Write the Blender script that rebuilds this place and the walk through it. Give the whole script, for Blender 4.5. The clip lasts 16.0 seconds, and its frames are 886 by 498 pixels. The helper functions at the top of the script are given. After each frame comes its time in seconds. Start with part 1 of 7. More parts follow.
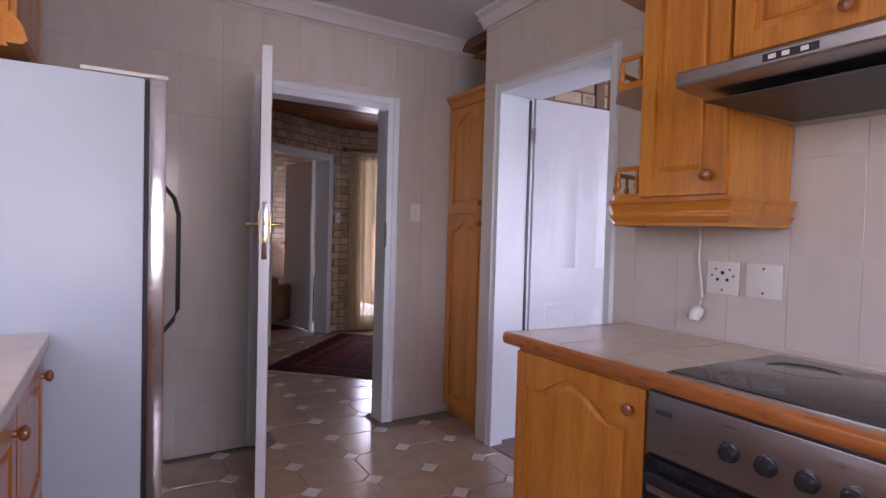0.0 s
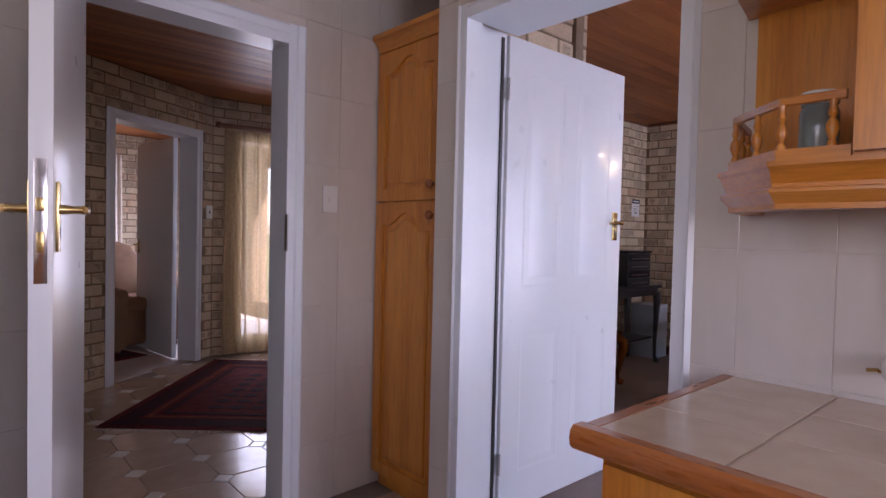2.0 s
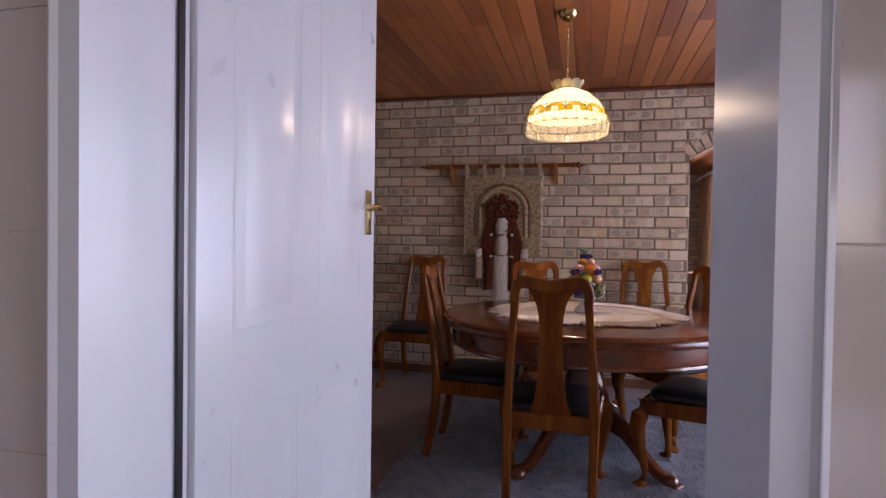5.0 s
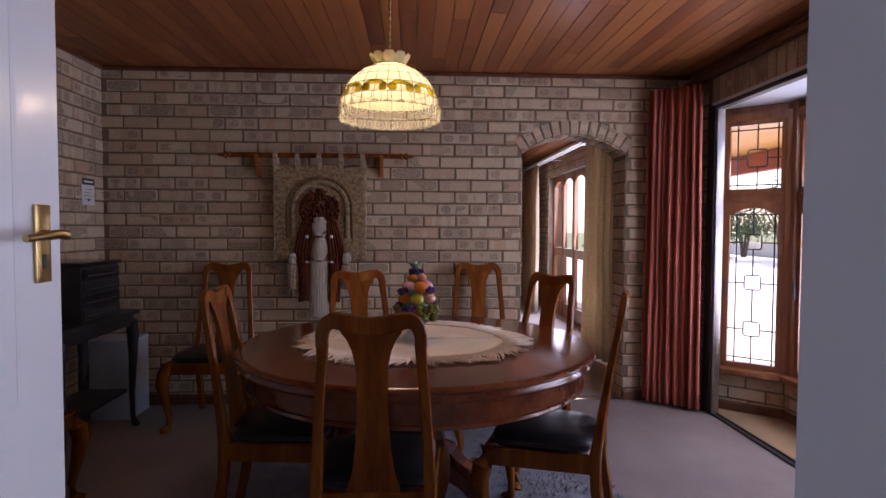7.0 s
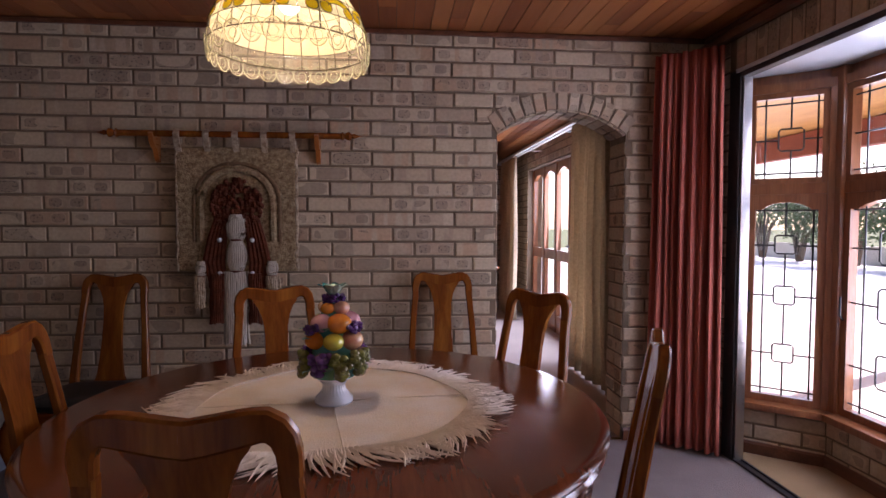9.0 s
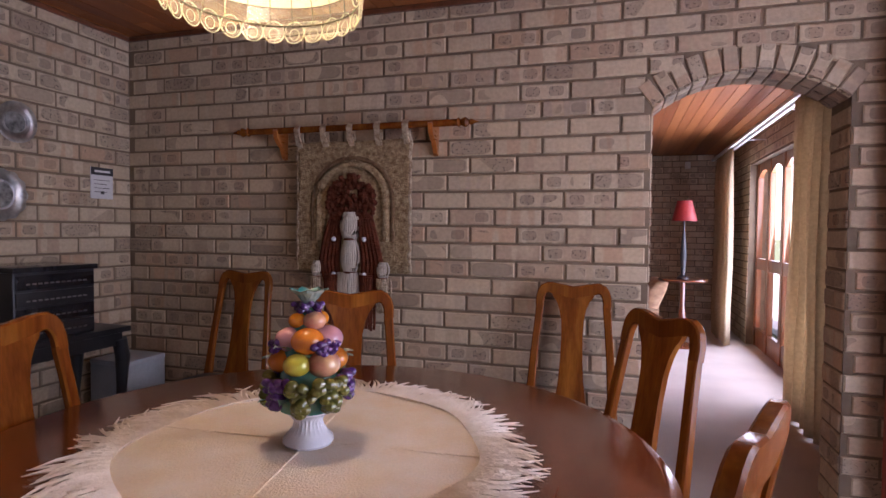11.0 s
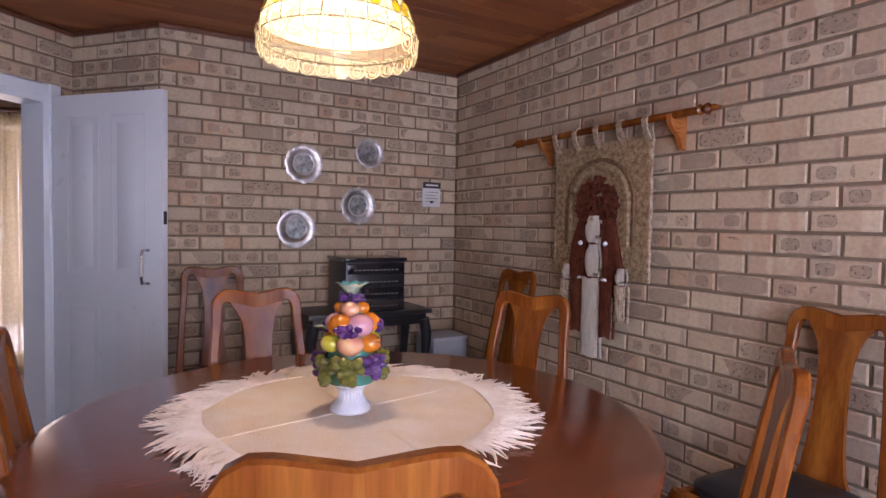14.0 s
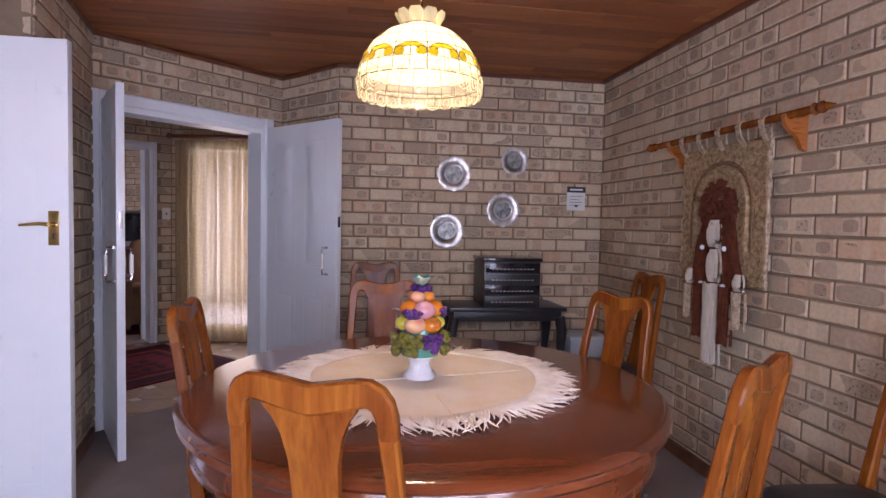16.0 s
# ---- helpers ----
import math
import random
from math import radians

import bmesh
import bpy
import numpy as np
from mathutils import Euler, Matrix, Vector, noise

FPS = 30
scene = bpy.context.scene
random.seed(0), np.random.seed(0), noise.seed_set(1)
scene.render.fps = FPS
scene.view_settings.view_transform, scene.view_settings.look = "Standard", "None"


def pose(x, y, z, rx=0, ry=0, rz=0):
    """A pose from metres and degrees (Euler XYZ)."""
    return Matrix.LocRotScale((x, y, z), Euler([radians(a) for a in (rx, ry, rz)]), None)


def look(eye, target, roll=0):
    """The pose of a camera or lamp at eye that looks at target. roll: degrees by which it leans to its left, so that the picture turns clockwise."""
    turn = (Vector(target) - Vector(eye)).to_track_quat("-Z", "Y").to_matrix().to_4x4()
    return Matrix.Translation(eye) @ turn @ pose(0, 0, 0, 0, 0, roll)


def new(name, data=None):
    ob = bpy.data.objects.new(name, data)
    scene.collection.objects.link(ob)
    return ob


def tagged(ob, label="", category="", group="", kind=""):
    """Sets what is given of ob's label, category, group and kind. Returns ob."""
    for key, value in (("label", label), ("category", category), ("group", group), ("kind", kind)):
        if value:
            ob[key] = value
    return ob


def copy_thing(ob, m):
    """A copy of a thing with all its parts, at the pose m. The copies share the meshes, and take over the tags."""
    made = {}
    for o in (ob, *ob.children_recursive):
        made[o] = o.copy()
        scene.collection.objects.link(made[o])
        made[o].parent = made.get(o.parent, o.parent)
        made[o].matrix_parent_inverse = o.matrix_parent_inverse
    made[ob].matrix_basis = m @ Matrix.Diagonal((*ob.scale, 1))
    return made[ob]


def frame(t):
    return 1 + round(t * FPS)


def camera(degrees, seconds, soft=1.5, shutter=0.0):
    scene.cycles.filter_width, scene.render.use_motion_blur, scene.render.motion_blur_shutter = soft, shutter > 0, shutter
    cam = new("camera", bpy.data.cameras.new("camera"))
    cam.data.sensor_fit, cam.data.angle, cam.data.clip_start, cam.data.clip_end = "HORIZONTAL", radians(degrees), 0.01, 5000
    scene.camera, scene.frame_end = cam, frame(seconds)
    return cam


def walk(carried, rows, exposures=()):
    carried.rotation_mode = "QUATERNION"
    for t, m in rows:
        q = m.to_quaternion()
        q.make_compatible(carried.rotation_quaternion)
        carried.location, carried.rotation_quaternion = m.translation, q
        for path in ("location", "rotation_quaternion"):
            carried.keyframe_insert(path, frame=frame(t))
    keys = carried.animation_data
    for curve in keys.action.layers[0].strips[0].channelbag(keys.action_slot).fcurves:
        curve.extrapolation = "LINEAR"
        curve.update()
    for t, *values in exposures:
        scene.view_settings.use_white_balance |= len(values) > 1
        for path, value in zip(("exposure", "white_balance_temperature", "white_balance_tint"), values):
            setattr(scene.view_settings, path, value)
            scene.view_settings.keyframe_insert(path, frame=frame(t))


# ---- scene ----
cam = camera(76.0, 16.0)
PATH = [
    (0, (0.234, 0.196, 1.208), (1.232, 1.927, 1.146), 1.59),
    (0.5, (0.283, 0.487, 1.204), (1.344, 2.182, 1.142), 1.57),
    (1, (0.359, 0.761, 1.184), (1.513, 2.394, 1.127), 1.69),
    (1.5, (0.487, 1.009, 1.199), (1.736, 2.571, 1.144), 1.58),
    (2, (0.613, 1.262, 1.187), (1.945, 2.753, 1.132), 1.34),
    (2.5, (0.723, 1.472, 1.168), (2.174, 2.847, 1.117), 1.42),
    (3, (0.860, 1.659, 1.168), (2.430, 2.898, 1.120), 1.39),
    (3.5, (0.993, 1.819, 1.175), (2.670, 2.907, 1.129), 1.20),
    (4, (1.143, 1.969, 1.169), (2.933, 2.860, 1.128), 0.99),
    (4.5, (1.299, 2.077, 1.154), (3.174, 2.772, 1.114), 0.84),
    (5, (1.472, 2.152, 1.164), (3.412, 2.637, 1.127), 0.87),
    (5.2, (1.532, 2.168, 1.171), (3.491, 2.569, 1.131), 0.86),
    (7.3, (2.225, 2.141, 1.283), (4.217, 1.992, 1.199), 0.31),
    (7.5, (2.313, 2.124, 1.284), (4.303, 1.947, 1.198), 0.35),
    (8, (2.563, 2.081, 1.289), (4.550, 1.870, 1.204), 0.17),
    (8.2, (2.644, 2.067, 1.291), (4.631, 1.850, 1.204), 0.20),
    (10.3, (3.374, 1.706, 1.278), (5.366, 1.870, 1.204), 0.24),
    (10.5, (3.414, 1.649, 1.271), (5.395, 1.914, 1.203), 0.34),
    (11, (3.491, 1.500, 1.250), (5.399, 2.097, 1.184), 0.63),
    (11.5, (3.591, 1.359, 1.255), (5.407, 2.195, 1.190), 0.72),
    (12, (3.666, 1.210, 1.246), (5.375, 2.247, 1.176), 0.72),
    (12.5, (3.761, 1.120, 1.234), (5.302, 2.393, 1.166), 0.85),
    (13, (3.867, 1.038, 1.234), (5.236, 2.495, 1.165), 0.99),
    (13.5, (3.968, 0.899, 1.264), (5.159, 2.503, 1.187), 1.08),
    (14, (4.045, 0.741, 1.272), (5.040, 2.474, 1.191), 1.09),
    (14.5, (4.099, 0.573, 1.282), (4.918, 2.396, 1.199), 1.05),
    (15, (4.152, 0.453, 1.295), (4.825, 2.334, 1.207), 1.09),
    (15.5, (4.253, 0.357, 1.292), (4.771, 2.287, 1.204), 1.19),
    (16, (4.349, 0.293, 1.297), (4.668, 2.265, 1.204), 1.18),
]
walk(cam, [(t, look(eye, target, roll)) for t, eye, target, roll in PATH], [(0.0, 2.06, 6450, 36), (2.5, 2.06, 6450, 36), (5.2, 1.88, 6450, 36), (7.3, 1.3, 6450, 36), (8.2, 1.3, 6450, 36), (10.5, 1.68, 6450, 36), (12.5, 2.3, 6450, 36), (16.0, 2.26, 6450, 36)])

# ---- world, sun and exposure ----
world = bpy.data.worlds.new("sky")
scene.world = world
world.use_nodes = True
wn = world.node_tree.nodes
sky = wn.new("ShaderNodeTexSky")
sky.sky_type = "NISHITA"
sky.sun_disc = False
sky.sun_elevation = radians(42)
sky.sun_rotation = radians(156)
wn["Background"].inputs[1].default_value = 0.15
world.node_tree.links.new(sky.outputs[0], wn["Background"].inputs[0])
sun_data = bpy.data.lights.new("sun", "SUN")
sun_data.energy, sun_data.angle, sun_data.color = 5.0, radians(0.5), (1.0, 0.95, 0.88)
sun = new("sun", sun_data)
sun.matrix_world = look((0, 0, 20), (-4.0, 9.0, 11.0))


def area(name, eye, target, w, h, power, color):
    d = bpy.data.lights.new(name, "AREA")
    d.shape, d.size, d.size_y, d.energy, d.color = "RECTANGLE", w, h, power, color
    ob = new(name, d)
    ob.matrix_world = look(eye, target)
    return ob


DAY = (0.67, 0.82, 1.0)
area("bay_daylight", (4.485, -0.475, 1.25), (4.44, 3.0, 0.7), 2.2, 1.6, 36, DAY)
area("lounge_daylight", (9.0, 0.02, 1.1), (9.0, 4.0, 1.5), 3.0, 1.7, 50, DAY)
area("kitchen_daylight", (0.62, -1.45, 1.55), (2.0, 1.6, 1.1), 1.5, 1.0, 7.5, (0.86, 0.90, 1.0))
# Added fill lamp in an assumed, unseen west opening; brightens the cabinets opposite.
area("counter_side_fill", (-0.78, 1.25, 1.58), (2.1, 1.5, 1.2), 1.2, 0.9, 2.2, (1.0, 0.92, 0.87))
area("hall_daylight", (3.36, 6.72, 1.1), (3.1, 4.0, 0.9), 1.1, 1.8, 3.2, (1.0, 0.95, 0.88))
area("far_room_daylight", (3.75, 8.2, 1.2), (1.8, 7.3, 0.6), 1.3, 1.7, 26, DAY)
bulb_data = bpy.data.lights.new("pendant_bulb", "POINT")
bulb_data.energy, bulb_data.color, bulb_data.shadow_soft_size = 2.0, (1.0, 0.84, 0.56), 0.03
bulb_lamp = new("pendant_bulb", bulb_data)
bulb_lamp.location = (4.573, 2.259, 1.83)


# ---- materials ----
def nodes_of(name):
    m = bpy.data.materials.new(name)
    m.use_nodes = True
    return m, m.node_tree.nodes, m.node_tree.links, m.node_tree.nodes["Principled BSDF"]


def mix_rgb(n, l, fac, a, b, mode="MIX"):
    k = n.new("ShaderNodeMix")
    k.data_type, k.blend_type = "RGBA", mode
    for sock, v in ((k.inputs[0], fac), (k.inputs[6], a), (k.inputs[7], b)):
        if isinstance(v, (int, float)):
            sock.default_value = v
        elif isinstance(v, tuple):
            sock.default_value = (*v, 1) if len(v) == 3 else v
        else:
            l.new(v, sock)
    return k.outputs[2]


def ramp(n, l, src, stops):
    r = n.new("ShaderNodeValToRGB")
    e = r.color_ramp.elements
    while len(e) < len(stops):
        e.new(0.5)
    for k, (p, c) in zip(e, stops):
        k.position = p
        k.color = (*c, 1) if isinstance(c, tuple) else (c, c, c, 1)
    l.new(src, r.inputs[0])
    return r.outputs[0]


def noise_of(n, l, scale, stretch=(1, 1, 1), detail=4, coords="Object", offset=None, rough=0.55):
    tc = n.new("ShaderNodeTexCoord")
    mp = n.new("ShaderNodeMapping")
    mp.inputs["Scale"].default_value = stretch
    l.new(tc.outputs[coords], mp.inputs[0])
    if offset is not None:
        l.new(offset, mp.inputs["Location"])
    t = n.new("ShaderNodeTexNoise")
    t.inputs["Scale"].default_value, t.inputs["Detail"].default_value = scale, detail
    t.inputs["Roughness"].default_value = rough
    l.new(mp.outputs[0], t.inputs["Vector"])
    return t.outputs["Fac"]


def bump_of(n, l, b, height, strength, dist=0.01):
    k = n.new("ShaderNodeBump")
    k.inputs["Strength"].default_value, k.inputs["Distance"].default_value = strength, dist
    l.new(height, k.inputs["Height"])
    l.new(k.outputs[0], b.inputs["Normal"])


def mat(name, c1, c2=None, rough=0.5, metal=0.0, scale=6.0, stretch=(1, 1, 1), fine=70.0, bump=0.15, dist=0.004, coat=0.0, spec=0.5, var=0.12):
    """Two scales of noise: broad colour drift and a fine grain that also drives the relief and the gloss."""
    m, n, l, b = nodes_of(name)
    c2 = c2 or tuple(v * 0.8 for v in c1)
    broad = noise_of(n, l, scale, stretch)
    grain = noise_of(n, l, fine, stretch)
    col = mix_rgb(n, l, ramp(n, l, broad, [(0.35, 0.0), (0.68, 1.0)]), c1, c2)
    col = mix_rgb(n, l, var, col, ramp(n, l, grain, [(0.3, 0.25), (0.7, 1.0)]), "MULTIPLY")
    l.new(col, b.inputs["Base Color"])
    r = n.new("ShaderNodeMapRange")
    r.inputs[3].default_value, r.inputs[4].default_value = max(0.03, rough - 0.08), min(1.0, rough + 0.1)
    l.new(grain, r.inputs[0])
    l.new(r.outputs[0], b.inputs["Roughness"])
    b.inputs["Metallic"].default_value = metal
    b.inputs["Coat Weight"].default_value = coat
    b.inputs["Coat Roughness"].default_value = 0.12
    b.inputs["Specular IOR Level"].default_value = spec
    if bump:
        bump_of(n, l, b, grain, bump, dist)
    return m


def wood(name, dark, mid, light, axis="z", rough=0.35, coat=0.3, scale=1.0, per_piece=0.0):
    """Grain drawn out along one axis, with broad figure and fine pores."""
    m, n, l, b = nodes_of(name)
    st = {"x": (0.10, 1, 1), "y": (1, 0.10, 1), "z": (1, 1, 0.08)}[axis]
    off = None
    oi = n.new("ShaderNodeObjectInfo")
    ge = n.new("ShaderNodeNewGeometry")
    ad = n.new("ShaderNodeMath")
    ad.operation = "ADD"
    l.new(oi.outputs["Random"], ad.inputs[0])
    l.new(ge.outputs["Random Per Island"], ad.inputs[1])
    fr = n.new("ShaderNodeMath")
    fr.operation = "FRACT"
    l.new(ad.outputs[0], fr.inputs[0])
    sc = n.new("ShaderNodeMath")
    sc.operation = "MULTIPLY"
    sc.inputs[1].default_value = 9.0
    l.new(fr.outputs[0], sc.inputs[0])
    cb = n.new("ShaderNodeCombineXYZ")
    for i in range(3):
        l.new(sc.outputs[0], cb.inputs[i])
    off = cb.outputs[0]
    fig = noise_of(n, l, 14 * scale, st, 5, offset=off)
    pore = noise_of(n, l, 120 * scale, st, 3, offset=off)
    col = ramp(n, l, fig, [(0.28, dark), (0.5, mid), (0.74, light)])
    col = mix_rgb(n, l, 0.3, col, ramp(n, l, pore, [(0.35, 0.35), (0.6, 1.0)]), "MULTIPLY")
    if per_piece:
        col = mix_rgb(n, l, per_piece, col, ramp(n, l, fr.outputs[0], [(0.0, dark), (0.35, mid), (0.7, light), (1.0, mid)]))
    l.new(col, b.inputs["Base Color"])
    r = n.new("ShaderNodeMapRange")
    r.inputs[3].default_value, r.inputs[4].default_value = rough - 0.08, rough + 0.12
    l.new(pore, r.inputs[0])
    l.new(r.outputs[0], b.inputs["Roughness"])
    b.inputs["Coat Weight"].default_value = coat
    b.inputs["Coat Roughness"].default_value = 0.15
    bump_of(n, l, b, pore, 0.12, 0.002)
    return m


def brick_material():
    """Clay stock bricks: buff to grey-brown body, a dark kiln mark or two in the middle of the face, pits and iron spots."""
    m, n, l, b = nodes_of("stock_brick")
    oi = n.new("ShaderNodeObjectInfo")
    ge = n.new("ShaderNodeNewGeometry")

    def math_of(op, a, c):
        k = n.new("ShaderNodeMath")
        k.operation = op
        for s, v in zip(k.inputs, (a, c)):
            if isinstance(v, (int, float)):
                s.default_value = v
            elif v is not None:
                l.new(v, s)
        return k.outputs[0]

    rnd = math_of("FRACT", math_of("ADD", oi.outputs["Random"], ge.outputs["Random Per Island"]), None)
    rnd2 = math_of("FRACT", math_of("MULTIPLY", rnd, 37.7), None)
    rnd3 = math_of("FRACT", math_of("MULTIPLY", rnd, 91.3), None)
    uv = n.new("ShaderNodeUVMap")
    sep = n.new("ShaderNodeSeparateXYZ")
    l.new(uv.outputs[0], sep.inputs[0])
    body = ramp(n, l, rnd, [(0.0, (0.47, 0.35, 0.235)), (0.2, (0.60, 0.475, 0.325)), (0.4, (0.50, 0.385, 0.265)), (0.55, (0.63, 0.51, 0.36)),
                            (0.75, (0.54, 0.42, 0.285)), (0.9, (0.42, 0.32, 0.225)), (1.0, (0.52, 0.345, 0.215))])
    flash = ramp(n, l, rnd2, [(0.0, (0.62, 0.50, 0.345)), (0.35, (0.50, 0.39, 0.275)), (0.6, (0.55, 0.35, 0.22)), (0.8, (0.40, 0.31, 0.235)), (1.0, (0.64, 0.52, 0.37))])
    cb = n.new("ShaderNodeCombineXYZ")
    l.new(math_of("MULTIPLY", rnd, 50.0), cb.inputs[0])
    l.new(math_of("MULTIPLY", rnd2, 50.0), cb.inputs[1])
    add = n.new("ShaderNodeVectorMath")
    l.new(uv.outputs[0], add.inputs[0])
    l.new(cb.outputs[0], add.inputs[1])

    def tex(scale, detail=3):
        t = n.new("ShaderNodeTexNoise")
        t.inputs["Scale"].default_value, t.inputs["Detail"].default_value = scale, detail
        l.new(add.outputs[0], t.inputs["Vector"])
        return t.outputs["Fac"]

    # firing flash: upright bands of the face paler or pinker than the rest
    along = n.new("ShaderNodeVectorMath")
    along.operation = "MULTIPLY"
    along.inputs[1].default_value = (1.0, 0.12, 1.0)
    l.new(uv.outputs[0], along.inputs[0])
    along2 = n.new("ShaderNodeVectorMath")
    l.new(along.outputs[0], along2.inputs[0])
    l.new(cb.outputs[0], along2.inputs[1])
    band = n.new("ShaderNodeTexNoise")
    band.inputs["Scale"].default_value, band.inputs["Detail"].default_value = 13, 1
    l.new(along2.outputs[0], band.inputs["Vector"])
    body = mix_rgb(n, l, ramp(n, l, band.outputs["Fac"], [(0.49, 0.0), (0.54, 0.7)]), body, flash)
    wob = math_of("MULTIPLY", math_of("SUBTRACT", tex(34, 2), 0.5), 1.1)
    # two rounded marks either side of the middle, or one long mark that leaves a pale rim
    two = math_of("GREATER_THAN", rnd2, 0.4)
    px = math_of("ABSOLUTE", math_of("SUBTRACT", math_of("ABSOLUTE", sep.outputs[0], None), math_of("MULTIPLY", two, 0.055)), None)
    ex = math_of("DIVIDE", px, math_of("SUBTRACT", 0.098, math_of("MULTIPLY", two, 0.066)))
    ez = math_of("DIVIDE", math_of("ABSOLUTE", sep.outputs[1], None), math_of("SUBTRACT", 0.030, math_of("MULTIPLY", two, 0.008)))
    d = math_of("ADD", math_of("ADD", math_of("POWER", ex, 4.0), math_of("POWER", ez, 4.0)), wob)
    d30 = math_of("MULTIPLY", d, 0.4)
    mark = ramp(n, l, d30, [(0.20, 0.72), (0.36, 1.0), (0.56, 0.0)])
    halo = ramp(n, l, d30, [(0.5, 0.0), (0.7, 1.0), (1.0, 0.0)])
    side = math_of("GREATER_THAN", tex(5, 0), 0.44)
    has = math_of("MULTIPLY", math_of("GREATER_THAN", rnd3, 0.34), side)
    depth = math_of("ADD", math_of("MULTIPLY", rnd3, 0.5), 0.25)
    col = mix_rgb(n, l, math_of("MULTIPLY", halo, math_of("MULTIPLY", has, 0.35)), body, (0.64, 0.52, 0.37))
    col = mix_rgb(n, l, math_of("MULTIPLY", mark, math_of("MULTIPLY", has, depth)), col, (0.225, 0.168, 0.130))
    col = mix_rgb(n, l, 0.35, col, ramp(n, l, tex(55, 5), [(0.3, 0.45), (0.7, 1.0)]), "MULTIPLY")
    spots = ramp(n, l, tex(78, 2), [(0.585, 0.0), (0.635, 1.0)])
    inside = math_of("ADD", math_of("MULTIPLY", mark, 0.8), 0.0)
    col = mix_rgb(n, l, math_of("MULTIPLY", math_of("MULTIPLY", spots, inside), math_of("MULTIPLY", has, math_of("GREATER_THAN", rnd, 0.3))), col, (0.045, 0.036, 0.03))
    l.new(col, b.inputs["Base Color"])
    b.inputs["Roughness"].default_value = 0.82
    b.inputs["Specular IOR Level"].default_value = 0.3
    bump_of(n, l, b, tex(130, 4), 0.35, 0.004)
    return m


BRICK = brick_material()
MORTAR = mat("mortar", (0.235, 0.175, 0.12), (0.185, 0.135, 0.092), rough=0.95, scale=9, fine=160, bump=0.5, dist=0.004, spec=0.2)


def tile_material(name, c1, c2, vein, rough):
    m, n, l, b = nodes_of(name)
    oi = n.new("ShaderNodeObjectInfo")
    cb = n.new("ShaderNodeVectorMath")
    cb.operation = "SCALE"
    cb.inputs[0].default_value = (31, 17, 23)
    l.new(oi.outputs["Random"], cb.inputs["Scale"])
    broad = noise_of(n, l, 5, (2.2, 2.2, 0.5), 4, offset=cb.outputs[0])
    streak = noise_of(n, l, 9, (2.2, 2.2, 0.35), 6, offset=cb.outputs[0], rough=0.7)
    col = mix_rgb(n, l, ramp(n, l, broad, [(0.35, 0.0), (0.7, 1.0)]), c1, c2)
    col = mix_rgb(n, l, ramp(n, l, streak, [(0.63, 0.0), (0.72, 0.5)]), col, vein)
    l.new(col, b.inputs["Base Color"])
    b.inputs["Roughness"].default_value = rough
    b.inputs["Coat Weight"].default_value = 0.3
    b.inputs["Coat Roughness"].default_value = 0.06
    bump_of(n, l, b, broad, 0.03, 0.01)
    return m


WALL_TILE = tile_material("wall_tile", (0.60, 0.555, 0.50), (0.55, 0.505, 0.45), (0.46, 0.40, 0.33), 0.14)
FLOOR_TILE = tile_material("floor_tile", (0.48, 0.36, 0.265), (0.41, 0.30, 0.22), (0.33, 0.25, 0.19), 0.24)
DOT_TILE = tile_material("dot_tile", (0.72, 0.68, 0.62), (0.66, 0.62, 0.56), (0.55, 0.5, 0.44), 0.24)
TOP_TILE = tile_material("worktop_tile", (0.60, 0.48, 0.36), (0.54, 0.42, 0.31), (0.44, 0.35, 0.27), 0.22)
GROUT = mat("tile_grout", (0.62, 0.56, 0.50), (0.57, 0.51, 0.45), rough=0.85, fine=150)
FLOOR_GROUT = mat("floor_grout", (0.25, 0.20, 0.16), (0.19, 0.15, 0.12), rough=0.85, fine=150)
PLASTER = mat("ceiling_paint", (0.66, 0.65, 0.64), (0.61, 0.60, 0.59), rough=0.75, scale=2, fine=90, bump=0.05)
PAINT = mat("white_gloss_paint", (0.72, 0.765, 0.80), (0.69, 0.735, 0.775), rough=0.3, scale=1.2, fine=9, bump=0.0, coat=0.1, var=0.02)
PINE = wood("honey_oak", (0.42, 0.135, 0.012), (0.56, 0.205, 0.022), (0.65, 0.275, 0.04), "z", 0.3, 0.45, 1.0)
PINE_H = wood("honey_oak_rail", (0.42, 0.135, 0.012), (0.56, 0.205, 0.022), (0.62, 0.255, 0.036), "y", 0.3, 0.45, 1.0)
EDGE_OAK = wood("counter_edge_oak", (0.30, 0.085, 0.016), (0.41, 0.13, 0.026), (0.48, 0.175, 0.04), "y", 0.28, 0.5, 1.0)
EDGE_OAK_X = wood("counter_end_oak", (0.30, 0.085, 0.016), (0.41, 0.13, 0.026), (0.48, 0.175, 0.04), "x", 0.28, 0.5, 1.0)
KNOB = wood("knob_wood", (0.20, 0.06, 0.02), (0.28, 0.09, 0.03), (0.35, 0.12, 0.04), "x", 0.25, 0.5, 2.0)
CEDAR = wood("ceiling_cedar", (0.15, 0.038, 0.011), (0.30, 0.090, 0.024), (0.46, 0.175, 0.05), "x", 0.5, 0.06, 0.8, per_piece=0.65)
TRIM_WOOD = wood("dark_skirting", (0.09, 0.03, 0.015), (0.15, 0.052, 0.024), (0.20, 0.075, 0.035), "x", 0.4, 0.3)
MAHOG = wood("mahogany", (0.085, 0.02, 0.008), (0.155, 0.038, 0.013), (0.22, 0.062, 0.02), "x", 0.17, 0.7, 0.8)
CHAIR_WOOD = wood("chair_imbuia", (0.11, 0.024, 0.005), (0.20, 0.056, 0.009), (0.31, 0.112, 0.017), "z", 0.2, 0.0, 1.0)
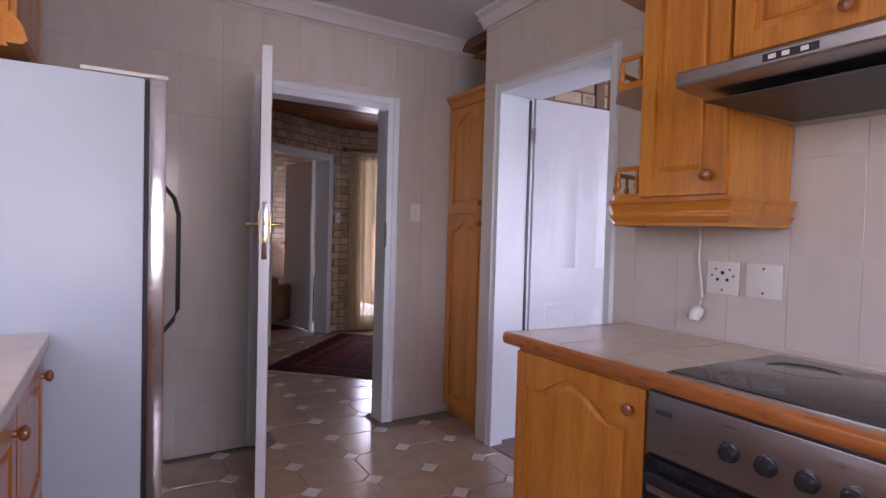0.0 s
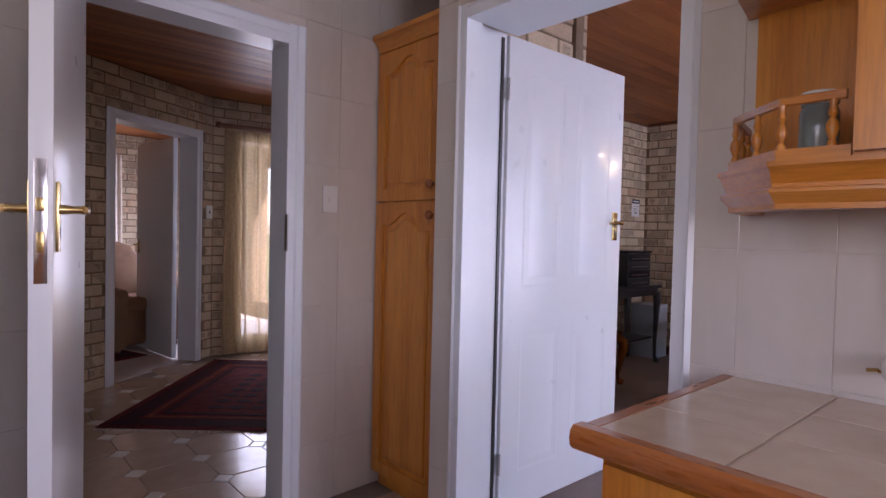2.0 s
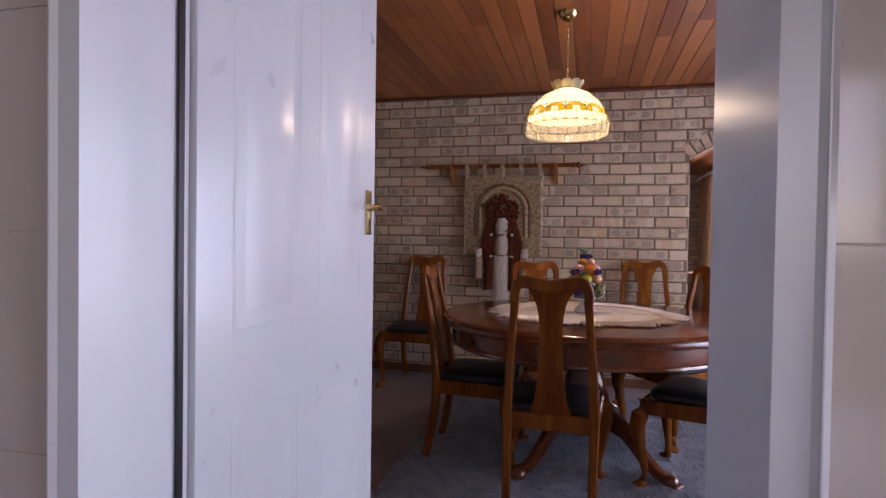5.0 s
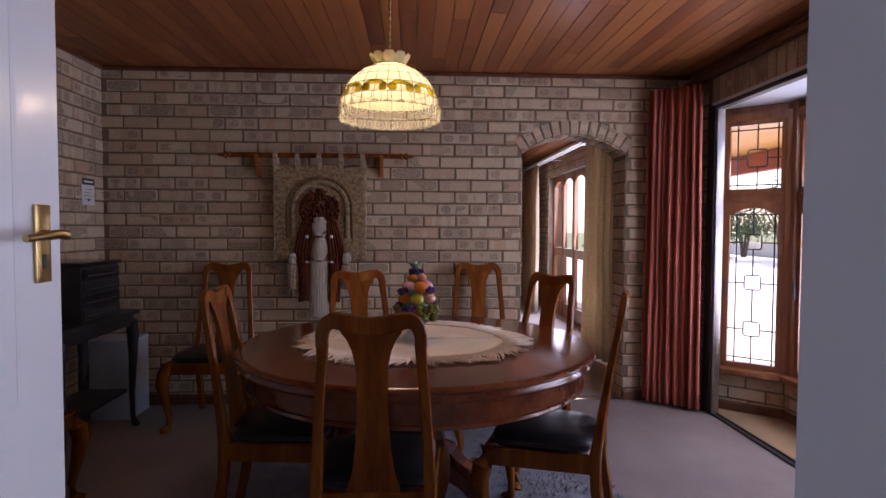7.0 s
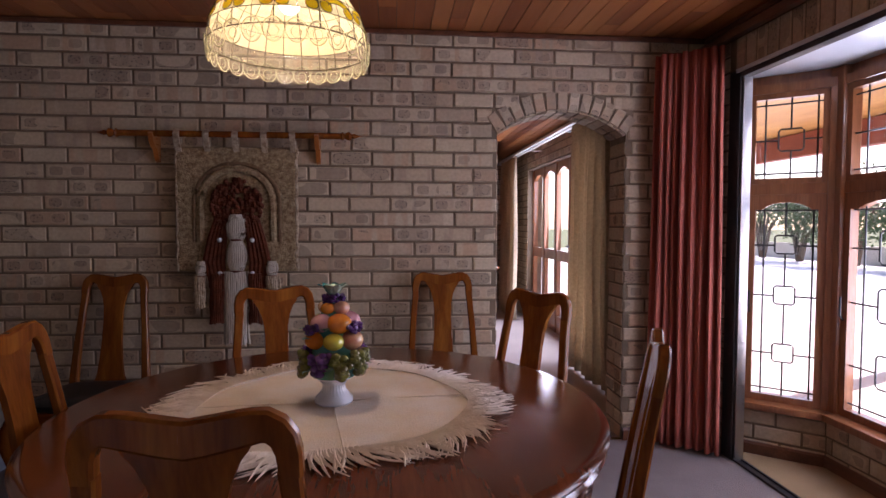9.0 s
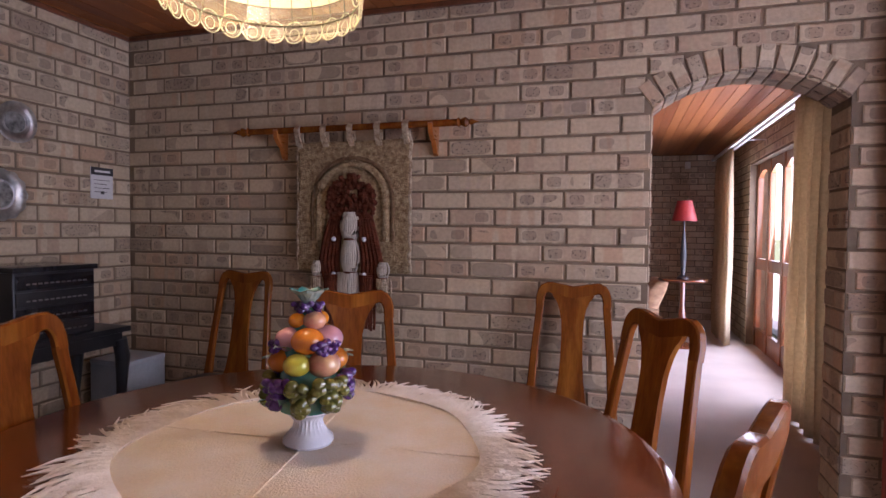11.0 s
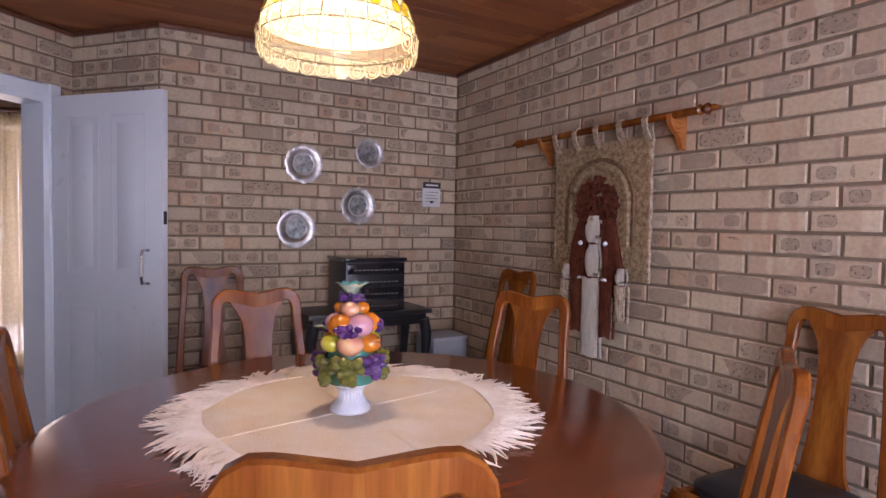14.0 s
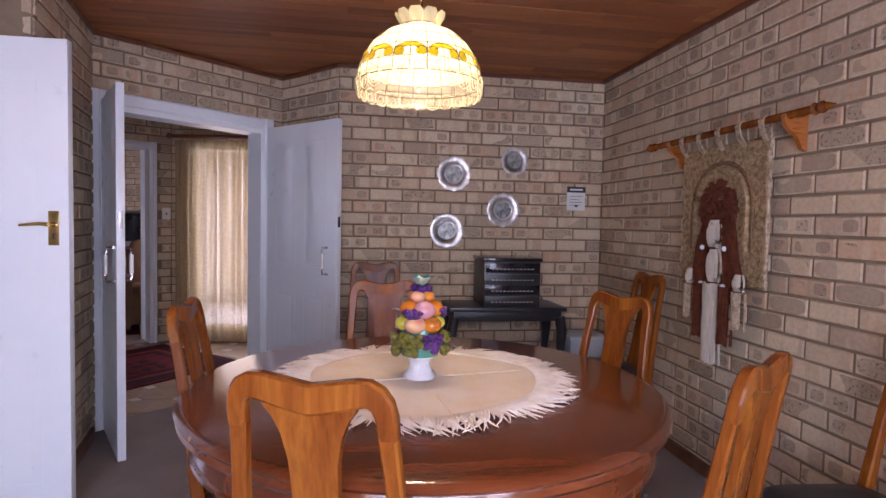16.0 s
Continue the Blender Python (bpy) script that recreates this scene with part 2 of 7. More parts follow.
CHAIR_WOOD.node_tree.nodes["Principled BSDF"].inputs["Specular IOR Level"].default_value = 0.22
FRAME_WOOD = wood("window_meranti", (0.22, 0.075, 0.028), (0.33, 0.12, 0.046), (0.42, 0.17, 0.07), "z", 0.3, 0.4)
BLACK_HIDE = mat("black_leatherette", (0.012, 0.013, 0.016), (0.02, 0.02, 0.024), rough=0.4, fine=120, bump=0.3, dist=0.002)
CARPET = mat("carpet_pile", (0.33, 0.275, 0.26), (0.28, 0.23, 0.22), rough=0.98, scale=3, fine=260, bump=0.9, dist=0.006, spec=0.1, var=0.3)
SHAG = mat("shag_rug_wool", (0.36, 0.37, 0.40), (0.26, 0.27, 0.31), rough=0.98, scale=14, fine=150, bump=1.0, dist=0.015, spec=0.1, var=0.4)
CREAM_CARPET = mat("cream_carpet", (0.48, 0.41, 0.36), (0.42, 0.36, 0.32), rough=0.98, scale=2, fine=240, bump=0.7, spec=0.1)
BRASS = mat("polished_brass", (0.62, 0.46, 0.20), (0.50, 0.36, 0.15), rough=0.22, metal=1.0, fine=90, bump=0.02)
CHROME = mat("chrome", (0.68, 0.68, 0.70), (0.6, 0.6, 0.62), rough=0.14, metal=1.0, fine=90, bump=0.02)
STEEL = mat("brushed_steel", (0.46, 0.45, 0.44), (0.40, 0.39, 0.38), rough=0.3, metal=1.0, stretch=(1, 0.05, 1), fine=160, bump=0.08)
BLACK_PLASTIC = mat("black_plastic", (0.015, 0.015, 0.017), (0.025, 0.025, 0.028), rough=0.32, fine=120, bump=0.05)
BLACK_GLASS = mat("black_glass", (0.012, 0.012, 0.015), (0.016, 0.016, 0.02), rough=0.06, fine=20, bump=0.0)
WHITE_PLASTIC = mat("white_plastic", (0.72, 0.71, 0.67), (0.68, 0.67, 0.63), rough=0.35, fine=80, bump=0.02, var=0.04)
FRIDGE = mat("fridge_enamel", (0.55, 0.64, 0.735), (0.51, 0.60, 0.70), rough=0.35, scale=2, fine=200, bump=0.06, var=0.05)
PEWTER = mat("pewter", (0.62, 0.60, 0.57), (0.36, 0.35, 0.34), rough=0.38, metal=1.0, scale=30, fine=90, bump=0.3, dist=0.003)
DARK_FRAME = mat("dark_bronze_frame", (0.035, 0.033, 0.036), (0.05, 0.047, 0.05), rough=0.45, metal=0.3, fine=80)
PAPER = mat("paper", (0.70, 0.70, 0.70), (0.64, 0.64, 0.65), rough=0.8, fine=120, bump=0.05)
INK = mat("black_ink", (0.02, 0.02, 0.025), (0.03, 0.03, 0.035), rough=0.6, fine=100, bump=0.0)
RED_CURTAIN = mat("red_curtain_cloth", (0.54, 0.17, 0.125), (0.42, 0.115, 0.085), rough=0.9, scale=5, stretch=(3, 3, 0.3), fine=220, bump=0.4, dist=0.003, spec=0.15)
DOILY = mat("cream_woven_wool", (0.80, 0.72, 0.62), (0.77, 0.64, 0.48), rough=0.95, scale=9, fine=190, bump=0.8, dist=0.004, spec=0.1, var=0.12)
FRINGE = mat("cream_fringe_yarn", (0.78, 0.70, 0.61), (0.66, 0.56, 0.45), rough=0.95, scale=20, fine=160, bump=0.4, spec=0.1)
TAPESTRY = mat("gold_brown_weave", (0.52, 0.39, 0.23), (0.24, 0.145, 0.075), rough=0.97, scale=42, fine=120, bump=1.0, dist=0.012, spec=0.1, var=0.5)
MOTTLED_WOOL = mat("mottled_cream_wool", (0.56, 0.45, 0.32), (0.27, 0.18, 0.11), rough=0.97, scale=48, fine=140, bump=0.8, dist=0.008, spec=0.1, var=0.3)
UMBER_WOOL = mat("umber_wool", (0.25, 0.155, 0.085), (0.16, 0.09, 0.048), rough=0.97, scale=40, fine=130, bump=0.8, dist=0.01, spec=0.1, var=0.4)
BROWN_WOOL = mat("dark_brown_wool", (0.15, 0.042, 0.022), (0.085, 0.024, 0.013), rough=0.97, scale=30, fine=130, bump=0.8, dist=0.01, spec=0.1, var=0.4)
WHITE_WOOL = mat("white_wool_yarn", (0.62, 0.56, 0.47), (0.5, 0.44, 0.36), rough=0.97, scale=25, stretch=(3, 3, 0.4), fine=120, bump=0.8, dist=0.006, spec=0.1, var=0.3)
BAY_FLOOR_TAN = mat("bay_floor_tan", (0.47, 0.33, 0.185), (0.41, 0.28, 0.15), rough=0.98, scale=3, fine=260, bump=0.8, dist=0.006, spec=0.1, var=0.25)
TOP_GROUT = mat("worktop_grout", (0.54, 0.43, 0.32), (0.48, 0.38, 0.28), rough=0.85, fine=150)
RED_RUG = mat("red_rug_pile", (0.17, 0.022, 0.024), (0.095, 0.013, 0.018), rough=0.97, scale=10, fine=170, bump=0.8, spec=0.1, var=0.4)
NAVY_RUG = mat("navy_rug_pile", (0.045, 0.018, 0.03), (0.075, 0.014, 0.02), rough=0.97, scale=16, fine=170, bump=0.8, spec=0.1, var=0.4)
RUST_RUG = mat("rust_rug_pile", (0.24, 0.055, 0.035), (0.17, 0.035, 0.028), rough=0.97, scale=16, fine=170, bump=0.8, spec=0.1, var=0.4)
RED_HIDE = mat("red_leather", (0.32, 0.028, 0.026), (0.25, 0.02, 0.02), rough=0.38, fine=90, bump=0.25, dist=0.003)
PATIO = mat("patio_paving", (0.78, 0.76, 0.73), (0.70, 0.68, 0.65), rough=0.9, scale=2, fine=60, bump=0.3)
LEAF = mat("garden_leaf", (0.075, 0.13, 0.04), (0.045, 0.085, 0.028), rough=0.6, scale=9, fine=60, bump=0.1)
BARK = mat("garden_bark", (0.13, 0.095, 0.065), (0.09, 0.065, 0.045), rough=0.95, scale=14, fine=60, bump=0.6)
RENDER_WALL = mat("garden_wall_paint", (0.66, 0.62, 0.57), (0.58, 0.54, 0.49), rough=0.9, scale=2, fine=70, bump=0.2)
VERANDA_WOOD = wood("veranda_boards", (0.45, 0.22, 0.05), (0.58, 0.31, 0.08), (0.66, 0.38, 0.11), "x", 0.5, 0.1)
BEAM_PAINT = mat("oxide_red_beam", (0.30, 0.075, 0.04), (0.24, 0.055, 0.03), rough=0.6, fine=70)


def glass_material(name, color=(1, 1, 1), rough=0.0):
    m, n, l, b = nodes_of(name)
    n.remove(b)
    tr = n.new("ShaderNodeBsdfTransparent")
    tr.inputs[0].default_value = (*color, 1)
    gl = n.new("ShaderNodeBsdfGlossy")
    gl.inputs["Roughness"].default_value = rough
    mx = n.new("ShaderNodeMixShader")
    mx.inputs[0].default_value = 0.06
    l.new(tr.outputs[0], mx.inputs[1])
    l.new(gl.outputs[0], mx.inputs[2])
    l.new(mx.outputs[0], n["Material Output"].inputs[0])
    return m


GLASS = glass_material("clear_glass")


def translucent(name, color, weight=0.6, rough=0.25, scale=25, clear=0.0):
    """Thin stuff that lets light through: shell panes, net curtain."""
    m, n, l, b = nodes_of(name)
    f = noise_of(n, l, scale, (1, 1, 1), 4)
    col = mix_rgb(n, l, ramp(n, l, f, [(0.3, 0.0), (0.7, 1.0)]), color, tuple(v * 0.78 for v in color))
    l.new(col, b.inputs["Base Color"])
    b.inputs["Roughness"].default_value = rough
    ts = n.new("ShaderNodeBsdfTranslucent")
    l.new(col, ts.inputs[0])
    mx = n.new("ShaderNodeMixShader")
    mx.inputs[0].default_value = weight
    l.new(b.outputs[0], mx.inputs[1])
    l.new(ts.outputs[0], mx.inputs[2])
    out = mx.outputs[0]
    if clear:
        tr = n.new("ShaderNodeBsdfTransparent")
        m2 = n.new("ShaderNodeMixShader")
        m2.inputs[0].default_value = clear
        l.new(out, m2.inputs[1])
        l.new(tr.outputs[0], m2.inputs[2])
        out = m2.outputs[0]
    l.new(out, n["Material Output"].inputs[0])
    return m


SHELL = translucent("cream_shell", (0.72, 0.67, 0.42), 0.45, 0.22, 30)
SHELL_YELLOW = translucent("yellow_shell", (0.80, 0.60, 0.015), 0.45, 0.22, 30)
SHELL_CLEAR = translucent("pale_shell", (0.62, 0.57, 0.40), 0.25, 0.12, 30, 0.78)
NET = translucent("gold_net_curtain", (0.60, 0.46, 0.27), 0.5, 0.8, 40, 0.45)
CREAM_CURTAIN = translucent("cream_curtain_cloth", (0.58, 0.46, 0.31), 0.45, 0.85, 40)
LEAD = mat("lead_came", (0.16, 0.12, 0.06), (0.10, 0.08, 0.05), rough=0.45, metal=0.7, fine=90)


def glow(name, color, strength):
    m, n, l, b = nodes_of(name)
    b.inputs["Emission Color"].default_value = (*color, 1)
    b.inputs["Emission Strength"].default_value = strength
    return m


BULB = glow("lit_bulb", (1.0, 0.86, 0.62), 16.0)


# ---- mesh helpers ----
def box(bm, x0, y0, z0, x1, y1, z1, bevel=0.0):
    vs = [bm.verts.new((x, y, z)) for z in (z0, z1) for x, y in ((x0, y0), (x1, y0), (x1, y1), (x0, y1))]
    fs = [bm.faces.new([vs[i] for i in q]) for q in ((3, 2, 1, 0), (4, 5, 6, 7), (0, 1, 5, 4), (1, 2, 6, 5), (2, 3, 7, 6), (3, 0, 4, 7))]
    if bevel:
        es = list({e for f in fs for e in f.edges})
        bmesh.ops.bevel(bm, geom=es, offset=bevel, segments=2, affect="EDGES", profile=0.6)
    return vs


def loft(bm, rings, close_ends=True, wrap=True):
    made = [[bm.verts.new(p) for p in ring] for ring in rings]
    k = len(made[0])
    for a, b in zip(made, made[1:]):
        for i in range(k if wrap else k - 1):
            j = (i + 1) % k
            bm.faces.new((a[i], a[j], b[j], b[i]))
    if close_ends and wrap:
        bm.faces.new(list(reversed(made[0])))
        bm.faces.new(made[-1])
    return made


def lathe(bm, profile, seg=24, at=(0, 0, 0), axis="z"):
    """Turned work: profile of (radius, height)."""
    rings = []
    for r, h in profile:
        ring = []
        for i in range(seg):
            a = 2 * math.pi * i / seg
            p = (r * math.cos(a), r * math.sin(a), h)
            if axis == "y":
                p = (p[0], h, -p[1])
            elif axis == "x":
                p = (h, p[1], -p[0])
            ring.append((p[0] + at[0], p[1] + at[1], p[2] + at[2]))
        rings.append(ring)
    loft(bm, rings)


def tube(bm, pts, radii, seg=8):
    """A round bar along points; radii one number or one per point."""
    pts = [Vector(p) for p in pts]
    if isinstance(radii, (int, float)):
        radii = [radii] * len(pts)
    rings = []
    up = Vector((0, 0, 1))
    for i, p in enumerate(pts):
        d = (pts[min(i + 1, len(pts) - 1)] - pts[max(i - 1, 0)]).normalized()
        ref = up if abs(d.dot(up)) < 0.95 else Vector((1, 0, 0))
        u = d.cross(ref).normalized()
        v = u.cross(d)
        rings.append([tuple(p + radii[i] * (math.cos(2 * math.pi * k / seg) * u + math.sin(2 * math.pi * k / seg) * v)) for k in range(seg)])
    loft(bm, rings)


def bar(bm, pts, wide, deep, side=(1, 0, 0)):
    """A bar of rounded rectangular section along points; wide along side, deep across it, numbers or one per point."""
    pts = [Vector(p) for p in pts]
    wide = [wide] * len(pts) if isinstance(wide, (int, float)) else wide
    deep = [deep] * len(pts) if isinstance(deep, (int, float)) else deep
    rings = []
    for i, p in enumerate(pts):
        d = (pts[min(i + 1, len(pts) - 1)] - pts[max(i - 1, 0)]).normalized()
        v = d.cross(Vector(side)).normalized()
        u = v.cross(d).normalized()
        w, h = wide[i] / 2, deep[i] / 2
        c = 0.35 * min(w, h)
        rings.append([tuple(p + a * u + b * v) for a, b in ((-w, -h + c), (-w + c, -h), (w - c, -h), (w, -h + c), (w, h - c), (w - c, h), (-w + c, h), (-w, h - c))])
    loft(bm, rings)


def slab(bm, outline, place, d0, d1, inset=0.0):
    """Extrudes a flat outline of (u, v); place(u, v, d) gives the point. inset chamfers the d1 side."""
    n = len(outline)
    cx, cy = sum(p[0] for p in outline) / n, sum(p[1] for p in outline) / n
    a = [bm.verts.new(place(u, v, d0)) for u, v in outline]
    rings = [a]
    if inset:
        rings.append([bm.verts.new(place(u, v, d1 - 0.6 * (d1 - d0))) for u, v in outline])

        def shrink(u, v):
            du, dv = cx - u, cy - v
            k = math.hypot(du, dv) or 1
            return u + du / k * inset * 1.2, v + dv / k * inset * 1.2
        rings.append([bm.verts.new(place(*shrink(u, v), d1)) for u, v in outline])
    else:
        rings.append([bm.verts.new(place(u, v, d1)) for u, v in outline])
    for r, s in zip(rings, rings[1:]):
        for i in range(n):
            bm.faces.new((r[i], r[(i + 1) % n], s[(i + 1) % n], s[i]))
    bm.faces.new(list(reversed(rings[0])))
    bm.faces.new(rings[-1])


def ring_slab(bm, outer, inner, place, d0, d1):
    """A flat frame between two outlines with the same number of points."""
    n = len(outer)
    o0, o1 = [bm.verts.new(place(u, v, d0)) for u, v in outer], [bm.verts.new(place(u, v, d1)) for u, v in outer]
    i0, i1 = [bm.verts.new(place(u, v, d0)) for u, v in inner], [bm.verts.new(place(u, v, d1)) for u, v in inner]
    for k in range(n):
        j = (k + 1) % n
        for q in ((o0[k], o0[j], o1[j], o1[k]), (i0[j], i0[k], i1[k], i1[j]), (o1[k], o1[j], i1[j], i1[k]), (o0[j], o0[k], i0[k], i0[j])):
            bm.faces.new(q)


def ball(bm, c, r, squash=(1, 1, 1), seg=12, rings=8):
    m = Matrix.Translation(c) @ Matrix.Diagonal((r * squash[0], r * squash[1], r * squash[2], 1))
    bmesh.ops.create_uvsphere(bm, u_segments=seg, v_segments=rings, radius=1.0, matrix=m)


def to_mesh(name, bm, material, smooth=False):
    bmesh.ops.recalc_face_normals(bm, faces=bm.faces)
    me = bpy.data.meshes.new(name)
    bm.to_mesh(me)
    bm.free()
    me.materials.append(material)
    if smooth:
        me.polygons.foreach_set("use_smooth", [True] * len(me.polygons))
        me.set_sharp_from_angle(angle=radians(38))
    return me


def part(name, bm, material, parent=None, label="", smooth=True):
    ob = new(name, to_mesh(name, bm, material, smooth))
    if parent is not None:
        ob.parent = parent
    if label:
        tagged(ob, label)
    return ob


def thing(name, m, label, category, group="", kind=""):
    ob = new(name)
    ob.empty_display_size = 0.1
    ob.matrix_basis = m
    return tagged(ob, label, category, group, kind)


def structure(name, bm, material, label, category, smooth=False):
    return tagged(part(name, bm, material, None, "", smooth), label, category, "", "structure")


def flat(x, y, z=0.0, turn=0.0):
    return pose(x, y, z, 0, 0, turn)


# ---- large structure ----
CEIL, KCEIL = 2.375, 2.46
KX = 2.08


def wall(name, p0, p1, z0, z1, thick, material, label, openings=()):
    """A wall whose face runs from p0 to p1 with the room on its left; openings of (s0, s1, z0, z1) go right through."""
    p0, p1 = Vector(p0), Vector(p1)
    d = p1 - p0
    length = d.length
    d.normalize()
    nrm = Vector((-d.y, d.x))
    cuts = sorted({0.0, length, *[v for o in openings for v in o[:2]]})
    bm = bmesh.new()

    def put(s0, s1, a, b):
        if b - a < 0.002 or s1 - s0 < 0.002:
            return
        q = [p0 + d * s for s in (s0, s1)]
        q = [q[0], q[1], q[1] - nrm * thick, q[0] - nrm * thick]
        lo, hi = [bm.verts.new((v.x, v.y, a)) for v in q], [bm.verts.new((v.x, v.y, b)) for v in q]
        bm.faces.new(lo)
        bm.faces.new(hi)
        for i in range(4):
            j = (i + 1) % 4
            bm.faces.new((lo[i], lo[j], hi[j], hi[i]))
    for s0, s1 in zip(cuts, cuts[1:]):
        mid = (s0 + s1) / 2
        z = z0
        for o in sorted((o for o in openings if o[0] < mid < o[1]), key=lambda o: o[2]):
            put(s0, s1, z, o[2])
            z = o[3]
        put(s0, s1, z, z1)
    return structure(name, bm, material, label, "wall")


BRICK_CACHE = {}
BL, BH, PITCH_X, PITCH_Z = 0.220, 0.0725, 0.232, 0.0848


def piece_verts(lx, lz, proud, cham, back=0.004):
    x, z = lx / 2, lz / 2
    vs = [(sx * x, -back, sz * z) for sx, sz in ((-1, -1), (1, -1), (1, 1), (-1, 1))]
    vs += [(sx * x, proud - cham, sz * z) for sx, sz in ((-1, -1), (1, -1), (1, 1), (-1, 1))]
    vs += [(sx * (x - cham), proud, sz * (z - cham)) for sx, sz in ((-1, -1), (1, -1), (1, 1), (-1, 1))]
    fs = [(8, 9, 10, 11)]
    for i in range(4):
        j = (i + 1) % 4
        fs += [(i, j, j + 4, i + 4), (i + 4, j + 4, j + 8, i + 8)]
    return vs, fs


def piece_mesh(name, lx, lz, proud, cham, material):
    key = (name, round(lx, 3), round(lz, 3))
    if key not in BRICK_CACHE:
        vs, fs = piece_verts(lx, lz, proud, cham)
        me = bpy.data.meshes.new(name)
        me.from_pydata(vs, [], [f[::-1] for f in fs])
        uv = me.uv_layers.new(name="UVMap")
        for lp in me.loops:
            v = me.vertices[lp.vertex_index].co
            uv.data[lp.index].uv = (v.x, v.z)
        me.materials.append(material)
        me.update()
        BRICK_CACHE[key] = me
    return BRICK_CACHE[key]


def joined_pieces(name, items, proud, cham, material, parent):
    """Many pieces in one mesh: items of (matrix, lx, lz)."""
    vs, fs, uvs = [], [], []
    for m, lx, lz in items:
        v, f = piece_verts(lx, lz, proud, cham)
        k = len(vs)
        vs += [tuple(m @ Vector(p)) for p in v]
        for q in f:
            q = q[::-1]
            fs.append([i + k for i in q])
            uvs += [(v[i][0], v[i][2]) for i in q]
    me = bpy.data.meshes.new(name)
    me.from_pydata(vs, [], fs)
    uv = me.uv_layers.new(name="UVMap")
    uv.data.foreach_set("uv", [c for p in uvs for c in p])
    me.materials.append(material)
    ob = new(name, me)
    ob.parent = parent
    return tagged(ob, "buff stock bricks laid in mortar", "", "", "stuff")


LATER = []


def brick_face(owner, p0, p1, z0, z1, cut=None, single=None, seed=1, proud=0.007, first=0.0):
    """Courses of bricks on a face from p0 to p1 (room on the left). cut(z) gives closed intervals without bricks."""
    LATER.append((owner, Vector(p0), Vector(p1), z0, z1, cut, single, seed, proud, first))


def lay_bricks():
    for owner, p0, p1, z0, z1, cut, single, seed, proud, first in LATER:
        rng = random.Random(seed)
        d = p1 - p0
        length = d.length
        d.normalize()
        nrm = Vector((-d.y, d.x))
        rest = []
        k = 0
        z = z0
        while z + PITCH_Z <= z1 + 0.03:
            zc = z + PITCH_Z / 2
            h = min(BH, z1 - z - 0.004)
            gaps = sorted(cut(zc)) if cut else []
            s = -PITCH_X * (0.5 if k % 2 else 0.0) + first + rng.uniform(-0.012, 0.012)
            while s > 0:
                s -= PITCH_X
            while s < length:
                a, b = max(s, 0.004), min(s + BL, length - 0.004)
                spans = [(a, b)]
                for g0, g1 in gaps:
                    spans = [q for x0, x1 in spans for q in ((x0, min(x1, g0 - 0.004)), (max(x0, g1 + 0.004), x1)) if q[1] - q[0] > 0.02]
                for x0, x1 in spans:
                    if x1 - x0 < 0.03:
                        continue
                    c = p0 + d * ((x0 + x1) / 2) + nrm * rng.uniform(-0.001, 0.0015)
                    m = Matrix(((-d.x, nrm.x, 0, c.x), (-d.y, nrm.y, 0, c.y), (0, 0, 1, z + PITCH_Z / 2 + rng.uniform(-0.0012, 0.0012)), (0, 0, 0, 1)))
                    m = m @ Matrix.Rotation(rng.uniform(-0.006, 0.006), 4, "Y")
                    lx = round((x1 - x0) * 100) / 100 if x1 - x0 < BL - 0.003 else BL
                    if single and single((x0 + x1) / 2, zc):
                        ob = new("brick", piece_mesh("brick", lx, h, proud, 0.005, BRICK))
                        ob.parent = owner
                        ob.matrix_basis = m
                    else:
                        rest.append((m, x1 - x0, h))
                s += PITCH_X
            z += PITCH_Z
            k += 1
        if rest:
            joined_pieces("brickwork", rest, proud, 0.005, BRICK, owner)


def always(s, z):
    return True


# dining room
ARCH_Y0, ARCH_Y1, SPRING, RISE = 0.615, 1.38, 1.812, 0.138
ARCH_C, ARCH_H = (ARCH_Y0 + ARCH_Y1) / 2, (ARCH_Y1 - ARCH_Y0) / 2
ARCH_R = (ARCH_H ** 2 + RISE ** 2) / (2 * RISE)
ARCH_Z = SPRING + RISE - ARCH_R
S_Y = 0.13


def arch_top(y, extra=0.0):
    return ARCH_Z + math.sqrt(max(0.0, (ARCH_R + extra) ** 2 - (y - ARCH_C) ** 2))


steps = [ARCH_Y0 + (ARCH_Y1 - ARCH_Y0) * i / 20 for i in range(21)]
wall_east = wall("wall_east", (6.2, S_Y), (6.2, 4.33), 0, CEIL, 0.23, MORTAR, "buff face-brick dining room wall with an arched opening",
                 [(a - S_Y, b - S_Y, 0.0, arch_top((a + b) / 2)) for a, b in zip(steps, steps[1:])])


def east_cut(z):
    if z < SPRING - 0.02:
        return [(ARCH_Y0 - S_Y, ARCH_Y1 - S_Y)]
    r = ARCH_R + 0.09
    h = z - ARCH_Z
    if h < r:
        w = min(math.sqrt(r * r - h * h), h * ARCH_H / (ARCH_R - RISE) + 0.004)
        return [(ARCH_C - w - S_Y, ARCH_C + w - S_Y)]
    return []


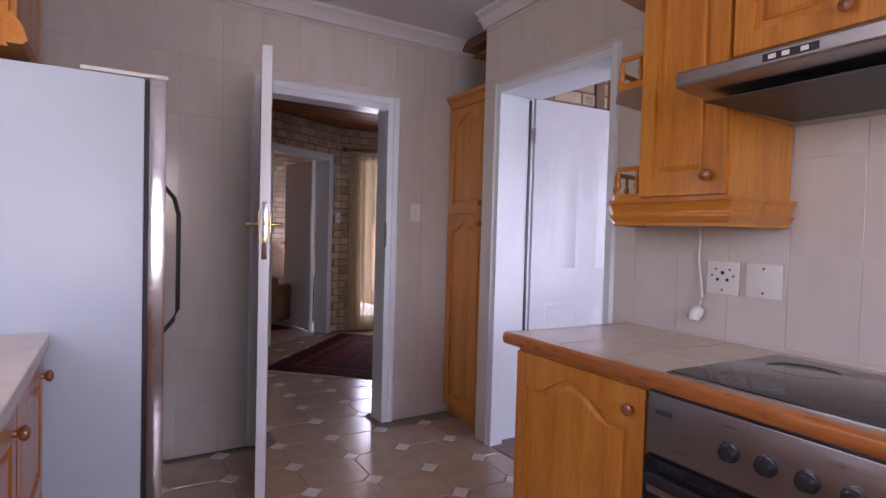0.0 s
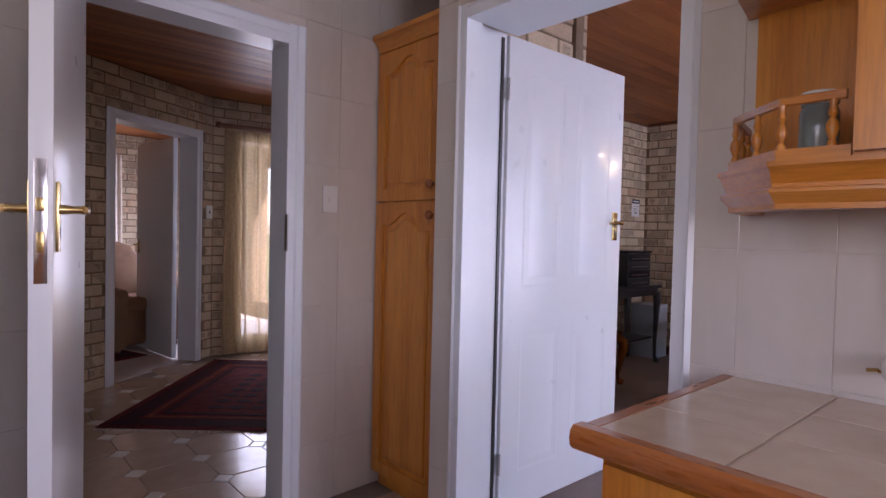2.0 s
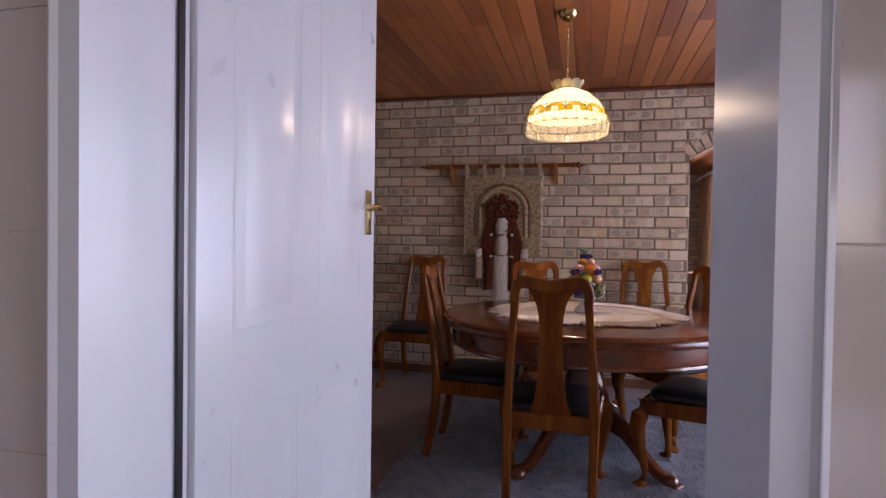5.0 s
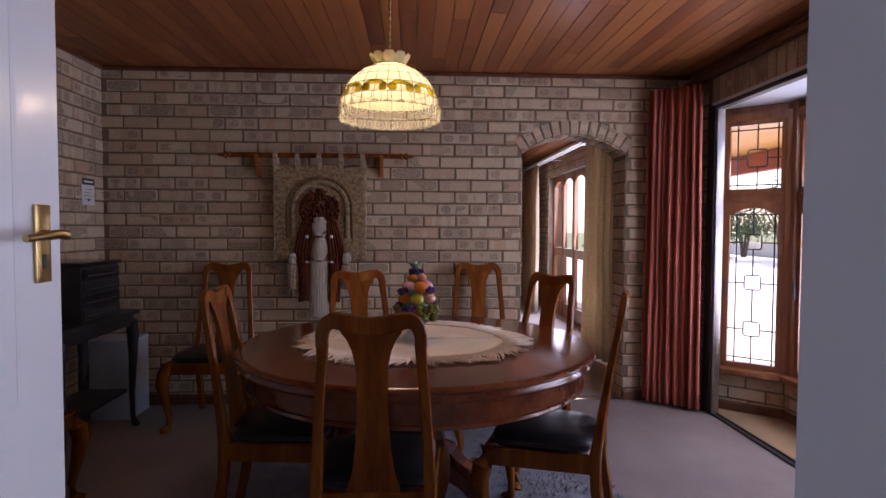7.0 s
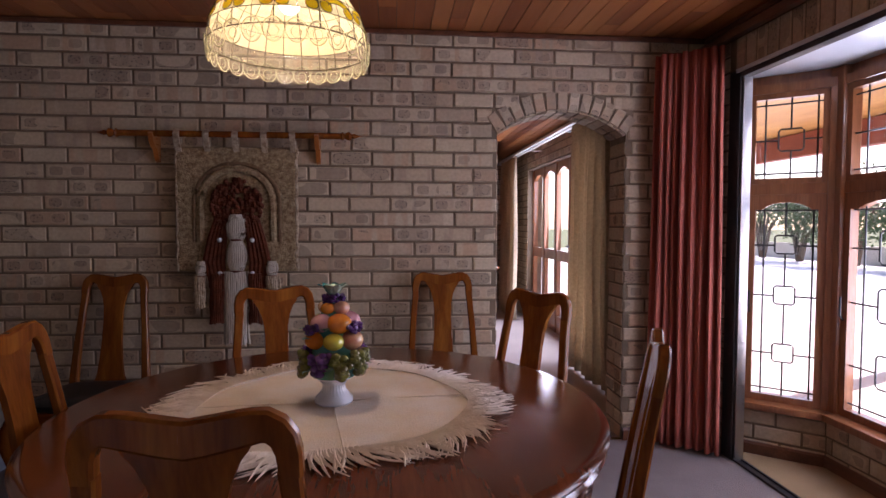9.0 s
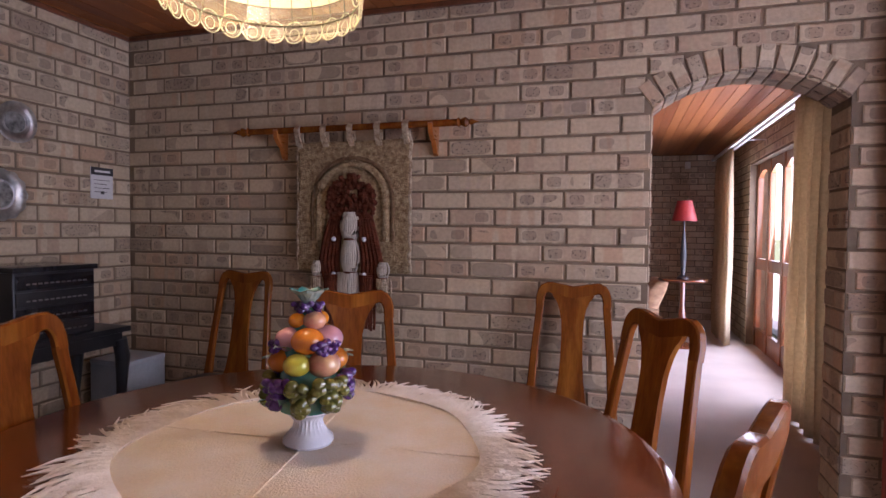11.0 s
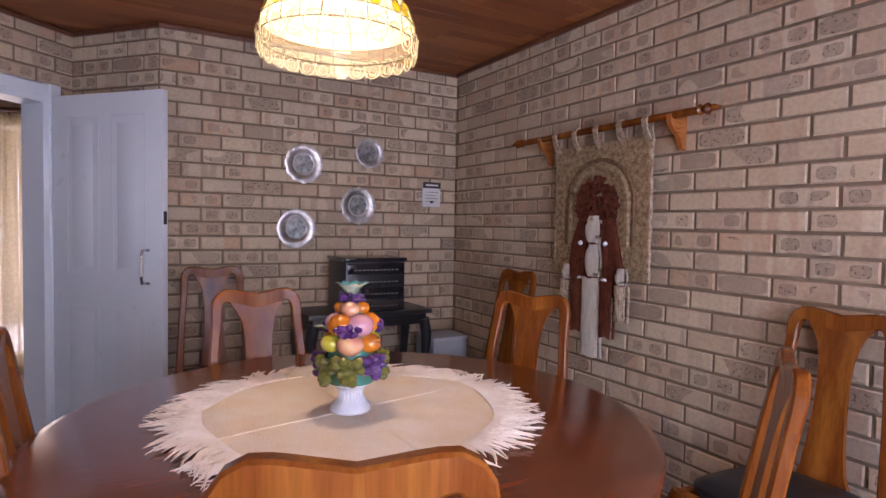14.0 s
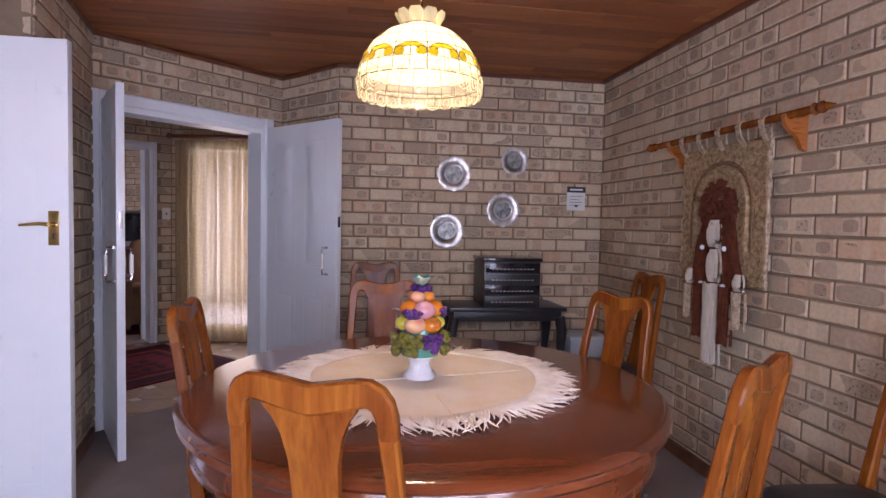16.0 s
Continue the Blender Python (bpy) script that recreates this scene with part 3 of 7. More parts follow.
brick_face(wall_east, (6.2, S_Y), (6.2, 4.33), 0.0, CEIL, east_cut, lambda s, z: s > 1.15 and z > 0.62, 11)
brick_face(wall_east, (6.43, ARCH_Y1), (6.2, ARCH_Y1), 0.0, SPRING, None, None, 12)
brick_face(wall_east, (6.2, ARCH_Y0), (6.43, ARCH_Y0), 0.0, SPRING, None, always, 13)
wall_north = wall("wall_north", (6.43, 4.33), (4.25, 4.33), 0, CEIL, 0.2, MORTAR, "buff face-brick dining room wall hung with plates")
brick_face(wall_north, (6.2, 4.33), (4.25, 4.33), 0.0, CEIL, None, lambda s, z: z > 0.3, 21)
wall_nib = wall("wall_nib", (4.25, 4.33), (3.815, 4.82), 0, CEIL, 0.12, MORTAR, "short angled face-brick wall beside the double door")
brick_face(wall_nib, (4.25, 4.33), (3.815, 4.82), 0.0, CEIL, None, always, 22)
DW0, DW1 = Vector((3.815, 4.82)), Vector((2.84, 3.93))
DWL = (DW1 - DW0).length
DDIR = (DW1 - DW0).normalized()
DNRM = Vector((-DDIR.y, DDIR.x))
wall_hall_door = wall("wall_hall_door", DW0, DW1, 0, CEIL, 0.16, MORTAR, "angled face-brick wall over the hall double door", [(0.18, DWL - 0.06, 0.0, 1.94)])
brick_face(wall_hall_door, DW0, DW1, 0.0, CEIL, lambda z: [(0.075, DWL - 0.01)] if z < 2.05 else [], always, 23)
wall_pier = wall("wall_pier", (2.84, 3.93), (3.03, 2.93), 0, CEIL, 0.12, MORTAR, "face-brick wall between the kitchen door and the hall door")
brick_face(wall_pier, (2.84, 3.93), (3.03, 2.93), 0.0, CEIL, None, always, 24)
wall_behind_door = wall("wall_behind_door", (3.03, 2.93), (2.35, 2.93), 0, CEIL, 0.04, MORTAR, "face-brick wall behind the kitchen door")
brick_face(wall_behind_door, (3.03, 2.93), (2.35, 2.93), 0.0, CEIL, None, always, 25)
wall_west = wall("wall_west", (KX, -1.6), (KX, 2.957), 0, KCEIL, 0.27, GROUT, "wall between kitchen and dining room, cream tiles on the kitchen side", [(3.562, 4.452, 0.0, 2.005)])
brick_face(wall_west, (2.35, 2.93), (2.35, S_Y), 0.0, CEIL, lambda z: [(0.06, 1.01)] if z < 2.1 else [], None, 26)
wall_south = wall("wall_south", (2.35, S_Y), (6.2, S_Y), 0, CEIL, 0.11, MORTAR, "face-brick wall with the wide bay opening", [(0.75, 3.60, 0.0, 2.11)])
brick_face(wall_south, (2.35, S_Y), (6.2, S_Y), 0.0, CEIL, lambda z: [(0.75, 3.60)] if z < 2.29 else [], None, 27)

bm = bmesh.new()
rng = random.Random(5)
y = -0.02
while y < 5.0:
    w = 0.094
    x = 2.2 - rng.uniform(0, 1.5)
    while x < 6.3:
        L = rng.uniform(0.7, 2.3)
        x0, x1 = max(x, 2.3), min(x + L, 6.25)
        if x1 - x0 > 0.05:
            box(bm, x0 + 0.0008, y + 0.002, CEIL + 0.004 + rng.uniform(0, 0.002), x1 - 0.0008, y + w - 0.003, CEIL + 0.02)
        x += L
    y += w
structure("ceiling", bm, CEDAR, "red-brown tongue-and-groove cedar board ceiling", "ceiling")
bm = bmesh.new()
box(bm, 2.2, -0.1, CEIL + 0.0205, 6.5, 5.05, CEIL + 0.08)
structure("ceiling_deck", bm, TRIM_WOOD, "dark timber deck above the ceiling boards", "ceiling")

bm = bmesh.new()
slab(bm, [(2.236, -0.62), (6.3, -0.62), (6.3, 4.4), (4.2, 4.4), (3.74, 4.90), (2.76, 4.0), (2.236, 3.05)], lambda u, v, d: (u, v, d), -0.1, 0.003)
structure("floor", bm, CARPET, "mauve-beige wall-to-wall carpet", "carpet")


def trim_run(name, p0, p1, z0, z1, deep, material, label, category="skirting"):
    p0, p1 = Vector(p0), Vector(p1)
    d = (p1 - p0).normalized()
    nrm = Vector((-d.y, d.x))
    L = (p1 - p0).length
    prof = [(0, z0), (deep, z0), (deep, z1 - 0.012), (deep * 0.55, z1), (0, z1)]
    bm = bmesh.new()
    rings = [[(*(p0 + d * s + nrm * u), z) for u, z in prof] for s in (0.0, L)]
    loft(bm, rings)
    return structure(name, bm, material, label, category)


for nm, a, b in (("baseboard_east", (6.19, 1.385), (6.19, 4.32)), ("baseboard_north", (6.185, 4.319), (4.26, 4.319)), ("baseboard_nib", (4.26, 4.335), (3.86, 4.79)),
                 ("baseboard_pier", (2.88, 3.80), (3.045, 2.945)), ("baseboard_west", (2.362, 1.86), (2.362, 0.16)), ("baseboard_south", (5.95, 0.142), (6.19, 0.142)),
                 ("baseboard_arch", (6.19, 0.17), (6.19, 0.61)), ("baseboard_rear", (3.02, 2.918), (2.4, 2.918))):
    trim_run(nm, a, b, 0.0, 0.075, 0.016, TRIM_WOOD, "dark stained timber skirting board")
for nm, a, b in (("cornice_east", (6.19, S_Y), (6.19, 4.32)), ("cornice_north", (6.19, 4.319), (4.25, 4.319)), ("cornice_nib", (4.25, 4.32), (3.82, 4.81)),
                 ("cornice_door", (3.82, 4.808), (2.85, 3.922)), ("cornice_pier", (2.85, 3.93), (3.04, 2.93)), ("cornice_south", (2.36, 0.142), (6.19, 0.142))):
    trim_run(nm, a, b, CEIL - 0.028, CEIL + 0.002, 0.016, TRIM_WOOD, "thin dark timber ceiling bead", "cornice")

# kitchen shell
KN0, KN1 = Vector((2.8, 3.485)), Vector((-0.8, 3.305))
KND = (KN1 - KN0).normalized()


def ks(x):
    return (2.8 - x) / abs(KND.x)


D1A, D1B = 0.93, 1.69
wall_kitchen_north = wall("wall_kitchen_north", KN0, KN1, 0, KCEIL, 0.13, GROUT, "kitchen wall in cream marbled tiles with a doorway to the hall", [(ks(D1B), ks(D1A), 0.0, 1.975)])
# Opening over the counter is assumed, cut for the added side fill.
wall_kitchen_west = wall("wall_kitchen_west", (-0.75, 3.4), (-0.75, -1.6), 0, KCEIL, 0.2, PLASTER, "painted kitchen wall with an assumed, unseen opening over the counter", [(1.5, 2.8, 1.1, 2.05)])
wall_kitchen_south = wall("wall_kitchen_south", (-0.95, -1.6), (2.35, -1.6), 0, KCEIL, 0.2, PLASTER, "painted kitchen wall with a window", [(0.9, 2.4, 1.05, 2.05)])
wall_alcove = wall("wall_alcove", (2.76, 2.965), (2.76, 3.49), 0, KCEIL, 0.05, GROUT, "back of the cupboard recess")
bm = bmesh.new()
box(bm, -0.95, -1.8, KCEIL, 2.9, 3.55, KCEIL + 0.1)
structure("ceiling_kitchen", bm, PLASTER, "painted plaster kitchen ceiling", "ceiling")
for nm, a, b in (("cornice_kitchen_north", (2.75, 3.47), (-0.75, 3.295)), ("cornice_kitchen_east", (2.072, -1.6), (2.072, 2.96)), ("cornice_recess", (2.07, 2.97), (2.75, 2.97))):
    p0, p1 = Vector(a), Vector(b)
    d = (p1 - p0).normalized()
    nrm = Vector((-d.y, d.x))
    prof = [(0, KCEIL - 0.075), (0.012, KCEIL - 0.075), (0.022, KCEIL - 0.055), (0.045, KCEIL - 0.028), (0.07, KCEIL - 0.014), (0.078, KCEIL), (0, KCEIL)]
    bm = bmesh.new()
    loft(bm, [[(*(p0 + d * s + nrm * u), z) for u, z in prof] for s in (0.0, (p1 - p0).length)])
    structure(nm, bm, PLASTER, "white moulded plaster cornice", "cornice")
bm = bmesh.new()
box(bm, -0.95, -1.8, -0.1, 2.236, 3.05, -0.006)
box(bm, -0.95, 3.05, -0.1, 2.76, 4.0, -0.006)
box(bm, -0.95, 4.0, -0.1, 2.76, 6.9, -0.0062)
box(bm, 2.76, 4.0, -0.1, 4.4, 6.9, -0.0064)
tiled_floor = structure("floor_tiled", bm, FLOOR_GROUT, "floor of beige octagonal tiles with small white square insets", "tiled floor")

# hall
W2A, W2B = Vector((2.50, 6.57)), Vector((1.30, 5.83))
wall_hall_far = wall("wall_hall_far", W2A, W2B, 0, CEIL, 0.18, MORTAR, "face-brick hall wall with a doorway to a sitting room", [(0.20, 1.08, 0.0, 2.0)])
brick_face(wall_hall_far, W2A, W2B, 0.0, CEIL, lambda z: [(0.14, 1.14)] if z < 2.03 else [], always, 31)
W3A, W3B = Vector((4.2, 6.30)), Vector((2.50, 6.57))
wall_hall_window = wall("wall_hall_window", W3A, W3B, 0, CEIL, 0.2, MORTAR, "face-brick hall wall with a curtained window", [(0.35, 1.45, 0.15, 2.0)])
brick_face(wall_hall_window, W3A, W3B, 0.0, CEIL, lambda z: [(0.35, 1.45)] if 0.15 < z < 2.0 else [], None, 32)
wall_hall_east = wall("wall_hall_east", (4.12, 4.6), (4.2, 6.4), 0, CEIL, 0.15, MORTAR, "plain hall wall")
wall_hall_west = wall("wall_hall_west", (1.30, 5.83), (-0.6, 3.4), 0, CEIL, 0.15, MORTAR, "plain hall wall")
bm = bmesh.new()
y = 3.50
while y < 6.75:
    box(bm, 0.2, y + 0.002, CEIL + 0.004 + random.uniform(0, 0.002), 4.3, y + 0.092, CEIL + 0.02)
    y += 0.094
structure("ceiling_hall", bm, CEDAR, "dark red-brown board ceiling over the hall", "ceiling")

# sitting room past the hall, lounge past the arch
bm = bmesh.new()
slab(bm, [(-1.5, 5.9), (1.3, 5.9), (2.6, 6.7), (4.2, 6.6), (4.2, 11.0), (-1.5, 11.0)], lambda u, v, d: (u, v, d), -0.1, -0.003)
structure("floor_sitting_room", bm, CREAM_CARPET, "pale cream carpet in the far sitting room", "carpet")
wall_sitting_far = wall("wall_sitting_far", (4.2, 9.6), (-1.5, 9.6), 0, CEIL, 0.2, MORTAR, "face-brick wall of the far sitting room")
brick_face(wall_sitting_far, (4.2, 9.6), (-1.5, 9.6), 0.0, CEIL, None, None, 33)
wall_sitting_east = wall("wall_sitting_east", (3.9, 6.6), (3.9, 9.6), 0, CEIL, 0.2, MORTAR, "face-brick wall with a bright window", [(0.9, 2.3, 0.2, 2.05)])
brick_face(wall_sitting_east, (3.9, 6.6), (3.9, 9.6), 0.0, CEIL, lambda z: [(0.9, 2.3)] if 0.2 < z < 2.05 else [], None, 34)
wall_sitting_west = wall("wall_sitting_west", (-1.0, 9.6), (-1.0, 3.4), 0, CEIL, 0.2, MORTAR, "face-brick wall of the far sitting room")
brick_face(wall_sitting_west, (-1.0, 9.6), (-1.0, 5.0), 0.0, CEIL, None, None, 38)
bm = bmesh.new()
box(bm, -1.2, 3.5, CEIL + 0.021, 4.4, 9.9, CEIL + 0.08)
box(bm, -1.2, 6.76, CEIL, 4.4, 9.9, CEIL + 0.02)
structure("ceiling_sitting_room", bm, CEDAR, "red-brown board ceiling of the sitting room", "ceiling")

LS = 0.12
bm = bmesh.new()
box(bm, 6.3, -0.1, -0.1, 12.6, 6.0, -0.002)
structure("floor_lounge", bm, CREAM_CARPET, "pale pinkish lounge carpet", "carpet")
wall_lounge_south = wall("wall_lounge_south", (6.43, LS), (12.4, LS), 0, CEIL, 0.2, MORTAR, "face-brick lounge wall with timber glazed doors", [(0.97, 4.2, 0.0, 2.02)])
brick_face(wall_lounge_south, (6.43, LS), (12.4, LS), 0.0, CEIL, lambda z: [(0.97, 4.2)] if z < 2.04 else [], None, 35)
wall_lounge_east = wall("wall_lounge_east", (12.4, LS), (12.4, 6.0), 0, CEIL, 0.2, MORTAR, "far face-brick lounge wall")
brick_face(wall_lounge_east, (12.4, LS), (12.4, 6.0), 0.0, CEIL, None, None, 36)
wall_lounge_north = wall("wall_lounge_north", (12.4, 6.0), (6.43, 6.0), 0, CEIL, 0.2, MORTAR, "face-brick lounge wall")
wall_lounge_west = wall("wall_lounge_west", (6.43, 6.0), (6.43, 4.5), 0, CEIL, 0.05, MORTAR, "face-brick lounge wall")
bm = bmesh.new()
y = 0.0
while y < 6.1:
    box(bm, 6.3, y + 0.002, CEIL + 0.004 + random.uniform(0, 0.002), 12.6, y + 0.092, CEIL + 0.02)
    y += 0.094
box(bm, 6.51, -0.1, CEIL + 0.0205, 12.6, 6.1, CEIL + 0.08)
structure("ceiling_lounge", bm, CEDAR, "red-brown board ceiling of the lounge", "ceiling")
bm = bmesh.new()
box(bm, 6.19, ARCH_Y0, 0.0, 6.22, ARCH_Y1, 0.006)
structure("threshold_strip", bm, BRASS, "thin metal carpet strip under the arch", "threshold")

# bay
B0, B1, B2, B3 = (2.97, 0.02), (3.25, -0.31), (5.72, -0.31), (6.00, 0.02)
for nm, a, b, sd in (("wall_bay_west", B0, B1, 41), ("wall_bay", B1, B2, 42), ("wall_bay_east", B2, B3, 43)):
    w = wall(nm, a, b, 0, 0.26, 0.14, MORTAR, "low face-brick wall under the bay window")
    brick_face(w, a, b, 0.0, 0.26, None, always, sd)
    trim_run("baseboard_" + nm[5:], Vector(a), Vector(b), 0.0, 0.07, 0.018, TRIM_WOOD, "dark stained timber skirting board")
# Bay floor takes a warmer tan colour than the room's, split at the track.
bm = bmesh.new()
slab(bm, [(2.98, 0.074), (3.26, -0.292), (5.71, -0.292), (5.99, 0.074)], lambda u, v, d: (u, v, d), 0.0035, 0.008)
structure("floor_bay", bm, BAY_FLOOR_TAN, "bay window floor in a warmer tan than the room carpet", "carpet")
bm = bmesh.new()
slab(bm, [(2.85, 0.02), (3.15, -0.55), (5.82, -0.55), (6.12, 0.02)], lambda u, v, d: (u, v, d), 2.113, 2.2)
structure("ceiling_bay", bm, PAINT, "white painted bay soffit", "ceiling")


# ---- doors and windows ----
def lever(parent, x, y, z, face, swing):
    """Brass lever on a long backplate; face is +1 or -1 along y, swing the way the lever points along x."""
    bm = bmesh.new()
    box(bm, x - 0.02, min(y, y + face * 0.006), z - 0.085, x + 0.02, max(y, y + face * 0.006), z + 0.055, 0.002)
    h = part("handle_plate", bm, BRASS, parent, "brass handle plate")
    bm = bmesh.new()
    tube(bm, [(x, y + face * 0.004, z), (x, y + face * 0.03, z), (x, y + face * 0.045, z)], [0.011, 0.008, 0.009], 10)
    tube(bm, [(x, y + face * 0.045, z), (x + swing * 0.03, y + face * 0.048, z + 0.003), (x + swing * 0.105, y + face * 0.046, z - 0.004)], [0.009, 0.008, 0.006], 10)
    part("lever", bm, BRASS, h, "brass lever")
    bm = bmesh.new()
    box(bm, x - 0.004, min(y + face * 0.006, y + face * 0.0075), z - 0.06, x + 0.004, max(y + face * 0.006, y + face * 0.0075), z - 0.035)
    part("keyhole", bm, INK, h, "dark keyhole")


def moulding(bm, u0, u1, v0, v1, y, face):
    """A raised rectangular moulding with a gently raised field, as pressed into hollow-core doors."""
    sign = face

    def pl(u, v, d):
        return (u, y + sign * d, v)
    o = [(u0, v0), (u1, v0), (u1, v1), (u0, v1)]
    w = 0.012
    i = [(u0 + w, v0 + w), (u1 - w, v0 + w), (u1 - w, v1 - w), (u0 + w, v1 - w)]
    ring_slab(bm, o, i, pl, -0.001, 0.0006)
    k = 0.04
    slab(bm, [(u0 + k, v0 + k), (u1 - k, v0 + k), (u1 - k, v1 - k), (u0 + k, v1 - k)], pl, -0.001, 0.0012, 0.012)


def door_leaf(name, hinge, angle, width, height, label, moulded=True, z0=0.012):
    """A leaf hung at its local origin, running along +x, 40 mm thick and centred on y = 0."""
    ob = thing(name, flat(hinge[0], hinge[1], z0, angle), label, "door", "", "structure")
    bm = bmesh.new()
    box(bm, 0.002, -0.02, 0, width, 0.02, height, 0.002)
    part("leaf", bm, PAINT, ob)
    if moulded:
        for f in (-1, 1):
            bm = bmesh.new()
            a, b = 0.11, width - 0.11
            m = (a + b) / 2
            for u0, u1 in ((a, m - 0.045), (m + 0.045, b)):
                moulding(bm, u0, u1, 0.16, 0.78, f * 0.02, f)
                moulding(bm, u0, u1, 0.95, height - 0.12, f * 0.02, f)
            part("panel_moulding", bm, PAINT, ob)
    return ob


def hinge_pins(ob, height, side):
    for z in (0.22, height - 0.22):
        bm = bmesh.new()
        tube(bm, [(-0.004, side * 0.022, z - 0.045), (-0.004, side * 0.022, z + 0.045)], 0.007, 8)
        part("hinge", bm, STEEL, ob)


def door_frame(name, p0, p1, height, deep_front, deep_back, wide, label, rebate=None):
    """Lining and architraves round an opening from p0 to p1; fronts stand proud on both faces."""
    p0, p1 = Vector(p0), Vector(p1)
    d = (p1 - p0).normalized()
    nrm = Vector((-d.y, d.x))
    L = (p1 - p0).length
    root = thing(name, Matrix(((d.x, nrm.x, 0, p0.x), (d.y, nrm.y, 0, p0.y), (0, 0, 1, 0), (0, 0, 0, 1))), label, "door frame", "", "structure")
    # profile across the wall: a stepped steel frame
    def jamb(s, sgn):
        prof = [(-sgn * 0.003, deep_front), (-sgn * wide, deep_front), (-sgn * wide, deep_front + 0.006), (-sgn * (wide - 0.012), deep_front + 0.018),
                (-sgn * 0.03, deep_front + 0.018), (-sgn * 0.022, deep_front + 0.010), (sgn * 0.012, deep_front + 0.010), (sgn * 0.012, -deep_back), (-sgn * 0.003, -deep_back)]
        if rebate and s > 0:
            stop, step = rebate
            prof[-2:] = [(sgn * 0.012, -stop), (-sgn * step, -stop), (-sgn * step, -deep_back), (-sgn * (step + 0.006), -deep_back), (-sgn * (step + 0.006), -stop + 0.006), (-sgn * 0.003, -stop + 0.006)]
        bm = bmesh.new()
        loft(bm, [[(s + u, v, z) for u, v in prof] for z in (0.0, height + wide)])
        part("jamb", bm, PAINT, root, "", False)
    jamb(0.0, 1)
    jamb(L, -1)
    prof = [(0.003, deep_front), (wide, deep_front), (wide, deep_front + 0.006), (wide - 0.012, deep_front + 0.0185), (0.03, deep_front + 0.0185), (0.022, deep_front + 0.0105),
            (-0.012, deep_front + 0.0105), (-0.012, -deep_back), (0.003, -deep_back)]
    bm = bmesh.new()
    loft(bm, [[(s, v, height + u) for u, v in prof] for s in (0.013, L - 0.013)])
    part("head", bm, PAINT, root, "", False)
    return root


# kitchen to hall
kd = Vector((KND.x, KND.y))
a1 = KN0 + kd * ks(D1B)
b1 = KN0 + kd * ks(D1A)
door_frame("door_frame_kitchen_hall", a1, b1, 1.953, 0.0, 0.13, 0.07, "white painted door frame between kitchen and hall")
door_1 = door_leaf("door_1", (D1A + 0.014, 3.365), -103.2, 0.80, 1.935, "white painted door standing open into the kitchen", False)
hinge_pins(door_1, 1.935, -1)
bm = bmesh.new()
box(bm, 0.799, -0.011, 1.06, 0.8025, 0.011, 1.30, 0.001)
part("lock_face", bm, CHROME, door_1, "chrome lock face plate")
bm = bmesh.new()
box(bm, 0.802, -0.007, 1.20, 0.81, 0.007, 1.225, 0.001)
box(bm, 0.802, -0.006, 1.12, 0.804, 0.006, 1.16, 0.001)
part("latch", bm, BRASS, door_1, "brass latch tongue")
for f in (-1, 1):
    lever(door_1, 0.745, f * 0.02, 1.205, f, -1)
bm = bmesh.new()
box(bm, D1B - 0.0165, 3.40, 1.10, D1B - 0.0125, 3.425, 1.25, 0.001)
tagged(part("strike_plate", bm, STEEL, None), "grey steel strike plate in the door jamb", "strike plate")

# kitchen to dining room
door_frame("door_frame_kitchen_dining", (KX, 1.965), (KX, 2.80), 1.995, 0.0, 0.272, 0.04, "white painted stepped door frame between kitchen and dining room", (0.07, 0.045))
door_2 = door_leaf("door_2", (2.356, 2.853), -0.9, 0.855, 1.99, "white moulded-panel door standing open into the dining room")
hinge_pins(door_2, 1.99, -1)
for f in (-1, 1):
    lever(door_2, 0.80, f * 0.02, 1.245, f, -1)
# Dark strip put in for the shade of the gap beside the leaf.
bm = bmesh.new()
box(bm, 2.318, 2.838, 0.0045, 2.332, 2.844, 1.985)
structure("door_gap_strip", bm, BLACK_PLASTIC, "black strip standing in for the shaded gap down the hinge side of the door frame", "seal")
bm = bmesh.new()
box(bm, KX, 1.97, -0.003, 2.35, 2.84, 0.004)
structure("threshold_kitchen", bm, TRIM_WOOD, "dark timber door threshold", "threshold")

# dining room to hall, a pair of leaves
df0 = DW0 + DDIR * 0.18
df1 = DW0 + DDIR * (DWL - 0.06)
door_frame("door_frame_hall", df0, df1, 1.94, 0.0, 0.16, 0.10, "white painted frame of the hall double door")


def pull(parent, x, y, z, face):
    bm = bmesh.new()
    pts = [(x, y, z - 0.09), (x, y + face * 0.035, z - 0.088), (x, y + face * 0.04, z - 0.06), (x, y + face * 0.04, z + 0.06), (x, y + face * 0.035, z + 0.088), (x, y, z + 0.09)]
    tube(bm, pts, [0.009, 0.008, 0.008, 0.008, 0.008, 0.009], 10)
    tube(bm, [(x - 0.02, y + face * 0.004, z - 0.09), (x + 0.02, y + face * 0.004, z - 0.09)], 0.008, 8)
    tube(bm, [(x - 0.02, y + face * 0.004, z + 0.09), (x + 0.02, y + face * 0.004, z + 0.09)], 0.008, 8)
    part("pull_handle", bm, CHROME, parent, "chrome pull handle with an ivory grip")
    bm = bmesh.new()
    tube(bm, [(x, y + face * 0.04, z - 0.05), (x, y + face * 0.04, z + 0.05)], 0.0105, 10)
    part("grip", bm, WHITE_PLASTIC, parent, "ivory grip")


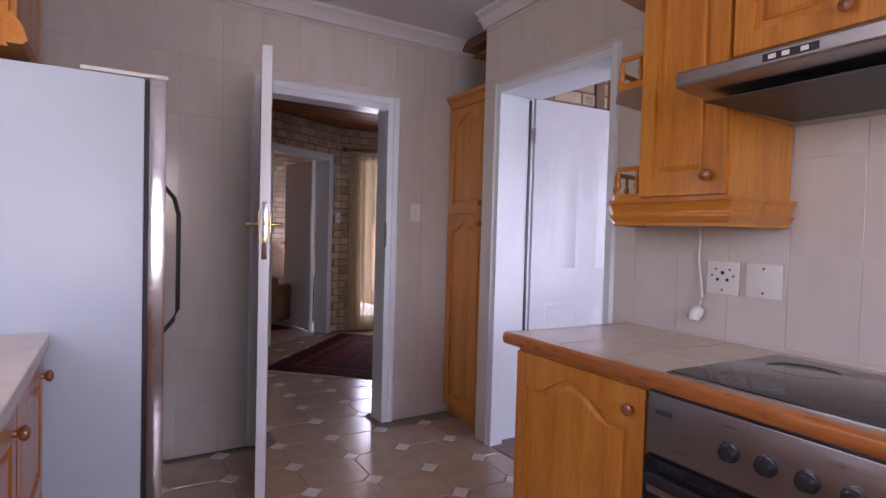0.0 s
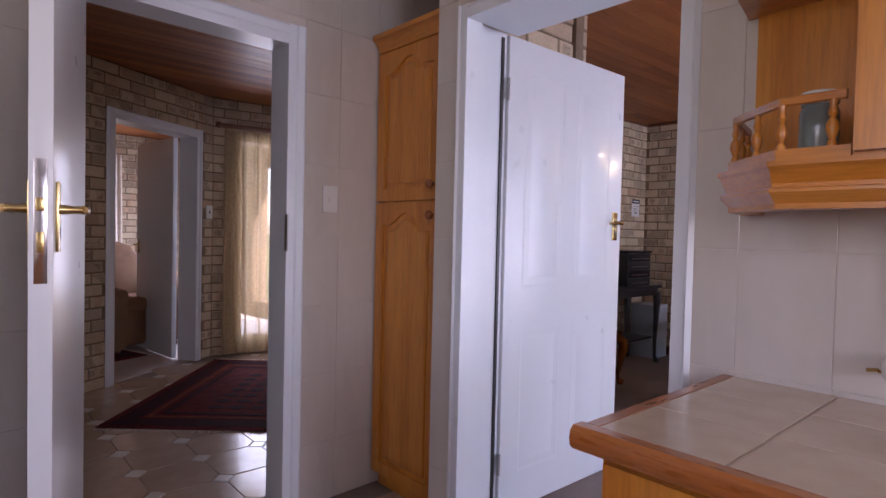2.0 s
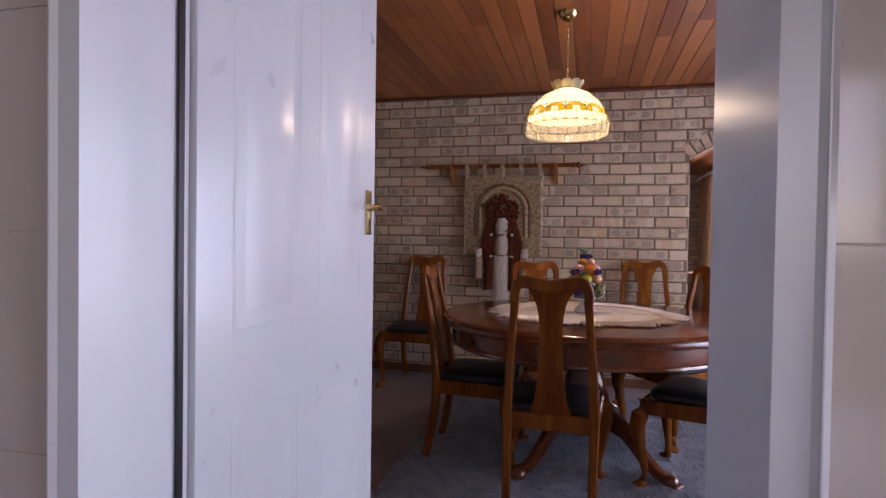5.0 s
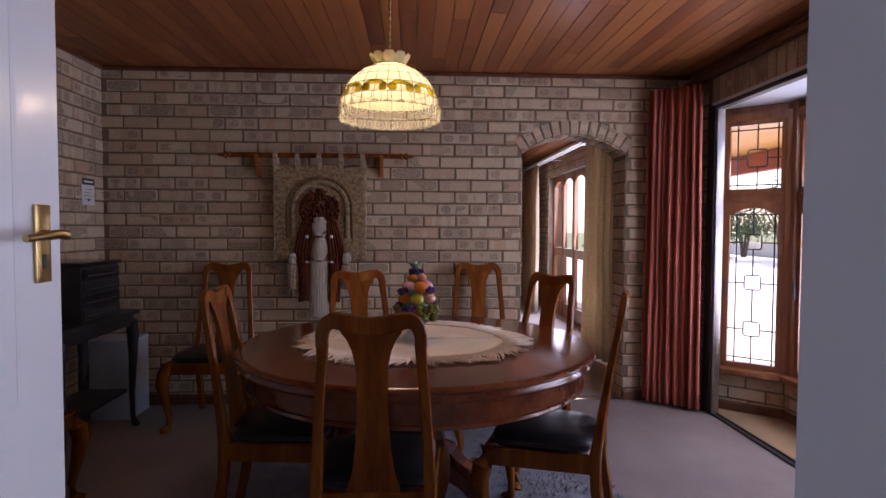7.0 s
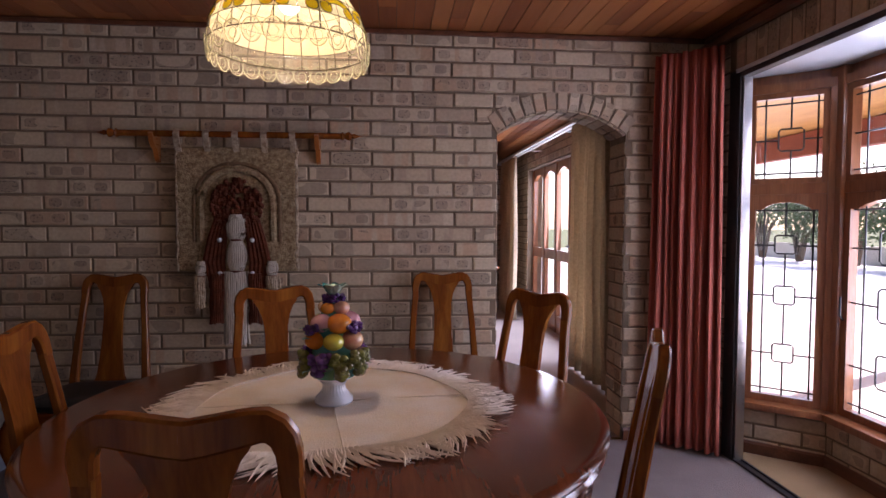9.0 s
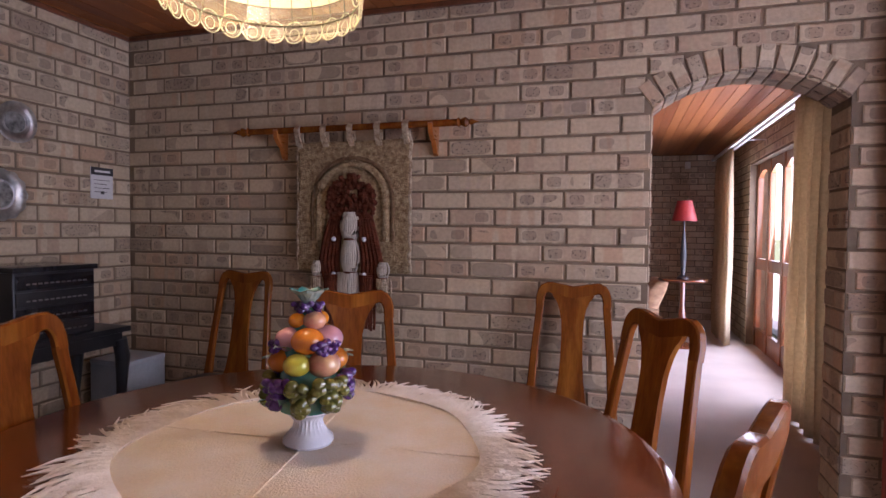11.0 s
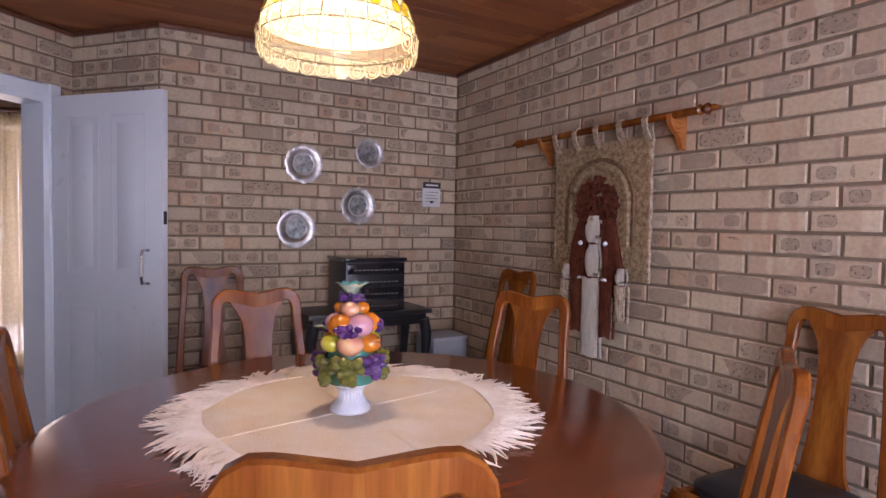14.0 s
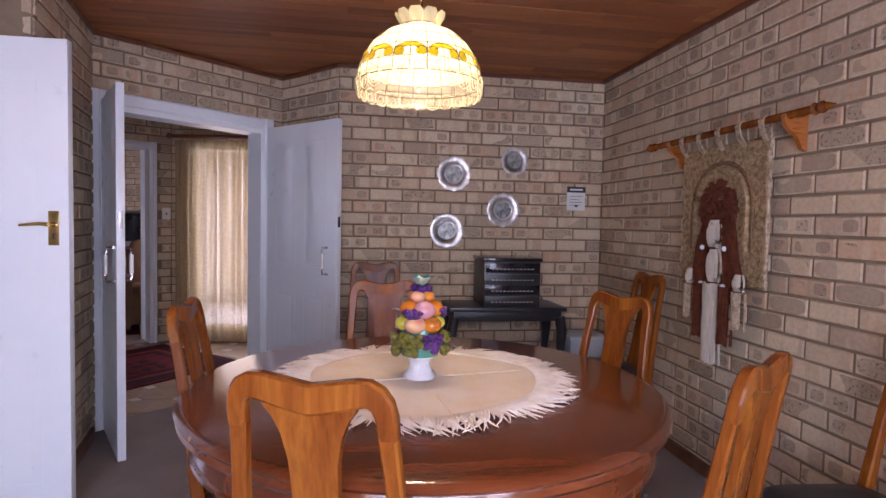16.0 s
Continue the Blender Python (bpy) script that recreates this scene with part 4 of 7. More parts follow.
h3 = Vector((3.735, 4.70))
e3 = Vector((4.265, 4.12))
door_3 = door_leaf("door_3", h3, math.degrees(math.atan2(e3.y - h3.y, e3.x - h3.x)), (e3 - h3).length, 1.955, "white moulded-panel door leaf folded back against the brick wall")
pull(door_3, (e3 - h3).length - 0.10, -0.02, 1.01, -1)
bm = bmesh.new()
box(bm, (e3 - h3).length - 0.001, -0.01, 1.24, (e3 - h3).length + 0.004, 0.01, 1.31, 0.001)
part("latch", bm, INK, door_3, "dark lock plate")
h4 = Vector((2.885, 3.985))
e4 = Vector((3.175, 3.44))
door_4 = door_leaf("door_4", h4, math.degrees(math.atan2(e4.y - h4.y, e4.x - h4.x)), (e4 - h4).length, 1.965, "white moulded-panel door leaf standing open beside the brick pier")
pull(door_4, (e4 - h4).length - 0.075, -0.02, 1.03, -1)
pull(door_4, (e4 - h4).length - 0.075, 0.02, 1.03, 1)
bm = bmesh.new()
box(bm, (e4 - h4).length - 0.001, -0.01, 1.22, (e4 - h4).length + 0.004, 0.01, 1.31, 0.001)
part("latch", bm, STEEL, door_4, "grey lock plate")

# hall to sitting room
w2d = (W2B - W2A).normalized()
door_frame("door_frame_sitting_room", W2A + w2d * 0.20, W2A + w2d * 1.08, 1.99, 0.0, 0.18, 0.06, "white painted door frame on the far side of the hall")
door_5 = door_leaf("door_5", W2A + w2d * 0.225 + Vector((w2d.y, -w2d.x)) * 0.21, 97, 0.80, 1.97, "white painted door standing open into the far sitting room", False)
for f in (-1, 1):
    lever(door_5, 0.75, f * 0.02, 1.0, f, -1)


def lead_bars(bm, w, h, y, kind):
    """Leaded lights: lines with rounded squares where they cross. Local u from 0 to w, v from 0 to h."""
    r = 0.005

    def line(u0, v0, u1, v1):
        tube(bm, [(u0, y, v0), (u1, y, v1)], r, 5)

    def sq(cu, cv, s):
        c = s * 0.2
        pts = [(cu - s, cv - s + c), (cu - s + c, cv - s), (cu + s - c, cv - s), (cu + s, cv - s + c), (cu + s, cv + s - c), (cu + s - c, cv + s), (cu - s + c, cv + s), (cu - s, cv + s - c)]
        pts.append(pts[0])
        tube(bm, [(u, y, v) for u, v in pts], r, 5)
    if kind == "upper":
        s = min(w, h) * 0.19
        cu, cv = w * 0.46, h * 0.48
        sq(cu, cv, s)
        line(0, h * 0.06, w, h * 0.06)
        line(0, h * 0.93, w, h * 0.93)
        line(w * 0.07, 0, w * 0.07, h)
        line(w * 0.85, 0, w * 0.85, h)
        line(cu, cv + s, cu, h)
        line(cu, cv - s, cu, 0)
        line(0, cv, cu - s, cv)
        line(cu + s, cv, w, cv)
    else:
        s = w * 0.17
        for cv in (0.78 * h, 0.52 * h, 0.22 * h):
            sq(w * 0.5, cv, s)
            line(0, cv - s * 0.1, w * 0.5 - s, cv - s * 0.1)
            line(w * 0.5 + s, cv - s * 0.1, w, cv - s * 0.1)
        line(w * 0.5, 0.78 * h + s, w * 0.5, h)
        line(w * 0.5, 0.78 * h - s, w * 0.5, 0.52 * h + s)
        line(w * 0.5, 0.52 * h - s, w * 0.5, 0.22 * h + s)
        line(w * 0.5, 0.22 * h - s, w * 0.5, 0)
        line(w * 0.07, 0, w * 0.07, h)
        line(w * 0.85, 0, w * 0.85, h * 0.97)
        line(0, 0.955 * h, w, 0.955 * h)
        line(0, 0.03 * h, w, 0.03 * h)


def bay_window(name, p0, p1, lights, label):
    """Timber window on the low wall: posts, sill, transom, head; each light a framed casement with an arched lower pane and leaded glass."""
    p0, p1 = Vector(p0), Vector(p1)
    d = (p1 - p0).normalized()
    nrm = Vector((-d.y, d.x))
    L = (p1 - p0).length
    root = thing(name, Matrix(((d.x, nrm.x, 0, p0.x - nrm.x * 0.06), (d.y, nrm.y, 0, p0.y - nrm.y * 0.06), (0, 0, 1, 0), (0, 0, 0, 1))), label, "window", "", "structure")
    Z0, ZT, Z1 = 0.30, 1.455, 2.01
    bm = bmesh.new()
    box(bm, -0.01, -0.09, 0.262, L + 0.01, 0.11, 0.30, 0.006)
    part("window_sill", bm, FRAME_WOOD, root)
    bm = bmesh.new()
    box(bm, 0, -0.035, Z1, L, 0.035, 2.06)
    box(bm, 0, -0.03, 2.06, L, 0.0, 2.112)
    part("window_head", bm, FRAME_WOOD, root)
    w = L / lights
    for i in range(lights + 1):
        bm = bmesh.new()
        x = i * w
        box(bm, x - 0.03, -0.037, Z0, x + 0.03, 0.037, Z1, 0.004)
        part("window_post", bm, FRAME_WOOD, root)
    for i in range(lights):
        x0, x1 = i * w + 0.03, (i + 1) * w - 0.03
        bm = bmesh.new()
        box(bm, x0, -0.033, ZT, x1, 0.033, ZT + 0.06, 0.003)
        part("transom", bm, FRAME_WOOD, root)
        for kind, a, b in (("lower", Z0, ZT), ("upper", ZT + 0.06, Z1)):
            fr = 0.038 if kind == "lower" else 0.03
            n = 10
            u0, u1, v0, v1 = x0 + fr, x1 - fr, a + fr, b - fr
            if kind == "lower":
                top = [(u0 + (u1 - u0) * k / n, v1 - 0.045 + 0.04 * math.sqrt(max(0.0, 1 - ((2 * k / n - 1) / 0.7) ** 2))) for k in range(n + 1)]
                outt = [(x0 + (x1 - x0) * k / n, b) for k in range(n + 1)]
                inner = [(u0, v0), (u1, v0)] + top[::-1]
                outer = [(x0, a), (x1, a)] + outt[::-1]
            else:
                inner = [(u0, v0), (u1, v0), (u1, v1), (u0, v1)]
                outer = [(x0, a), (x1, a), (x1, b), (x0, b)]
            bm = bmesh.new()
            ring_slab(bm, outer, inner, lambda u, v, q: (u, q, v), -0.022, 0.026)
            sash = part("sash", bm, FRAME_WOOD, root, "", False)
            bm = bmesh.new()
            box(bm, u0 - 0.01, -0.003, v0 - 0.01, u1 + 0.01, 0.001, v1 + 0.004)
            g = part("pane", bm, GLASS, sash, "", False)
            g.visible_shadow = False
            bm = bmesh.new()
            lead_bars(bm, u1 - u0, v1 - v0, 0.004, kind)
            bars = part("lead_bars", bm, DARK_FRAME, sash, "black leaded bars")
            bars.location = (u0, 0, v0)
        bm = bmesh.new()
        tube(bm, [(x1 - 0.02, 0.03, 0.80), (x1 - 0.02, 0.05, 0.82), (x1 - 0.02, 0.05, 0.92)], 0.006, 6)
        part("window_catch", bm, DARK_FRAME, root)
    return root


bay_window("window_1", B2, B3, 1, "meranti timber bay window side light with leaded glass")
bay_window("window_2", B1, B2, 4, "meranti timber bay window of four leaded casements")
bay_window("window_3", B0, B1, 1, "meranti timber bay window side light with leaded glass")
for px in (3.221, 5.749):
    bm = bmesh.new()
    box(bm, px - 0.055, -0.432, 0.2625, px + 0.055, -0.325, 2.1125, 0.012)
    structure("window_corner_post", bm, FRAME_WOOD, "meranti timber post at the bend of the bay window", "post")

# dark sliding security-gate frame round the bay opening
gate = thing("security_gate_frame", flat(0, 0, 0), "dark metal frame and floor track of a folded security gate", "gate frame")
bm = bmesh.new()
box(bm, 5.852, 0.065, 0.0, 5.945, 0.137, 2.115, 0.004)
part("post", bm, DARK_FRAME, gate)
bm = bmesh.new()
box(bm, 5.837, 0.075, 0.0, 5.851, 0.125, 2.08, 0.002)
part("inner_post", bm, STEEL, gate)
bm = bmesh.new()
box(bm, 3.1, 0.085, 2.072, 5.852, 0.137, 2.104, 0.003)
part("top_rail", bm, DARK_FRAME, gate)
bm = bmesh.new()
for q in (0.075, 0.118):
    box(bm, 3.1, q, 0.0, 5.852, q + 0.012, 0.014)
box(bm, 3.1, 0.087, 0.0, 5.852, 0.118, 0.006)
part("floor_track", bm, DARK_FRAME, gate)
# White strip modelled in place of the light that leaks along the track.
bm = bmesh.new()
box(bm, 3.1, 0.1385, 2.098, 5.87, 0.150, 2.116)
part("light_leak_strip", bm, PAINT, gate, "thin white strip standing in for light leaking above the rail")
SOLDIERS = [(3.12 + 0.0855 * i, 2.2) for i in range(36)]

curtain_rail = thing("curtain_rail", flat(0, 0, 0), "dark timber curtain rail under the ceiling", "curtain rail")
bm = bmesh.new()
box(bm, 3.0, 0.155, 2.275, 6.19, 0.20, 2.315, 0.006)
part("rail", bm, TRIM_WOOD, curtain_rail)
for x in (3.3, 4.3, 5.3, 6.1):
    bm = bmesh.new()
    box(bm, x, 0.131, 2.285, x + 0.03, 0.156, 2.305)
    part("bracket", bm, DARK_FRAME, curtain_rail)


def curtain(name, p0, p1, z0, z1, folds, depth, material, label, seed=1, flare=0.0, thick=True):
    """A hanging cloth gathered into uneven folds, closed at the heading and loose at the hem."""
    rng = random.Random(seed)
    p0, p1 = Vector(p0), Vector(p1)
    d = (p1 - p0).normalized()
    nrm = Vector((-d.y, d.x))
    L = (p1 - p0).length
    n, rows = folds * 10, 14
    ph = [rng.uniform(0.7, 1.35) for _ in range(folds + 2)]
    acc = [0.0]
    for k in range(folds):
        acc.append(acc[-1] + ph[k])
    bm = bmesh.new()
    grid = []
    for r in range(rows + 1):
        q = r / rows
        z = z1 + (z0 - z1) * q
        row = []
        for i in range(n + 1):
            t = i / n
            k = min(int(t * folds), folds - 1)
            a = (acc[k] + (t * folds - k) * ph[k]) / acc[-1]
            wave = math.sin(t * folds * 2 * math.pi + 0.6 * math.sin(q * 2.5 + k))
            dep = depth * (0.55 + 0.45 * math.sin(min(1.0, q * 4) * math.pi / 2)) * (0.7 + 0.3 * math.sin(k * 2.1))
            s = (a - 0.5) * L * (1 + flare * q) + L / 2
            p = p0 + d * s + nrm * (dep * wave + 0.006 * math.sin(q * 9 + k))
            row.append(bm.verts.new((p.x, p.y, z)))
        grid.append(row)
    for a, b in zip(grid, grid[1:]):
        for i in range(n):
            bm.faces.new((a[i], a[i + 1], b[i + 1], b[i]))
    ob = tagged(part(name, bm, material, None), label, "curtain")
    if thick:
        k = ob.modifiers.new("thickness", "SOLIDIFY")
        k.thickness = 0.004
    return ob


curtain("curtain", (5.90, 0.20), (6.13, 0.47), 0.02, 2.25, 8, 0.04, RED_CURTAIN, "heavy dusty-red curtain drawn beside the bay window", 3, 0.12)
curtain("curtain", (2.62, 0.215), (3.02, 0.215), 0.02, 2.272, 7, 0.042, RED_CURTAIN, "heavy dusty-red curtain drawn beside the bay window", 4, 0.05)
w3d = (W3B - W3A).normalized()
w3n = Vector((-w3d.y, w3d.x))
net_a, net_b = W3B - w3d * 0.08 + w3n * 0.10, W3B - w3d * 1.35 + w3n * 0.10
curtain("net_curtain", net_a, net_b, 0.03, 2.08, 14, 0.03, NET, "gold net curtain hanging over the hall window", 5, 0.0, False)
rod = thing("curtain_rod", flat(0, 0, 0), "dark timber curtain rod above the hall window", "curtain rod")
bm = bmesh.new()
ra, rb = W3B - w3d * 0.03 + w3n * 0.11, W3B - w3d * 1.45 + w3n * 0.11
tube(bm, [(*ra, 2.12), (*rb, 2.12)], 0.018, 10)
part("pole", bm, TRIM_WOOD, rod)
bm = bmesh.new()
ball(bm, (*ra, 2.12), 0.03)
part("finial", bm, TRIM_WOOD, rod)
hall_gate = thing("trellis_gate", flat(0, 0, 0), "white steel trellis security gate behind the net curtain", "security gate")
for k in range(9):
    bm = bmesh.new()
    q = W3A + w3d * (0.36 + 0.13 * k) - w3n * 0.05
    box(bm, q.x - 0.006, q.y - 0.006, 0.16, q.x + 0.006, q.y + 0.006, 1.99)
    part("upright", bm, PAINT, hall_gate, "", False)
    if k < 8:
        bm = bmesh.new()
        q2 = W3A + w3d * (0.36 + 0.13 * (k + 1)) - w3n * 0.05
        for zz in (0.45, 1.0, 1.55):
            tube(bm, [(q.x, q.y, zz), (q2.x, q2.y, zz + 0.14)], 0.004, 5)
            tube(bm, [(q.x, q.y, zz + 0.14), (q2.x, q2.y, zz)], 0.004, 5)
            tube(bm, [(q.x, q.y, zz + 0.14), (q2.x, q2.y, zz + 0.28)], 0.004, 5)
            tube(bm, [(q.x, q.y, zz + 0.28), (q2.x, q2.y, zz + 0.14)], 0.004, 5)
        tagged(part("lattice", bm, PAINT, hall_gate), kind="stuff")

# lounge glazed doors and curtains
GX0, GX1 = 7.40, 10.63
glazed = thing("glazed_door", flat(GX0, LS - 0.1, 0), "red-brown timber glazed doors with arched panes", "glazed door", "", "structure")
for i in range(7):
    bm = bmesh.new()
    x = (GX1 - GX0) * i / 6
    box(bm, x - 0.045, -0.03, 0, x + 0.045, 0.03, 2.02, 0.004)
    part("stile", bm, FRAME_WOOD, glazed)
for i in range(6):
    u0, u1 = (GX1 - GX0) * i / 6 + 0.045, (GX1 - GX0) * (i + 1) / 6 - 0.045
    bm = bmesh.new()
    n = 8
    top = [(u0 + (u1 - u0) * k / n, 1.94 - 0.07 * abs(2 * k / n - 1) ** 2) for k in range(n + 1)]
    ring_slab(bm, [(u0, 0.0), (u1, 0.0)] + [(u0 + (u1 - u0) * k / n, 2.02) for k in range(n, -1, -1)], [(u0 + 0.01, 0.2), (u1 - 0.01, 0.2)] + top[::-1], lambda u, v, q: (u, q, v), -0.02, 0.02)
    part("rail_frame", bm, FRAME_WOOD, glazed, "", False)
    bm = bmesh.new()
    box(bm, u0, -0.022, 0.86, u1, 0.022, 0.98)
    part("lock_rail", bm, FRAME_WOOD, glazed, "", False)
    bm = bmesh.new()
    box(bm, u0, -0.002, 0.2, u1, 0.002, 1.95)
    g = part("pane", bm, GLASS, glazed, "", False)
    g.visible_shadow = False
bm = bmesh.new()
tube(bm, [(1.6, 0.03, 1.05), (1.6, 0.07, 1.05), (1.5, 0.07, 1.045)], 0.008, 8)
part("door_handle", bm, DARK_FRAME, glazed)
curtain("curtain", (6.95, 0.36), (7.95, 0.36), 0.02, 2.17, 9, 0.05, CREAM_CURTAIN, "cream curtain drawn beside the lounge glazed doors", 7, 0.3)
curtain("curtain", (10.3, 0.36), (11.2, 0.36), 0.02, 2.17, 8, 0.05, CREAM_CURTAIN, "cream curtain drawn beside the lounge glazed doors", 8, 0.02)
lounge_rail = thing("curtain_rail", flat(0, 0, 0), "white double curtain track over the lounge doors", "curtain rail")
for q in (0.30, 0.36):
    bm = bmesh.new()
    box(bm, 6.5, q, 2.18, 11.6, q + 0.03, 2.21, 0.003)
    part("track", bm, WHITE_PLASTIC, lounge_rail)
for x in (6.9, 8.4, 9.9, 11.4):
    bm = bmesh.new()
    box(bm, x, 0.121, 2.19, x + 0.02, 0.30, 2.20)
    part("bracket", bm, WHITE_PLASTIC, lounge_rail)


# ---- dining room things ----
def back_y(z):
    """Rake of the chair back above the seat, with a slight sweep."""
    t = max(0.0, (z - 0.43) / 0.6)
    return -0.205 - 0.075 * t - 0.025 * t * t


def dining_chair(m, label):
    ch = thing("dining_chair", m, label, "chair", "dining chairs")
    for sx in (-1, 1):
        # back leg running up into the stile
        bm = bmesh.new()
        pts = [(sx * 0.175, -0.265, 0.0), (sx * 0.177, -0.235, 0.14), (sx * 0.18, -0.21, 0.30), (sx * 0.182, -0.205, 0.43), (sx * 0.175, back_y(0.55), 0.55), (sx * 0.166, back_y(0.70), 0.70),
               (sx * 0.154, back_y(0.84), 0.84), (sx * 0.147, back_y(0.92), 0.92)]
        bar(bm, pts, [0.034, 0.036, 0.04, 0.042, 0.038, 0.034, 0.033, 0.036], [0.036, 0.038, 0.04, 0.042, 0.032, 0.028, 0.027, 0.026])
        part("leg", bm, CHAIR_WOOD, ch)
        # cabriole front leg
        bm = bmesh.new()
        pts = [(sx * 0.215, 0.195, 0.42), (sx * 0.232, 0.212, 0.36), (sx * 0.240, 0.222, 0.30), (sx * 0.226, 0.208, 0.20), (sx * 0.210, 0.192, 0.10), (sx * 0.212, 0.196, 0.045), (sx * 0.228, 0.214, 0.018), (sx * 0.228, 0.214, 0.0)]
        tube(bm, pts, [0.034, 0.04, 0.037, 0.025, 0.017, 0.018, 0.033, 0.028], 10)
        part("leg", bm, CHAIR_WOOD, ch)
    bm = bmesh.new()
    yoke = []
    for i in range(19):
        t = i / 18 * 2 - 1
        x = 0.150 * math.sin(t * math.pi / 2)
        z = 0.985 - 0.075 * abs(t) ** 5 - 0.012 * math.cos(t * math.pi * 1.0) * (1 - abs(t)) + 0.012 * (1 - abs(abs(t) - 0.55) / 0.55)
        yoke.append((x, back_y(z), z))
    wid = [0.036 + 0.022 * (1 - abs(i / 9 - 1) ** 1.5) for i in range(19)]
    bar(bm, yoke, 0.028, wid, (0, 1, 0))
    part("crest_rail", bm, CHAIR_WOOD, ch)
    bm = bmesh.new()
    prof = [(0.425, 0.088), (0.45, 0.082), (0.50, 0.066), (0.58, 0.056), (0.68, 0.049), (0.78, 0.047), (0.85, 0.05), (0.90, 0.06), (0.935, 0.075), (0.955, 0.09), (0.975, 0.098)]
    front = [(w, z) for z, w in prof] + [(-w, z) for z, w in reversed(prof)]
    slab(bm, front, lambda u, v, d: (u, back_y(v) + d, v), -0.009, 0.009)
    part("splat", bm, CHAIR_WOOD, ch)
    for nm, a, b in (("seat_rail", (-0.215, 0.2), (0.215, 0.2)), ("seat_rail", (-0.18, -0.205), (0.18, -0.205)), ("seat_rail", (-0.182, -0.2), (-0.222, 0.2)), ("seat_rail", (0.182, -0.2), (0.222, 0.2))):
        bm = bmesh.new()
        bar(bm, [(*a, 0.395), (*b, 0.395)], 0.07, 0.028, (0, 0, 1))
        part(nm, bm, CHAIR_WOOD, ch)
    bm = bmesh.new()
    rings = []
    for z, k in ((0.425, 0.94), (0.44, 1.0), (0.458, 1.0), (0.474, 0.9), (0.482, 0.6), (0.484, 0.2)):
        ring = []
        for i in range(28):
            a = 2 * math.pi * i / 28
            c, s = math.cos(a), math.sin(a)
            u = math.copysign(abs(c) ** 0.35, c)
            v = math.copysign(abs(s) ** 0.35, s)
            hw = 0.185 + 0.035 * (v + 1) / 2
            ring.append((u * hw * k, v * 0.195 * k, z))
        rings.append(ring)
    loft(bm, rings)
    part("seat", bm, BLACK_HIDE, ch, "padded black leatherette seat")
    return ch


def chair_at(x, y, faces):
    """Pose that puts the top of the chair's back at (x, y); faces: degrees of its front."""
    a = radians(faces - 90)
    oy = -0.30
    return flat(x - (-math.sin(a)) * oy, y - math.cos(a) * oy, 0.0, faces - 90)


SEATS = [
    (3.8, 2.28, 0, "dark wooden splat-back dining chair with its back to the kitchen door"),
    (4.275, 1.325, 68, "golden-lit wooden splat-back dining chair on the window side of the table"),
    (5.24, 1.375, 125, "wooden splat-back dining chair drawn up towards the arch"),
    (5.46, 2.487, 200, "honey-brown splat-back dining chair before the wall hanging"),
    (4.509, 2.985, 270, "reddish wooden splat-back dining chair on the far side of the table"),
    (4.514, 4.2, 270, "dark splat-back dining chair pushed against the plate wall"),
    (6.13, 3.45, 180, "dark splat-back dining chair pushed against the brick wall near the corner"),
    (6.13, 1.7, 180, "dark splat-back dining chair pushed against the brick wall by the arch"),
]
first_chair = dining_chair(chair_at(*SEATS[0][:3]), SEATS[0][3])
for sx, sy, sf, lb in SEATS[1:]:
    tagged(copy_thing(first_chair, chair_at(sx, sy, sf)), lb)

# round table
TX, TY, TZ = 4.60, 2.14, 0.772
table = thing("dining_table", flat(TX, TY) @ Matrix.Diagonal((0.945, 0.945, 1, 1)), "round polished mahogany dining table on a carved pedestal", "table")
bm = bmesh.new()
lathe(bm, [(0.0, TZ), (0.775, TZ), (0.797, TZ - 0.004), (0.806, TZ - 0.014), (0.802, TZ - 0.022), (0.79, TZ - 0.027), (0.792, TZ - 0.033), (0.80, TZ - 0.042), (0.792, TZ - 0.052), (0.77, TZ - 0.056), (0.0, TZ - 0.056)], 96)
part("tabletop", bm, MAHOG, table)
bm = bmesh.new()
lathe(bm, [(0.70, TZ - 0.0565), (0.755, TZ - 0.0565), (0.755, TZ - 0.128), (0.762, TZ - 0.132), (0.764, TZ - 0.143), (0.755, TZ - 0.15), (0.70, TZ - 0.15)], 96)
part("apron", bm, MAHOG, table)
bm = bmesh.new()
lathe(bm, [(0.26, TZ - 0.0565), (0.26, TZ - 0.09), (0.15, TZ - 0.11), (0.10, 0.58), (0.085, 0.50), (0.11, 0.42), (0.135, 0.34), (0.12, 0.27), (0.135, 0.235), (0.13, 0.16), (0.06, 0.13)], 32)
part("pedestal", bm, MAHOG, table)
for k in range(4):
    a = radians(45 + 90 * k + 8)
    c, s = math.cos(a), math.sin(a)
    bm = bmesh.new()
    pts = [(c * r, s * r, z) for r, z in ((0.08, 0.22), (0.17, 0.245), (0.28, 0.20), (0.38, 0.11), (0.46, 0.055), (0.52, 0.045))]
    bar(bm, pts, [0.05, 0.055, 0.055, 0.05, 0.05, 0.06], [0.12, 0.10, 0.075, 0.06, 0.05, 0.05], (-s, c, 0))
    leg = part("leg", bm, MAHOG, table)
    bm = bmesh.new()
    ball(bm, (c * 0.53, s * 0.53, 0.036), 0.036, (1.5 if abs(c) > 0.7 else 1.2, 1.2, 1.0))
    for j in (-1, 0, 1):
        ball(bm, (c * 0.57 - s * 0.02 * j, s * 0.57 + c * 0.02 * j, 0.02), 0.02)
    part("paw_foot", bm, MAHOG, leg, "carved paw foot")

